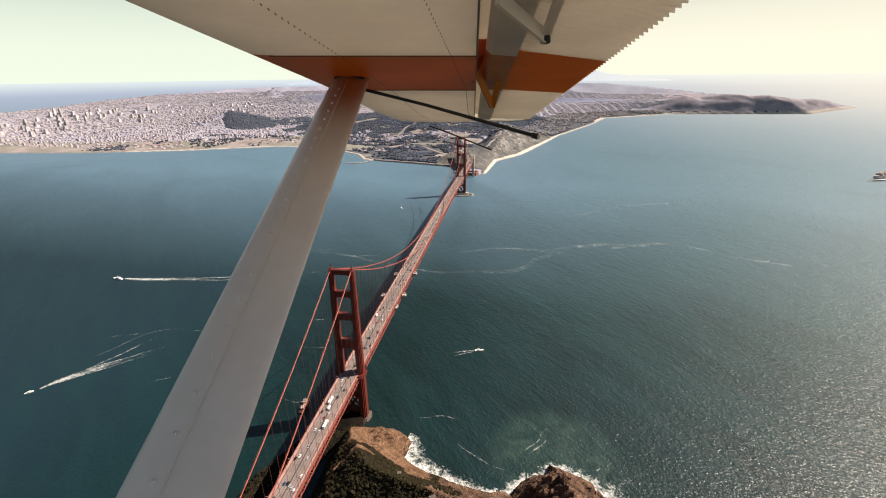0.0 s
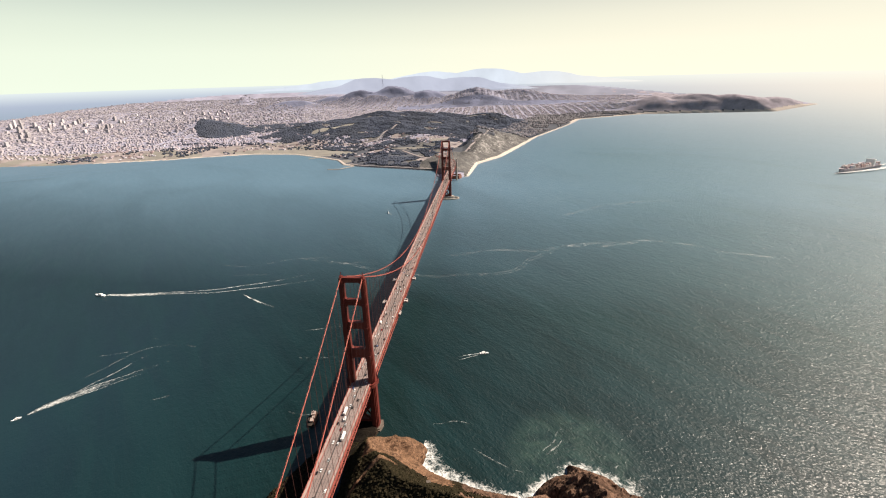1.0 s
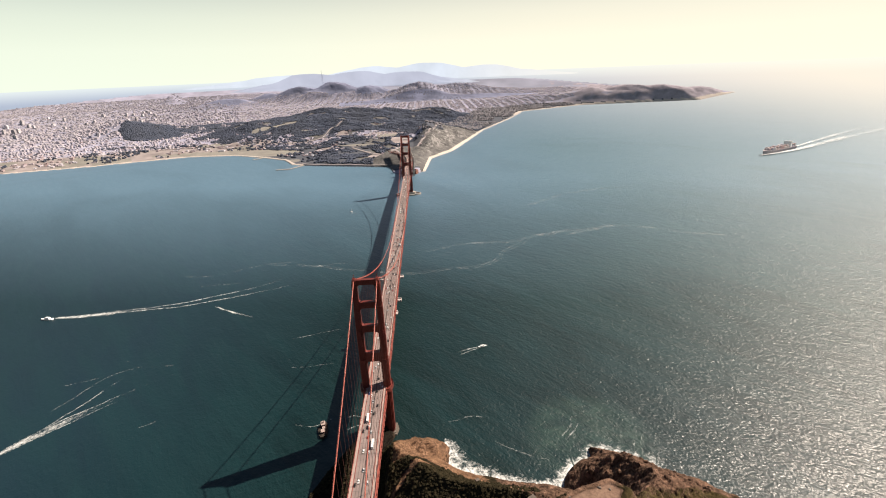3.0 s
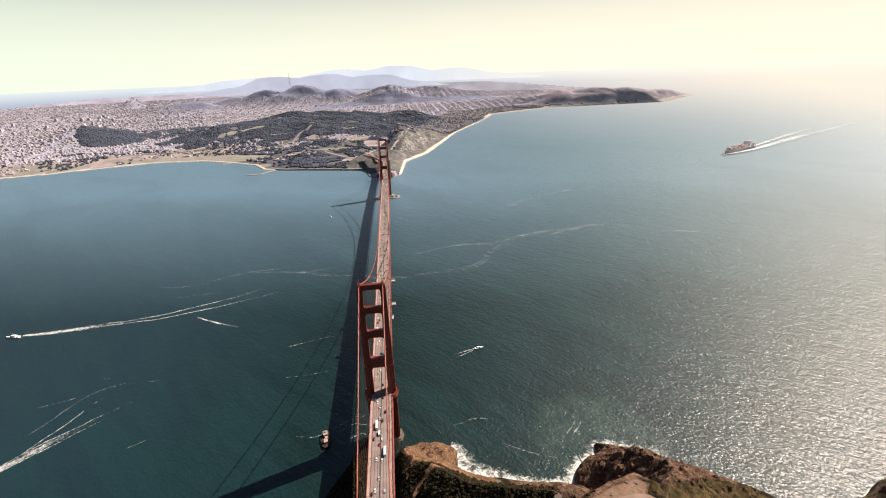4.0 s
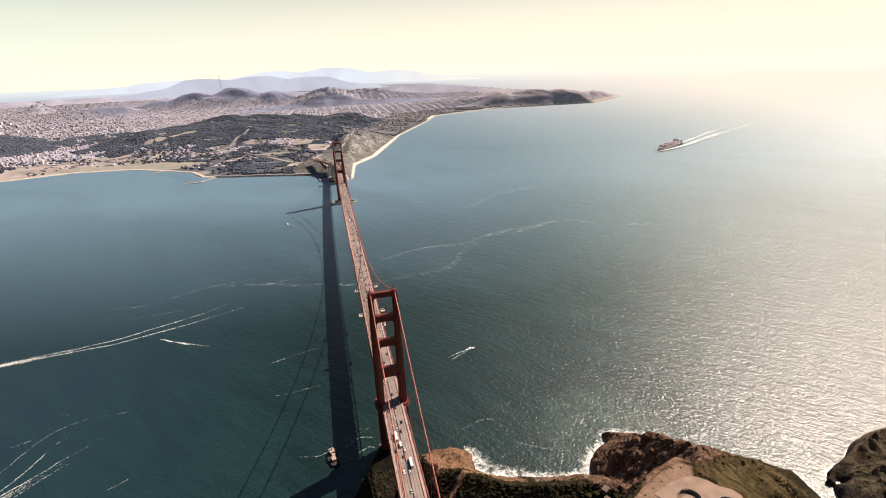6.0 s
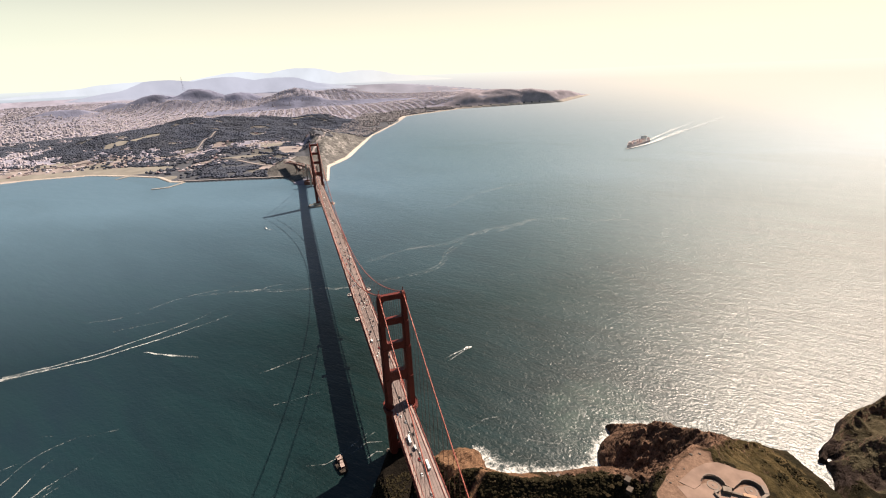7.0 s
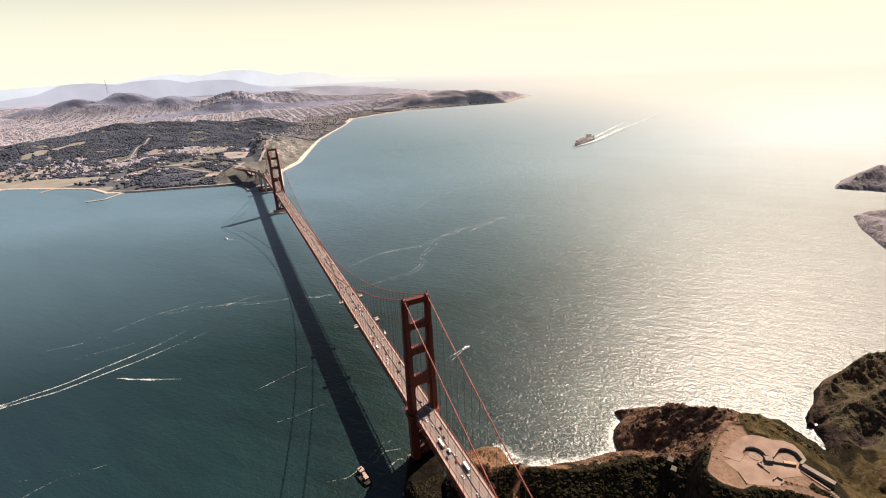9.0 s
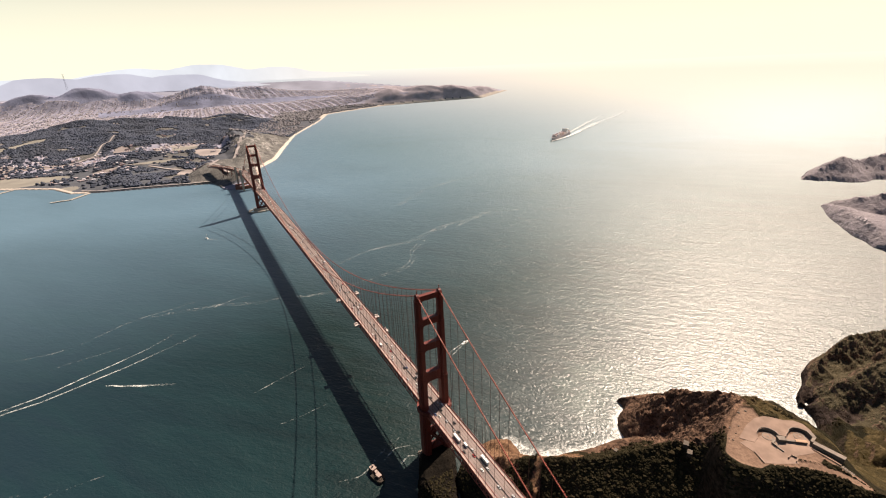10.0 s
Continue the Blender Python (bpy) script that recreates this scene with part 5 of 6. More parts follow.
# fog-signal station on a rock below the bridge
station = thing("fog_signal_station", "weathered pale concrete fog-signal station on a rock ledge", "building", at=pose(-80, 3, 0, 0, 0, 12) @ Matrix.Scale(0.56, 4))
bm = bmesh.new()
for cx, cy, sx, sy, h in ((0, 2, 24, 46, 5), (2, 22, 17, 14, 6.5), (-2, -14, 15, 16, 6)):
    prism(bm, [(cx + sx / 2 * math.cos(a) * (1 + 0.12 * math.sin(5 * a)), cy + sy / 2 * math.sin(a)) for a in np.linspace(0, 2 * math.pi, 14, endpoint=False)], 2, -4, h)
part("rock_ledge", bm, m_darkrock, station, "dark rock ledge")
for cx, cy, sx, sy, h in ((1, 18, 10, 13, 7), (0, -6, 8, 11, 6), (2, 6, 6, 8, 4)):
    bm = bmesh.new()
    cbox(bm, (cx, cy, 5 + h / 2), (sx, sy, h))
    part("block", bm, m_brick, station)
    bm = bmesh.new()
    cbox(bm, (cx, cy, 5 + h + 0.3), (sx + 0.8, sy + 0.8, 0.6))
    part("roof_slab", bm, m_walk, station)
bm = bmesh.new()
box(bm, (0, 18, 12), (3, 21, 17))
part("lantern_block", bm, m_walk, station)

# ---- traffic ----
def car(name, label, paint, l, w, h, cabin):
    root = thing(name, label, "car" if cabin else name.replace("_", " "), "bridge traffic")
    bm = bmesh.new()
    if cabin:
        prism(bm, [(-l / 2, 0.35), (l / 2, 0.35), (l / 2, h * 0.5), (l * 0.46, h * 0.58), (-l * 0.48, h * 0.62), (-l / 2, h * 0.55)], 0, -w / 2, w / 2)
    else:
        prism(bm, [(-l / 2, 0.5), (l / 2, 0.5), (l / 2, h * 0.75), (l * 0.47, h), (-l / 2, h)], 0, -w / 2, w / 2)
    part("body", bm, paint, root)
    bm = bmesh.new()
    if cabin:
        prism(bm, [(-l * 0.40, h * 0.6), (l * 0.24, h * 0.57), (l * 0.08, h * 0.96), (-l * 0.30, h * 0.96)], 0, -w * 0.42, w * 0.42)
    else:
        prism(bm, [(l * 0.5 - 0.02, h * 0.5), (l * 0.5 + 0.06, h * 0.5), (l * 0.48 + 0.06, h * 0.8), (l * 0.48, h * 0.8)], 0, -w * 0.44, w * 0.44)
    part("windscreen_and_glass", bm, m_glass, root)
    if cabin:
        bm = bmesh.new()
        cbox(bm, (0, -l * 0.11, h * 0.97), (w * 0.78, l * 0.34, 0.06))
        part("roof", bm, paint, root)
    for sx in (-1, 1):
        for u in (-0.32, 0.32):
            bm = bmesh.new()
            tube(bm, [(sx * w / 2 - 0.12, u * l, 0.34), (sx * w / 2 + 0.12, u * l, 0.34)], 0.34, 8)
            part("wheel", bm, m_rubber, root)
    return root


kinds = [("car", n + " passenger car driving on the bridge roadway", m_carpaint[i], 4.6, 1.85, 1.5, True) for i, n in enumerate(("white", "black", "silver-grey", "dark blue", "dark red"))]
kinds += [("delivery_van", "white box van driving on the bridge roadway", m_carpaint[0], 6.5, 2.2, 2.9, False), ("coach", "long white coach driving on the bridge roadway", m_carpaint[0], 12.5, 2.6, 3.4, False)]
made = {}
LANES = [-7.8, -4.65, -1.6, 1.6, 4.65, 7.8]
traffic = [(-4.65, -62, 6), (4.8, -102, 6), (-4.65, -22, 0), (4.65, -40, 1), (-1.7, -75, 5), (1.7, -14, 1)]
for lane in LANES:
    y = -205 + rng.uniform(0, 25)
    while y < 1880:
        if all(abs(y - q[1]) > 14 or abs(lane - q[0]) > 1.5 for q in traffic):
            traffic.append((lane, y, int(rng.choice(7, p=[0.28, 0.27, 0.22, 0.11, 0.07, 0.04, 0.01]))))
        y += rng.gamma(2.2, 20) + 9
for lane, y, k in traffic:
    m = pose(lane + rng.uniform(-0.3, 0.3) + deck_x(y), y, deck_z(y) + 0.02, 0, 0, 0 if lane > 0 else 180)
    if k not in made:
        made[k] = car(*kinds[k])
        made[k].matrix_world = m
    else:
        copy_thing(made[k], m)

# ---- old gun battery on the headland ----
def ground_z(x, y):
    return float(headland_height(np.array([float(x)]), np.array([float(y)]))[0])


battery = thing("gun_battery", "ruined concrete gun battery with two sunken gun pits on bare earth", "battery", at=pose(0, 0, 145.05))
PITS = ((193.5, -265.0, 7.8, -38, 128), (215.8, -279.2, 8.0, -42, 122))


def arc_of(pit, n=9, grow=0.0):
    cx, cy, r, a0, a1 = pit
    return [(cx + (r + grow) * math.cos(a), cy + (r + grow) * math.sin(a)) for a in np.radians(np.linspace(a0, a1, n))]


# the raised apron: its inner edge drops into the pits, its open end slopes down to the ground
BRINK = [(171, -253, 0.3), (181, -250.5, 1.0), (189, -248.5, 2.0), (203, -248, 2.9), (212, -250.5, 3.0), (217, -255.5, 3.0), (221.5, -262.5, 3.0), (228.5, -267.5, 3.0), (231, -274, 3.0), (228.5, -281, 3.0), (224.5, -286.5, 3.0)]
BRINK += [(x, y, 3.0) for x, y in arc_of(PITS[1])] + [(207.5, -273.0, 3.0), (203, -274.4, 3.0)] + [(x, y, 3.0 - 0.21 * k) for k, (x, y) in enumerate(arc_of(PITS[0]))] + [(184.5, -261.5, 0.8), (177, -263, 0.3)]
bm = bmesh.new()
top, foot = [bm.verts.new(q) for q in BRINK], [bm.verts.new((x, y, -1.5)) for x, y, z in BRINK]
for i in range(len(BRINK)):
    j = (i + 1) % len(BRINK)
    bm.faces.new((top[i], top[j], foot[j], foot[i]))
cap = bm.faces.new(top)
bmesh.ops.recalc_face_normals(bm, faces=bm.faces)
# pale top, dark walls: the pits' shade is put into the wall colour
for f in bm.faces:
    f.material_index = 0 if f is cap else 1
bmesh.ops.triangulate(bm, faces=[cap])
part("apron", bm, [m_apron, m_battery], battery, "pale raised apron with stained pit walls darkened for shade")
bm = bmesh.new()
prism(bm, [(166.5, -256), (186, -261), (198, -262), (206, -272), (222, -276), (222, -288), (210, -291), (207, -295), (189, -288), (184, -294), (169, -285), (161.5, -279), (166, -268)], 2, -1.2, 0.12)
part("pit_floor", bm, m_apron, battery)
for pit in PITS:
    cx, cy, r, a0, a1 = pit
    bm = bmesh.new()
    prism(bm, arc_of(pit, 15, 0.55) + arc_of(pit, 15)[::-1], 2, 2.5, 3.18)
    part("coping", bm, m_slab, battery)
    ar = np.linspace(0, 2 * math.pi, 28, endpoint=False)
    for name, r0, r1, z, mt in (("gun_platform", 0.0, 4.4, 0.3, m_apron), ("gun_ring", 3.6, 4.5, 0.42, m_slab), ("gun_pivot", 0.0, 1.0, 0.5, m_slab)):
        bm = bmesh.new()
        if r0:
            for p, q in zip(ar, np.roll(ar, -1)):
                f = [(cx + k * math.cos(w), cy + k * math.sin(w)) for w, k in ((p, r1), (q, r1), (q, r0), (p, r0))]
                lo, hi = [bm.verts.new((*g, 0.1)) for g in f], [bm.verts.new((*g, z)) for g in f]
                bm.faces.new(hi)
                bm.faces.new((lo[0], lo[1], hi[1], hi[0]))
                bm.faces.new((lo[2], lo[3], hi[3], hi[2]))
        else:
            prism(bm, [(cx + r1 * math.cos(w), cy + r1 * math.sin(w)) for w in ar], 2, 0.1, z)
        part(name, bm, mt, battery)


def battery_wall(name, pts, w, h0, h, label="", top=None, lid=0.3):
    """A wall or block along pts with a slightly wider slab on it."""
    for (x0, y0), (x1, y1) in zip(pts, pts[1:]):
        d = Vector((x1 - x0, y1 - y0)).normalized()
        # sides coloured dark for shade, slab pale for the sunlit top
        for lo, hi, k, e, mt in ((h0, h, 1.0, 0.0, m_battery), (h, h + lid, 1.0, 0.18, top or m_slab)):
            n = Vector((-d.y, d.x)) * (w / 2 * k + e)
            u = d * (e + 0.05)
            bm = bmesh.new()
            prism(bm, [(x0 - u.x + n.x, y0 - u.y + n.y), (x1 + u.x + n.x, y1 + u.y + n.y), (x1 + u.x - n.x, y1 + u.y - n.y), (x0 - u.x - n.x, y0 - u.y - n.y)], 2, lo, hi)
            part(name if e == 0 else name + "_slab", bm, mt, battery, label if e == 0 else "")


battery_wall("magazine", [(195.6, -271.6), (200.2, -275.2)], 4.6, 0, 3.0, "dark stained concrete magazine between the pits")
battery_wall("low_wall", [(200.6, -276.4), (205.2, -280.4)], 1.3, 0, 1.7)
battery_wall("shelter", [(206.2, -280.6), (212.6, -286.2)], 2.6, 0, 2.0, "brown concrete shelter beside the pit", m_dirt)
battery_wall("end_wall", [(225.0, -280.5), (221.5, -287.0)], 2.6, 0, 3.6)
battery_wall("end_wall", [(222.2, -287.4), (214.6, -288.6)], 1.8, 0, 3.3)
battery_wall("parapet", [(192.6, -271.0), (188.2, -271.2)], 1.2, 0, 1.7)
battery_wall("parapet", [(188.2, -271.2), (187.6, -275.2)], 1.0, 0, 1.5)
battery_wall("parapet", [(187.4, -275.8), (187.0, -281.0)], 0.5, 0, 0.7)
battery_wall("parapet", [(182.4, -286.6), (187.4, -286.0)], 0.7, 0, 1.2, "", m_apron)
battery_wall("parapet", [(187.8, -286.4), (188.6, -290.4)], 0.7, 0, 1.2, "", m_apron)
battery_wall("parapet", [(188.2, -290.8), (184.0, -292.0)], 0.7, 0, 1.0, "", m_apron)
battery_wall("parapet", [(161.5, -279.0), (166.6, -268.5)], 0.6, -0.4, 0.5, "", m_apron)
battery_wall("gallery", [(214.6, -290.2), (216.8, -311.6)], 4.0, -1.4, 3.3, "long dark roofed gallery wall", m_slab)
battery_wall("path_kerb", [(210.2, -292.0), (210.2, -312.0)], 1.0, -1.4, 0.35, "", m_apron)
for k in range(6):
    bm = bmesh.new()
    cbox(bm, (209.4 - 0.05 * k, -313.6 - 1.5 * k, 0.1 - 0.22 * k), (2.6, 1.1, 0.5))
    part("step", bm, m_slab, battery)
for x, y, r in ((201.6, -234.9, 1.3), (209, -237, 1.1), (176.1, -241.6, 0.9), (184.9, -244.6, 0.8), (174.1, -248.5, 0.7), (164.6, -251.6, 0.8), (163.8, -248.7, 0.6), (160.5, -246.5, 0.5)):
    bm = bmesh.new()
    bmesh.ops.create_icosphere(bm, subdivisions=2, radius=r, matrix=Matrix.Diagonal((1.2, 0.9, 0.6, 1)))
    for v in bm.verts:
        v.co *= 1 + 0.25 * noise.noise(v.co * 1.7 + Vector((x, y, 0)))
    ob = new("boulder", bpy.data.meshes.new("boulder"))
    bm.to_mesh(ob.data)
    bm.free()
    ob.data.materials.append(m_battery)
    ob.matrix_world = pose(x, y, ground_z(x, y) + 0.15, 0, 0, 40 * x)
    tagged(ob, "weathered brown boulder on the bare trodden ground", "rock", "boulders")

for x, y, a, s in ((153, -219.5, 30, 5.6), (150.8, -225.4, 30, 5.4), (112, -176, 10, 3.5)):
    root = thing("concrete_bunker", "small weathered concrete bunker half sunk in the slope", "bunker", "bunkers", at=pose(x, y, ground_z(x, y) - 0.8, 0, 0, a))
    bm = bmesh.new()
    cbox(bm, (0, 0, 2), (s, s * 0.75, 4))
    part("wall", bm, m_darkrock, root)
    bm = bmesh.new()
    cbox(bm, (0, 0, 4.2), (s + 0.5, s * 0.75 + 0.5, 0.4))
    part("roof_slab", bm, m_battery, root)
    bm = bmesh.new()
    cbox(bm, (0, -s * 0.375, 1.7), (1.2, 0.3, 2.2))
    part("doorway", bm, m_rubber, root)


# ---- foliage and houses in great numbers ----
def clumps(name, p, size, material, label, category, detail=1, squash=0.8, seed=0, smooth=False, rag=0.34):
    bm = bmesh.new()
    bmesh.ops.create_icosphere(bm, subdivisions=detail, radius=1.0)
    base = np.array([v.co for v in bm.verts])
    tri = np.array([[v.index for v in f.verts] for f in bm.faces])
    bm.free()
    g = np.random.default_rng(seed)
    n = len(p)
    dent = 1 + rag * g.standard_normal((n, len(base), 1)).clip(-1.6, 1.6)
    a = g.uniform(0, 2 * math.pi, n)
    rot = np.stack([np.stack([np.cos(a), -np.sin(a), 0 * a], -1), np.stack([np.sin(a), np.cos(a), 0 * a], -1), np.stack([0 * a, 0 * a, 0 * a + 1], -1)], 1)
    v = np.einsum("nij,nkj->nki", rot, base[None] * dent) * np.asarray(size)[:, None, None] * np.array([1, 1, squash]) + p[:, None, :]
    f = (tri[None] + (np.arange(n) * len(base))[:, None, None]).reshape(-1, 3)
    ob = new(name, raw_mesh(name, far(v.reshape(-1, 3)), f, [material], smooth=smooth))
    return tagged(ob, label, category, kind="stuff")


def boxes(name, p, size, turn, materials, label, category):
    """Many upright boxes: base centres, sizes and turns."""
    n = len(p)
    unit = np.array([(x, y, z) for z in (0, 1) for x, y in ((-0.5, -0.5), (0.5, -0.5), (0.5, 0.5), (-0.5, 0.5))])
    v = unit[None] * size[:, None, :]
    c, s = np.cos(turn)[:, None], np.sin(turn)[:, None]
    v = np.stack([v[..., 0] * c - v[..., 1] * s, v[..., 0] * s + v[..., 1] * c, v[..., 2]], -1) + p[:, None, :]
    q = np.array([(4, 5, 6, 7), (0, 1, 5, 4), (1, 2, 6, 5), (2, 3, 7, 6), (3, 0, 4, 7)])
    f = (q[None] + (np.arange(n) * 8)[:, None, None]).reshape(-1, 4)
    ob = new(name, raw_mesh(name, far(v.reshape(-1, 3)), f, materials))
    return tagged(ob, label, category, kind="stuff")


def scatter(n, x0, x1, y0, y1):
    return rng.uniform(x0, x1, n), rng.uniform(y0, y1, n)


# brush on the near slopes
bx, by = (np.concatenate(q) for q in zip(scatter(40000, 10, 260, -380, -60), scatter(9000, -100, 24, -330, -16), scatter(30000, 260, 800, -420, -130)))
bz = headland_height(bx, by)
e = 2.0
gx, gy = headland_height(bx + e, by) - bz, headland_height(bx, by + e) - bz
steep = np.hypot(gx, gy) / e
thin = fbm(bx, by, 26, 4, 21)
off_pad = path_dist(bx, by, PAD + PAD[:1]) * np.where(inside(bx, by, PAD), -1, 1)
ok = ((bz > 16) | ((bx < 24) & (bz > 4))) & (steep < 2.8) & (off_pad > 2)
ok &= ((by < -114 + 14 * thin - 0.85 * np.maximum(bx - 95, 0) + np.clip(bx - 105, 0, 24)) & (bx < 225 + 12 * thin) & (by > -350 + 45 * thin) & (thin > -0.6)) | ((bx > 470) & (bz > 16) & (thin > -0.2)) | ((bx > 245) & (bx < 455) & (thin > 0.24) & (by < -150)) | ((bx < 24) & (bz > 6) & (by < -40) & (thin > -0.3))
ok &= ~((bx > 206) & (bx < 330) & (by < -284)) & ((np.abs(bx) > 22) | (bz < 40)) & ~((np.abs(bx) < 24) & (np.abs(by) < 14)) & (path_dist(bx, by, TRAIL) > 3.5) & (path_dist(bx, by, [(209, -304), (208.5, -316), (209.5, -328), (207, -345)]) > 3.5) & ~((bx > 142 + 5 * thin) & (by > np.maximum(-201 - 1.1 * (bx - 142) + 6 * thin, -246)) & (by < -176 + 10 * thin) & (bx < 330)) & ~((bx > 172) & (by > -180) & (bx < 330))
ok &= (path_dist(bx, by, [(24, -158), (42, -139), (64, -128)]) > 6 + 6 * thin)
p = np.stack([bx, by, bz], -1)[ok & (bx > 460)]
clumps("dry_brush", p, rng.uniform(0.5, 1.15, len(p)), m_drybush, "dense grey-green brush on the next headland", "brush", 1, 0.5, 6)
p = np.stack([bx, by, bz], -1)[ok & (bx <= 460)]
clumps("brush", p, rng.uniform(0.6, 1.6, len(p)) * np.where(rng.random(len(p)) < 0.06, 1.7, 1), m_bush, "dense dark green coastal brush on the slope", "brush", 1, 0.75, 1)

# lone wind-bent tree on the far cliff top
root = thing("cypress_tree", "small dark wind-bent tree alone on the cliff top", "tree", at=pose(594, -176, ground_z(594, -176) - 0.4))
bm = bmesh.new()
tube(bm, [(0, 0, 0), (0.3, 0.1, 1.6), (0.9, 0.2, 3.2)], [0.35, 0.25, 0.14], 7)
tube(bm, [(0.35, 0.1, 1.7), (1.6, -0.6, 3.0)], [0.16, 0.08], 6)
tube(bm, [(0.4, 0.1, 2.0), (-0.7, 0.8, 3.4)], [0.14, 0.07], 6)
part("trunk", bm, m_brick, root)
bm = bmesh.new()
for k in range(34):
    a, r = rng.uniform(0, 2 * math.pi), rng.uniform(0, 2.6)
    bmesh.ops.create_icosphere(bm, subdivisions=1, radius=rng.uniform(0.45, 0.95),
                               matrix=Matrix.Translation((0.9 + r * math.cos(a), 0.2 + 0.8 * r * math.sin(a), 3.6 + rng.uniform(-0.5, 1.1) - 0.12 * r * r)) @ Matrix.Diagonal((1.2, 1.0, 0.6, 1)))
tagged(part("crown", bm, m_bush, root), kind="stuff")

ROADS = [
    ([(-664, 2927), (-735, 2850), (-816, 2805), (-930, 2815), (-1050, 2847), (-1250, 2830), (-1500, 2780), (-2100, 2760)], 22, "pale highway curving along the wooded shore"),
    ([(-40, 1880), (-80, 2000), (-150, 2120), (-250, 2230), (-370, 2360)], 15, "pale toll road leaving the bridge"),
    ([(-560, 2440), (-470, 2420), (-400, 2400), (-330, 2360)], 7, "narrow pale lane among the groves"),
    ([(-110, 1985), (-60, 2120), (20, 2260), (90, 2500), (160, 2800)], 14, "pale coast road on the bluffs"),
    ([(-664, 2927), (-650, 3020), (-634, 3183), (-605, 3300), (-594, 3420)], 9, "pale road climbing through the woods"),
    ([(-620, 2060), (-533, 2000), (-358, 1948), (-240, 1908), (-122, 1866)], 9, "narrow pale road along the sea wall"),
]
# woods on the far shore
tx, ty = scatter(165000, -2900, 700, 1780, 4900)
tz, tl, td, tw, tt, to = shore_height(tx, ty)
tj = fbm(tx, ty, 160, 4, 12)
ok = tl & (td > 30) & (WOODS(tx, ty, tj) | ((ty < 2700) & (tx > -620) & (tx < -60) & (fbm(tx, ty, 90, 3, 33) > -0.12)))
ok &= ~((tw > 0.5) & (td < 460 + 120 * tj)) & (fbm(tx, ty, 120, 3, 31) > -0.30 - 0.16 * (ty > 3000)) & ~((tt > 0.05) & (ty > 1760))
for cx, cy, rx, ry in CLEARINGS + PLAZAS:
    ok &= np.hypot((tx - cx) / rx, (ty - cy) / ry) + 0.4 * tj > 1.0
for pts, w, label in ROADS:
    ok &= path_dist(tx, ty, spline(pts, 6)) > w / 2 + 16
p = np.stack([tx, ty, tz + 3 + 4 * fbm(tx, ty, 40, 2, 91)], -1)[ok]
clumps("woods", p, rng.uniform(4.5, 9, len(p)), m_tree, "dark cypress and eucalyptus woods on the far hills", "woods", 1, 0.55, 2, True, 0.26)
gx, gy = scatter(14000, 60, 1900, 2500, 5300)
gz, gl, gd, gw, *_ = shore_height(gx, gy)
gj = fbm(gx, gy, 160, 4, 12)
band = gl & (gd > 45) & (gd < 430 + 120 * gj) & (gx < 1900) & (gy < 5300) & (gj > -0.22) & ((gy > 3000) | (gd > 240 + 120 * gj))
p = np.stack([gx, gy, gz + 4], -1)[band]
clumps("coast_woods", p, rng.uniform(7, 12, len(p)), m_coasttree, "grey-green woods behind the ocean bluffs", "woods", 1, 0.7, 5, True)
cx, cy = scatter(2600, -2600, -560, 2080, 2950)
cz, cl, cd, *_ = shore_height(cx, cy)
ok = cl & (cd > 60) & (fbm(cx, cy, 140, 3, 44) > 0.12)
for qx, qy, rx, ry in CLEARINGS:
    ok &= np.hypot((cx - qx) / rx, (cy - qy) / ry) > 1.0
p = np.stack([cx, cy, cz + 4], -1)[ok]
clumps("shore_trees", p, rng.uniform(5, 9, len(p)), m_tree, "scattered dark trees along the bay shore", "trees", 1, 0.9, 3)
# the city: houses in street rows
STREET = radians(4.0)
u, v = np.meshgrid(np.arange(-9000, 4200, 26.0), np.arange(2100, 13600, 30.0))
u, v = u.ravel() + rng.uniform(-5, 5, u.size), v.ravel() + rng.uniform(-6, 6, v.size)
hx, hy = u * math.cos(STREET) + v * math.sin(STREET) * 0.2, v * math.cos(STREET) - u * math.sin(STREET)
dd, aa = np.hypot(hx, hy + 460), np.degrees(np.arctan2(hx, hy + 460))
hz, hl, hd, hw, ht, ho = shore_height(hx, hy)
hj = fbm(hx, hy, 160, 4, 12)
ok = hl & (hd > 90) & (aa > -60) & (aa < 26) & (dd < np.where(aa < -12, 13500, 9800)) & ~WOODS(hx, hy, hj - 0.1) & (hw < 0.3)
ok &= ~((hy < 2650) & (hx > -1150)) & (hd > 150 + 60 * hj + 260 * (hx > -2600)) & ~((aa > 19.0 + 6 * hj) & (hz > 24) & (dd > 5200))
ok &= ~((aa > -9) & (aa < 14.5) & (np.abs(dd - 7000 - 30 * aa) < 340))
for a0, d0, e0, w0, v0 in HILLS[:5] + HILLS[9:14]:
    px, py, pz = place(a0, d0, e0)
    ok &= np.hypot((hx - px) / w0, (hy - py) / v0) + 0.25 * hj > 0.8
west_grid = aa > -18
ok &= np.where(west_grid, (np.floor(u / 26.0) % 4 != 0), (np.floor(v / 30.0) % 4 != 0) & (np.floor(u / 26.0) % 6 != 0)) & (rng.random(u.size) < np.where(dd > 9800, 0.45, np.where(dd > 6500, 0.78, 0.88)))
n = int(ok.sum())
near = np.where(dd[ok] < 4600, 0.68, 1.0)
size = np.stack([near * rng.uniform(12, 22, n), near * rng.uniform(14, 25, n), np.where(dd[ok] > 6500, 4.5, 6) + rng.gamma(2.0, 2.2, n) * np.where(dd[ok] > 6500, 0.4, 0.6) + np.where((aa[ok] < -20) & (rng.random(n) < 0.22), 16 * rng.random(n), 0)], -1)
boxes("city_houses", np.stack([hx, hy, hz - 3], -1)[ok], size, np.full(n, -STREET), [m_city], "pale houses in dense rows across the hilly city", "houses")

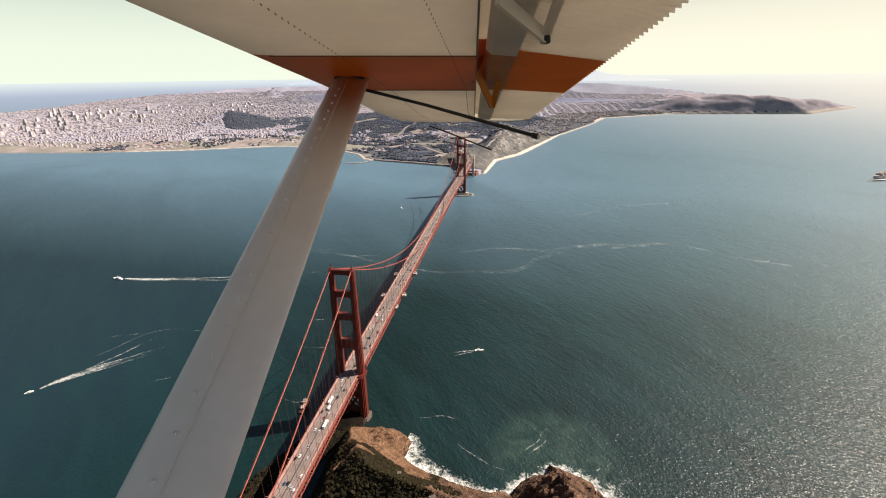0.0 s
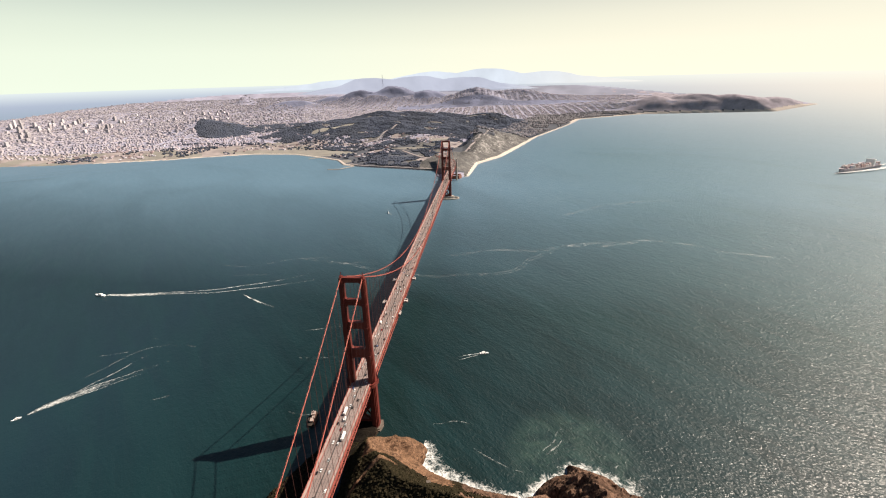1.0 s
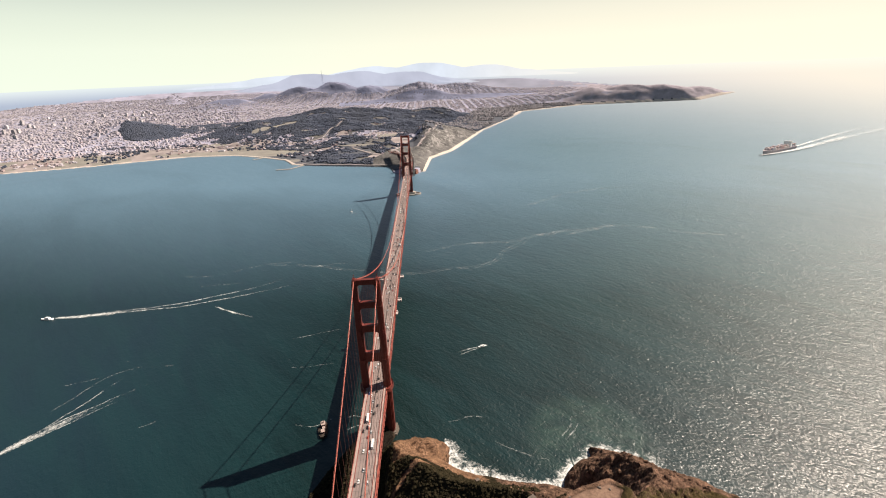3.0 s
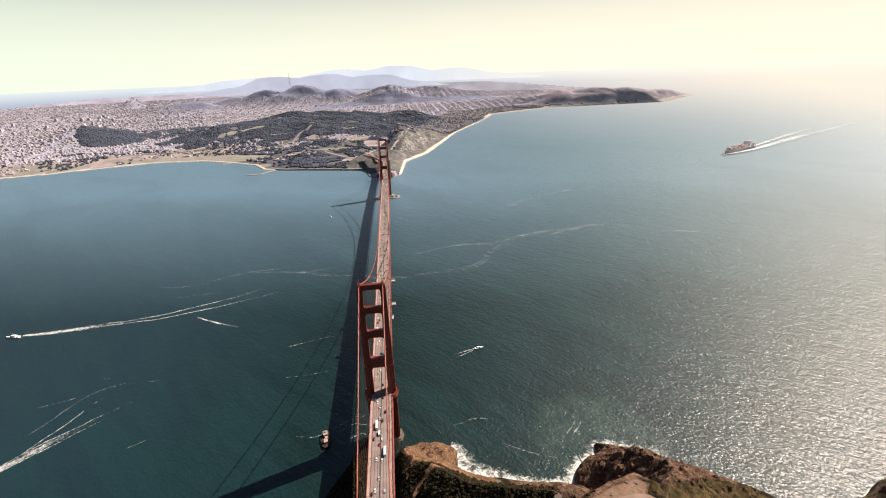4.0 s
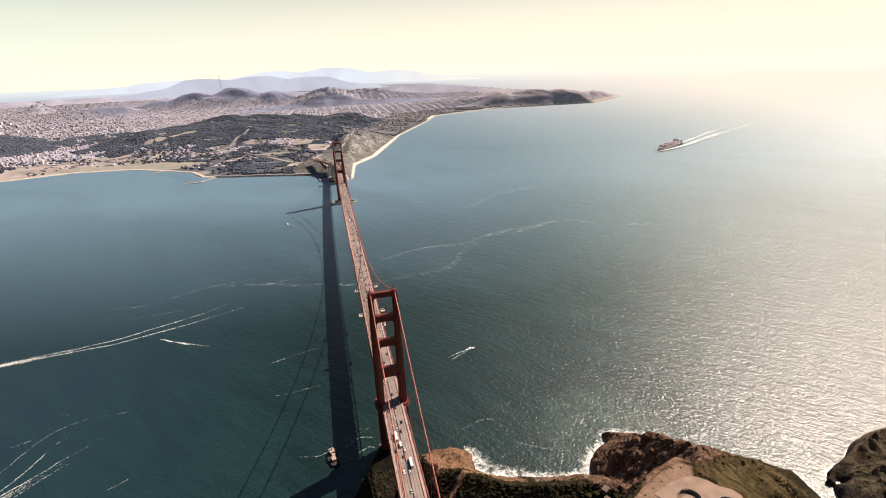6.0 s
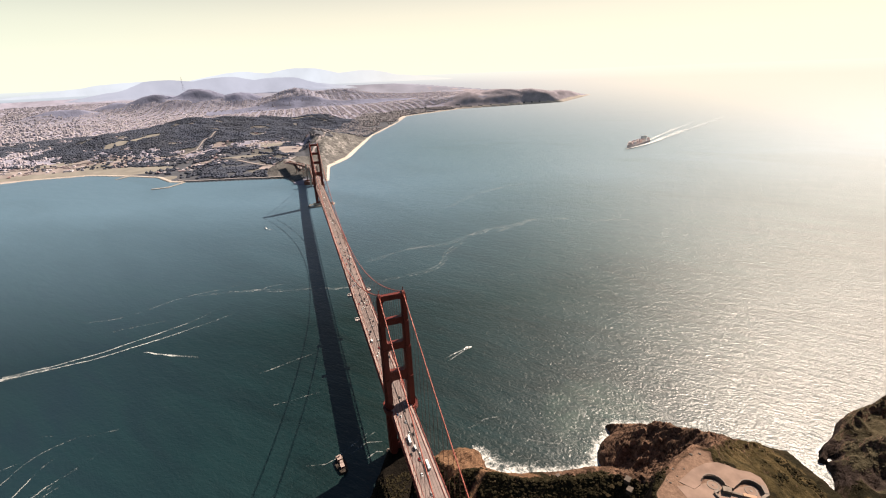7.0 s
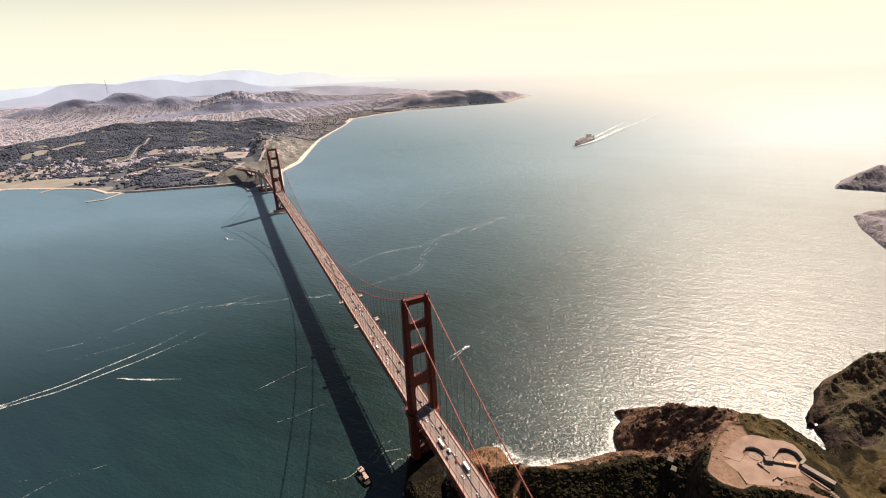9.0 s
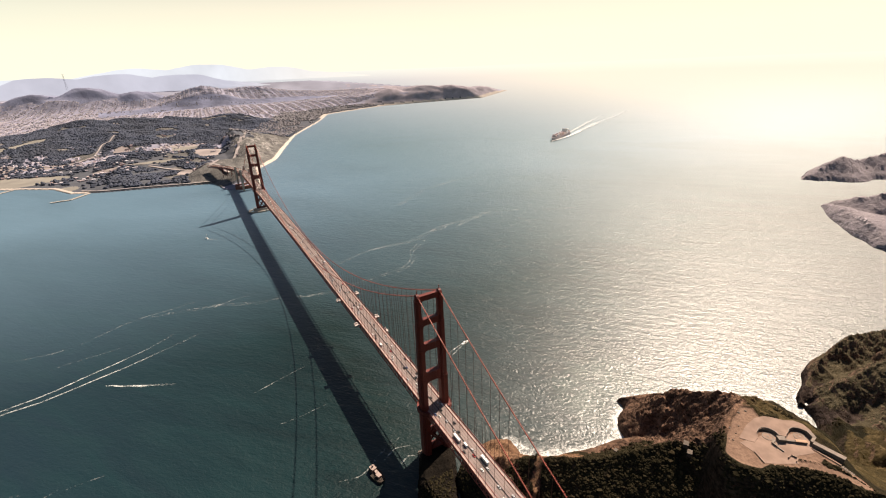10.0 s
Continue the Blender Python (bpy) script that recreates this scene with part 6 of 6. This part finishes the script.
# trees in yards and small parks between the houses
vx, vy = scatter(16000, -6500, 900, 3300, 9500)
vz, vl, vd, *_ = shore_height(vx, vy)
va = np.degrees(np.arctan2(vx, vy + 460))
ok = vl & (vd > 160) & (va > -56) & (va < 16) & ~WOODS(vx, vy, fbm(vx, vy, 160, 4, 12)) & (fbm(vx, vy, 190, 3, 63) > 0.16)
for a0, d0, e0, w0, v0 in HILLS[:5]:
    px, py, pz = place(a0, d0, e0)
    ok &= np.hypot((vx - px) / w0, (vy - py) / v0) > 1.0
p = np.stack([vx, vy, vz + 3], -1)[ok]
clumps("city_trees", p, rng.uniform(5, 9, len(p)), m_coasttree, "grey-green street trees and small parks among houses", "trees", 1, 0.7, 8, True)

# shoreline and barracks buildings
qx, qy = scatter(2800, -2700, 60, 2040, 3500)
qz, ql, qd, *_ = shore_height(qx, qy)
ok = ql & (qd > 70) & ((fbm(qx, qy, 110, 3, 55) > 0.12) | ((fbm(qx, qy, 120, 3, 31) < -0.2) & (rng.random(2800) < 0.5))) & ((qy < 2900) | (fbm(qx, qy, 120, 3, 31) < -0.34)) & ~((qx > -1000) & (qy < 2280))
for cx, cy, rx, ry in PLAZAS:
    ok |= ql & (np.hypot((qx - cx) / rx, (qy - cy) / ry) < 1.0) & (rng.random(2800) < 0.6)
for cx, cy, rx, ry in CLEARINGS:
    ok &= np.hypot((qx - cx) / rx, (qy - cy) / ry) > 1.1
n = int(ok.sum())
boxes("barracks", np.stack([qx, qy, qz - 1], -1)[ok], np.stack([rng.uniform(8, 14, n), rng.uniform(12, 34, n), rng.uniform(5, 9, n)], -1), rng.choice([0.35, 1.92, 0.1], n), [m_roof], "pale and red-roofed barracks among trees", "buildings")

# downtown high-rises
tall = bpy.data.meshes.new("high_rise_wall")
bm = bmesh.new()
box(bm, (-0.5, -0.5, 0), (0.5, 0.5, 0.93))
box(bm, (-0.36, -0.36, 0.93), (0.36, 0.36, 1.0))
for k in range(9):
    cbox(bm, (0, 0, 0.08 + k * 0.095), (1.04, 1.04, 0.02))
bm.to_mesh(tall)
bm.free()
tall.materials.append(m_highrise)
for a0, a1, d0, d1, h0, h1, count in ((-53, -45.5, 4700, 6600, 24, 46, 34), (-45, -38, 5600, 7400, 24, 55, 26), (-37, -28, 6000, 7800, 20, 36, 20), (-47, -44.5, 6300, 7200, 55, 90, 7)):
    for k in range(count):
        a, d = radians(rng.uniform(a0, a1)), rng.uniform(d0, d1)
        x, y = d * math.sin(a), -460 + d * math.cos(a)
        z = float(shore_height(np.array([x]), np.array([y]))[0][0])
        q0, q1 = far(np.array([[x, y, z - 4], [x, y, z + rng.uniform(h0, h1)]]))
        shrink = np.linalg.norm(q0 - EYE0) / np.linalg.norm(np.array([x, y, z]) - EYE0)
        ob = new("high_rise", tall)
        ob.matrix_basis = Matrix.Translation(q0) @ Matrix.Rotation(-STREET, 4, "Z") @ Matrix.Diagonal((rng.uniform(18, 34) * shrink, rng.uniform(18, 34) * shrink, np.linalg.norm(q1 - q0), 1))
        tagged(ob, "pale high-rise block in the hazy distant city", "high-rise", "downtown high-rises")

# broadcast mast on the central hill
mx, my, mz = place(-10.6, 8600, -0.75)
q0, q1 = far(np.array([[mx, my, mz - 30], [mx, my, mz + 225]]))
mast = thing("broadcast_mast", "thin three-legged broadcast mast on a far hill", "mast", at=Matrix.Translation(q0))
hgt, w = np.linalg.norm(q1 - q0) * 0.8, 7.0
for k in range(3):
    a = 2 * math.pi * k / 3
    bm = bmesh.new()
    tube(bm, [(w * math.cos(a), w * math.sin(a), 0), (w * 0.35 * math.cos(a), w * 0.35 * math.sin(a), hgt * 0.6), (w * 0.5 * math.cos(a), w * 0.5 * math.sin(a), hgt)], 0.6, 5)
    part("leg", bm, m_farhill, mast)
for z in (0.35, 0.6, 0.78):
    bm = bmesh.new()
    cbox(bm, (0, 0, hgt * z), (w * 1.1, w * 1.1, 1.6))
    part("platform", bm, m_farhill, mast)

# jetties on the bay shore
for pts in ([(-585, 2006), (-641, 1917), (-706, 1913)], [(-890, 2330), (-945, 2262)]):
    root = thing("jetty", "long low grey jetty running out from the shore", "jetty", "jetties")
    for a, b in zip(pts, pts[1:]):
        bm = bmesh.new()
        beam(bm, (*a, 2.2), (*b, 2.2), 11, 1.2)
        part("deck", bm, m_concrete, root)
        bm = bmesh.new()
        for s in np.linspace(0.1, 0.9, 5):
            x, y = a[0] + (b[0] - a[0]) * s, a[1] + (b[1] - a[1]) * s
            tube(bm, [(x, y, -4), (x, y, 2)], 1.0, 6)
        part("piles", bm, m_concrete, root)

# roads on the far shore
def road_on_land(pts, w, label):
    c = spline(pts, 14)
    d = np.gradient(c, axis=0)
    d /= np.linalg.norm(d, axis=1, keepdims=True)
    side = np.stack([-d[:, 1], d[:, 0]], -1)
    v = []
    for k in (-1, 1):
        q = c + side * k * w / 2
        v.append(q)
    z = np.maximum(shore_height(v[0][:, 0], v[0][:, 1])[0], shore_height(v[1][:, 0], v[1][:, 1])[0]) + 2.5
    p = np.concatenate([np.stack([v[0][:, 0], v[0][:, 1], z], -1), np.stack([v[1][:, 0], v[1][:, 1], z], -1)])
    ob = new("road_far_shore", raw_mesh("road_far_shore", far(p), grid_faces(2, len(c))[:, ::-1], [m_farroad]))
    tagged(ob, label, "road", kind="structure")


for pts, w, label in ROADS:
    road_on_land(pts, w, label)

# ---- the aircraft's wing and strut, at the place where the flight begins ----
t0, x0, y0, z0, yaw0, pitch0, roll0 = ROWS[0]
CABIN = pose(x0, y0, z0, 90 + pitch0, 0, yaw0) @ pose(0, 0, 0, 0, 0, roll0)
m_white = plain("off_white_aircraft_paint", (0.86, 0.80, 0.71), 0.45, vary=0.10, size=0.5, spec=0.25)
m_stripe = plain("orange_brown_aircraft_stripe", (0.66, 0.22, 0.03), 0.45, vary=0.16, size=0.5, spec=0.15)
for mt, share in ((m_white, 0.3), (m_stripe, 0.2)):       # lets daylight through the metal skin, added to brighten the underside
    t = mt.node_tree
    b = next(q for q in t.nodes if q.type == "BSDF_PRINCIPLED")
    skin_glow = t.nodes.new("ShaderNodeBsdfTranslucent")
    t.links.new(b.inputs["Base Color"].links[0].from_socket, skin_glow.inputs[0])
    skin_mix = t.nodes.new("ShaderNodeMixShader")
    skin_mix.inputs[0].default_value = share
    t.links.new(b.outputs[0], skin_mix.inputs[1])
    t.links.new(skin_glow.outputs[0], skin_mix.inputs[2])
    t.links.new(skin_mix.outputs[0], t.nodes["Material Output"].inputs[0])
m_strut = plain("satin_grey_strut_paint", (0.72, 0.64, 0.60), 0.4, vary=0.05, size=0.4)
m_black = plain("black_rubber_seal", (0.02, 0.018, 0.016), 0.6, vary=0.1, size=0.2)
m_seam = plain("dark_panel_seam", (0.24, 0.20, 0.17), 0.8, vary=0.1, size=0.2)
wing = thing("aircraft_wing", "white high wing with an orange-brown stripe and grey strut", "aircraft wing", at=CABIN)


def wing_y(d):
    return 0.473 + 0.192 * d


def lead(d):
    return -0.992 + 0.064 * d - 0.060 * max(2.97 - d, 0) + (0.05 * max(d - 4.2, 0) ** 2)


def hinge(d):
    return 0.024 + 0.064 * d


def trail(d):
    return 0.642 + 0.064 * d


def skin(name, d0, d1, material, steps=8):
    """A length of the main wing: nearly flat below, curved above, round nose."""
    bm = bmesh.new()
    prev = None
    for d in np.linspace(d0, d1, steps):
        a, b, y = lead(d), hinge(d), wing_y(d)
        prof = [(a, y + 0.055), (a + 0.012, y + 0.025), (a + 0.05, y + 0.006), (a + 0.16, y), (b, y), (b, y + 0.13), (a + 0.5, y + 0.19), (a + 0.14, y + 0.15), (a + 0.02, y + 0.085)]
        ring = [bm.verts.new((px, py, -d)) for px, py in prof]
        if prev:
            for i in range(len(ring)):
                bm.faces.new((prev[i], prev[(i + 1) % len(ring)], ring[(i + 1) % len(ring)], ring[i]))
        else:
            bm.faces.new(ring[::-1])
        prev = ring
    bm.faces.new(prev)
    bmesh.ops.recalc_face_normals(bm, faces=bm.faces)
    return part(name, bm, material, wing)


def corrugated(name, d0, d1, material, start):
    """Trailing panel, drooped and raked, with chordwise corrugations and a scalloped rear edge."""
    bm = bmesh.new()
    prev = None
    n = max(int((d1 - d0) / 0.0065), 4)
    for d in np.linspace(d0, d1, n):
        w = math.sin(2 * math.pi * d / 0.046)
        q = d + RAKE
        a, b, y, yb = hinge(d) + start, trail(q) + 0.018 + 0.004 * w, wing_y(d) + 0.004, wing_y(q) + 0.004
        ring = [bm.verts.new(v) for v in ((a, y, -d), (a + 0.06, y - 0.003 * w - 0.004 + 0.09 * (yb - y), -d - 0.09 * RAKE), (b, yb - 0.004 * w + 0.012, -q), (b, yb + 0.020, -q), (a, y + 0.075, -d))]
        if prev:
            for i in range(5):
                bm.faces.new((prev[i], prev[(i + 1) % 5], ring[(i + 1) % 5], ring[i]))
        else:
            bm.faces.new(ring[::-1])
        prev = ring
    bm.faces.new(prev)
    bmesh.ops.recalc_face_normals(bm, faces=bm.faces)
    return part(name, bm, material, wing)


RAKE = 0.30
skin("inner_skin", 0.25, 2.07, m_white)
skin("stripe_skin", 2.073, 3.07, m_stripe)
skin("outer_skin", 3.073, 5.5, m_white)
corrugated("flap_panel", 0.2, 1.945, m_white, 0.15)
corrugated("aileron_panel", 1.95, 3.0, m_stripe, 0.12)
corrugated("aileron_panel", 3.005, 5.1, m_white, 0.12)
for d0, d1, mt in ((0.3, 2.07, m_white), (2.08, 3.07, m_stripe), (3.08, 5.3, m_white)):
    bm = bmesh.new()      # plain nose of the hinged panels
    prev = None
    for d in (d0, d1):
        a, y = hinge(d), wing_y(d)
        ring = [bm.verts.new(q) for q in ((a + 0.035, y + 0.03, -d), (a + 0.06, y + 0.004, -d), (a + 0.175, y - 0.004, -d), (a + 0.175, y + 0.07, -d), (a + 0.05, y + 0.08, -d))]
        if prev:
            for i in range(5):
                bm.faces.new((prev[i], prev[(i + 1) % 5], ring[(i + 1) % 5], ring[i]))
            bm.faces.new(ring)
        else:
            bm.faces.new(ring[::-1])
        prev = ring
    bmesh.ops.recalc_face_normals(bm, faces=bm.faces)
    part("panel_nose", bm, mt, wing)
for d0, d1, mt in ((0.3, 2.07, m_white), (2.075, 3.07, m_stripe), (3.075, 5.4, m_white)):
    bm = bmesh.new()      # closed cove between the wing and the hinged panels
    prev = None
    for d in (d0, d1):
        a, y = hinge(d), wing_y(d)
        ring = [bm.verts.new(q) for q in ((a - 0.01, y + 0.075, -d), (a + 0.2, y + 0.075, -d), (a + 0.2, y + 0.10, -d), (a - 0.01, y + 0.125, -d))]
        if prev:
            for i in range(4):
                bm.faces.new((prev[i], prev[(i + 1) % 4], ring[(i + 1) % 4], ring[i]))
            bm.faces.new(ring)
        else:
            bm.faces.new(ring[::-1])
        prev = ring
    bmesh.ops.recalc_face_normals(bm, faces=bm.faces)
    part("cove_panel", bm, mt, wing)
for d in (2.07, 3.07):      # dark pinstripes along the band
    bm = bmesh.new()
    beam(bm, (lead(d) + 0.13, wing_y(d) - 0.0015, -d), (hinge(d), wing_y(d) - 0.0015, -d), 0.005, 0.003)
    part("pinstripe", bm, m_black, wing)
for k, (u0, u1) in enumerate(((0.30, 0.62), (0.72, 0.5))):      # riveted seams
    bm = bmesh.new()
    for d in np.arange(0.75, 5.2, 0.045):
        x = lead(d) + 0.45 + 0.5 * k
        beam(bm, (x, wing_y(d) - 0.001, -d), (x, wing_y(d) - 0.001, -d - 0.012), 0.003, 0.003)
    tagged(part("rivet_seam", bm, m_seam, wing), kind="stuff")
bm = bmesh.new()
beam(bm, (hinge(0.3) - 0.004, wing_y(0.3) - 0.001, -0.3), (hinge(5.4) - 0.004, wing_y(5.4) - 0.001, -5.4), 0.007, 0.004)
part("hinge_seam", bm, m_seam, wing)
# wing tip cap
bm = bmesh.new()
prev = None
for s, g in ((0, 1.0), (0.1, 0.95), (0.2, 0.75), (0.27, 0.4)):
    d = 5.5 + s
    a, b, y = lead(5.5) + 0.25 * s, trail(5.4), wing_y(d)
    m_ = (a + b) / 2
    ring = [bm.verts.new(q) for q in ((m_ + (a - m_) * g, y + 0.06, -d), (m_ + (a - m_) * g * 0.8, y + 0.02 * (1 - g), -d), (m_ + (b - m_) * g, y + 0.02, -d), (m_, y + 0.06 + 0.11 * g, -d))]
    if prev:
        for i in range(4):
            bm.faces.new((prev[i], prev[(i + 1) % 4], ring[(i + 1) % 4], ring[i]))
    else:
        bm.faces.new(ring[::-1])
    prev = ring
bm.faces.new(prev)
bmesh.ops.recalc_face_normals(bm, faces=bm.faces)
part("wing_tip", bm, m_white, wing)

# strut: a streamlined tube with a seam and rivets
bottom, top = Vector((-0.525, -0.62, -0.70)), Vector((-0.53, 0.975, -2.64))
axis = (top - bottom).normalized()
cross = Vector((1, 0, 0))
cross = (cross - axis * cross.dot(axis)).normalized()
out = axis.cross(cross)
bm = bmesh.new()
prev = None
for q in (bottom, top):
    ring = []
    for k in range(20):
        a = 2 * math.pi * k / 20
        c = math.cos(a)
        ring.append(bm.verts.new(q + cross * (c * 0.097 + 0.012 * (c > 0) * c) + out * math.sin(a) * 0.034 * (1 - 0.35 * max(c, 0))))
    if prev:
        for k in range(20):
            bm.faces.new((prev[k], prev[(k + 1) % 20], ring[(k + 1) % 20], ring[k]))
    else:
        bm.faces.new(ring[::-1])
    prev = ring
bm.faces.new(prev)
bmesh.ops.recalc_face_normals(bm, faces=bm.faces)
strut = part("strut", bm, m_strut, wing, "satin grey riveted wing strut", smooth=True)
eye_side = -out if (-out).dot(-(bottom + top) / 2) > 0 else out
bm = bmesh.new()
beam(bm, bottom + cross * 0.004 + eye_side * 0.0345, top + cross * 0.004 + eye_side * 0.0345, 0.002, 0.002)
part("seam", bm, m_white, strut)
rivet = bpy.data.meshes.new("rivet")
bm = bmesh.new()
bmesh.ops.create_icosphere(bm, subdivisions=1, radius=0.0055)
bm.to_mesh(rivet)
bm.free()
rivet.materials.append(m_strut)
for s in np.linspace(0.02, 0.98, 26):
    ob = new("rivet", rivet)
    ob.parent = strut
    ob.matrix_basis = Matrix.Translation(bottom.lerp(top, s) - cross * 0.022 + eye_side * 0.0335)
bm = bmesh.new()
tube(bm, [top + axis * -0.05, top + axis * 0.03], [0.085, 0.10], 14)
part("strut_seal", bm, m_black, wing)

# brackets, rods and aerials below the wing
def rod(name, pts, r, material, seg=8):
    bm = bmesh.new()
    tube(bm, pts, r, seg)
    return part(name, bm, material, wing, smooth=True)


rod("probe_rod", [(-0.44, 0.90, -2.60), (-0.10, 0.80, -2.55), (0.46, 0.572, -2.32)], [0.009, 0.009, 0.010], m_black)
rod("probe_tip", [(0.45, 0.577, -2.325), (0.478, 0.564, -2.31)], [0.014, 0.016], m_black)
rod("probe_ring", [(0.472, 0.567, -2.312), (0.486, 0.560, -2.306)], [0.013, 0.011], m_white)
rod("aerial_wire", [(-0.16, 1.42, -5.3), (0.05, 1.36, -5.35), (0.55, 1.12, -5.2)], 0.009, m_black, 6)
bm = bmesh.new()
beam(bm, (0.15, wing_y(1.3) - 0.02, -1.28), (0.332, 0.693, -1.50), 0.045, 0.012)
part("flap_arm", bm, m_white, wing)
bm = bmesh.new()
beam(bm, (0.334, 0.695, -1.50), (0.33, wing_y(1.3) - 0.004, -1.24), 0.03, 0.012)
part("flap_link", bm, m_white, wing)
bm = bmesh.new()
tube(bm, [(0.334, 0.675, -1.50), (0.334, 0.705, -1.50)], 0.017, 12)
part("flap_bolt", bm, m_black, wing)
hx, hy, hd = hinge(2.9) + 0.03, wing_y(2.9), 2.9
for a, b in (((hx - 0.06, hy, -hd + 0.3), (hx + 0.07, hy - 0.13, -hd)), ((hx + 0.07, hy - 0.13, -hd), (hx + 0.10, hy, -hd + 0.22)), ((hx - 0.02, hy + 0.01, -2.15), (hx - 0.06, hy - 0.02, -2.75))):
    bm = bmesh.new()
    beam(bm, a, b, 0.035, 0.02)
    part("hinge_bracket", bm, m_stripe, wing)

# ---- draw the whole at SCALE ----
for ob in [o for o in scene.objects if o.parent is None and o.type in {"MESH", "EMPTY"}]:
    ob.matrix_basis = Matrix.Scale(SCALE, 4) @ ob.matrix_basis
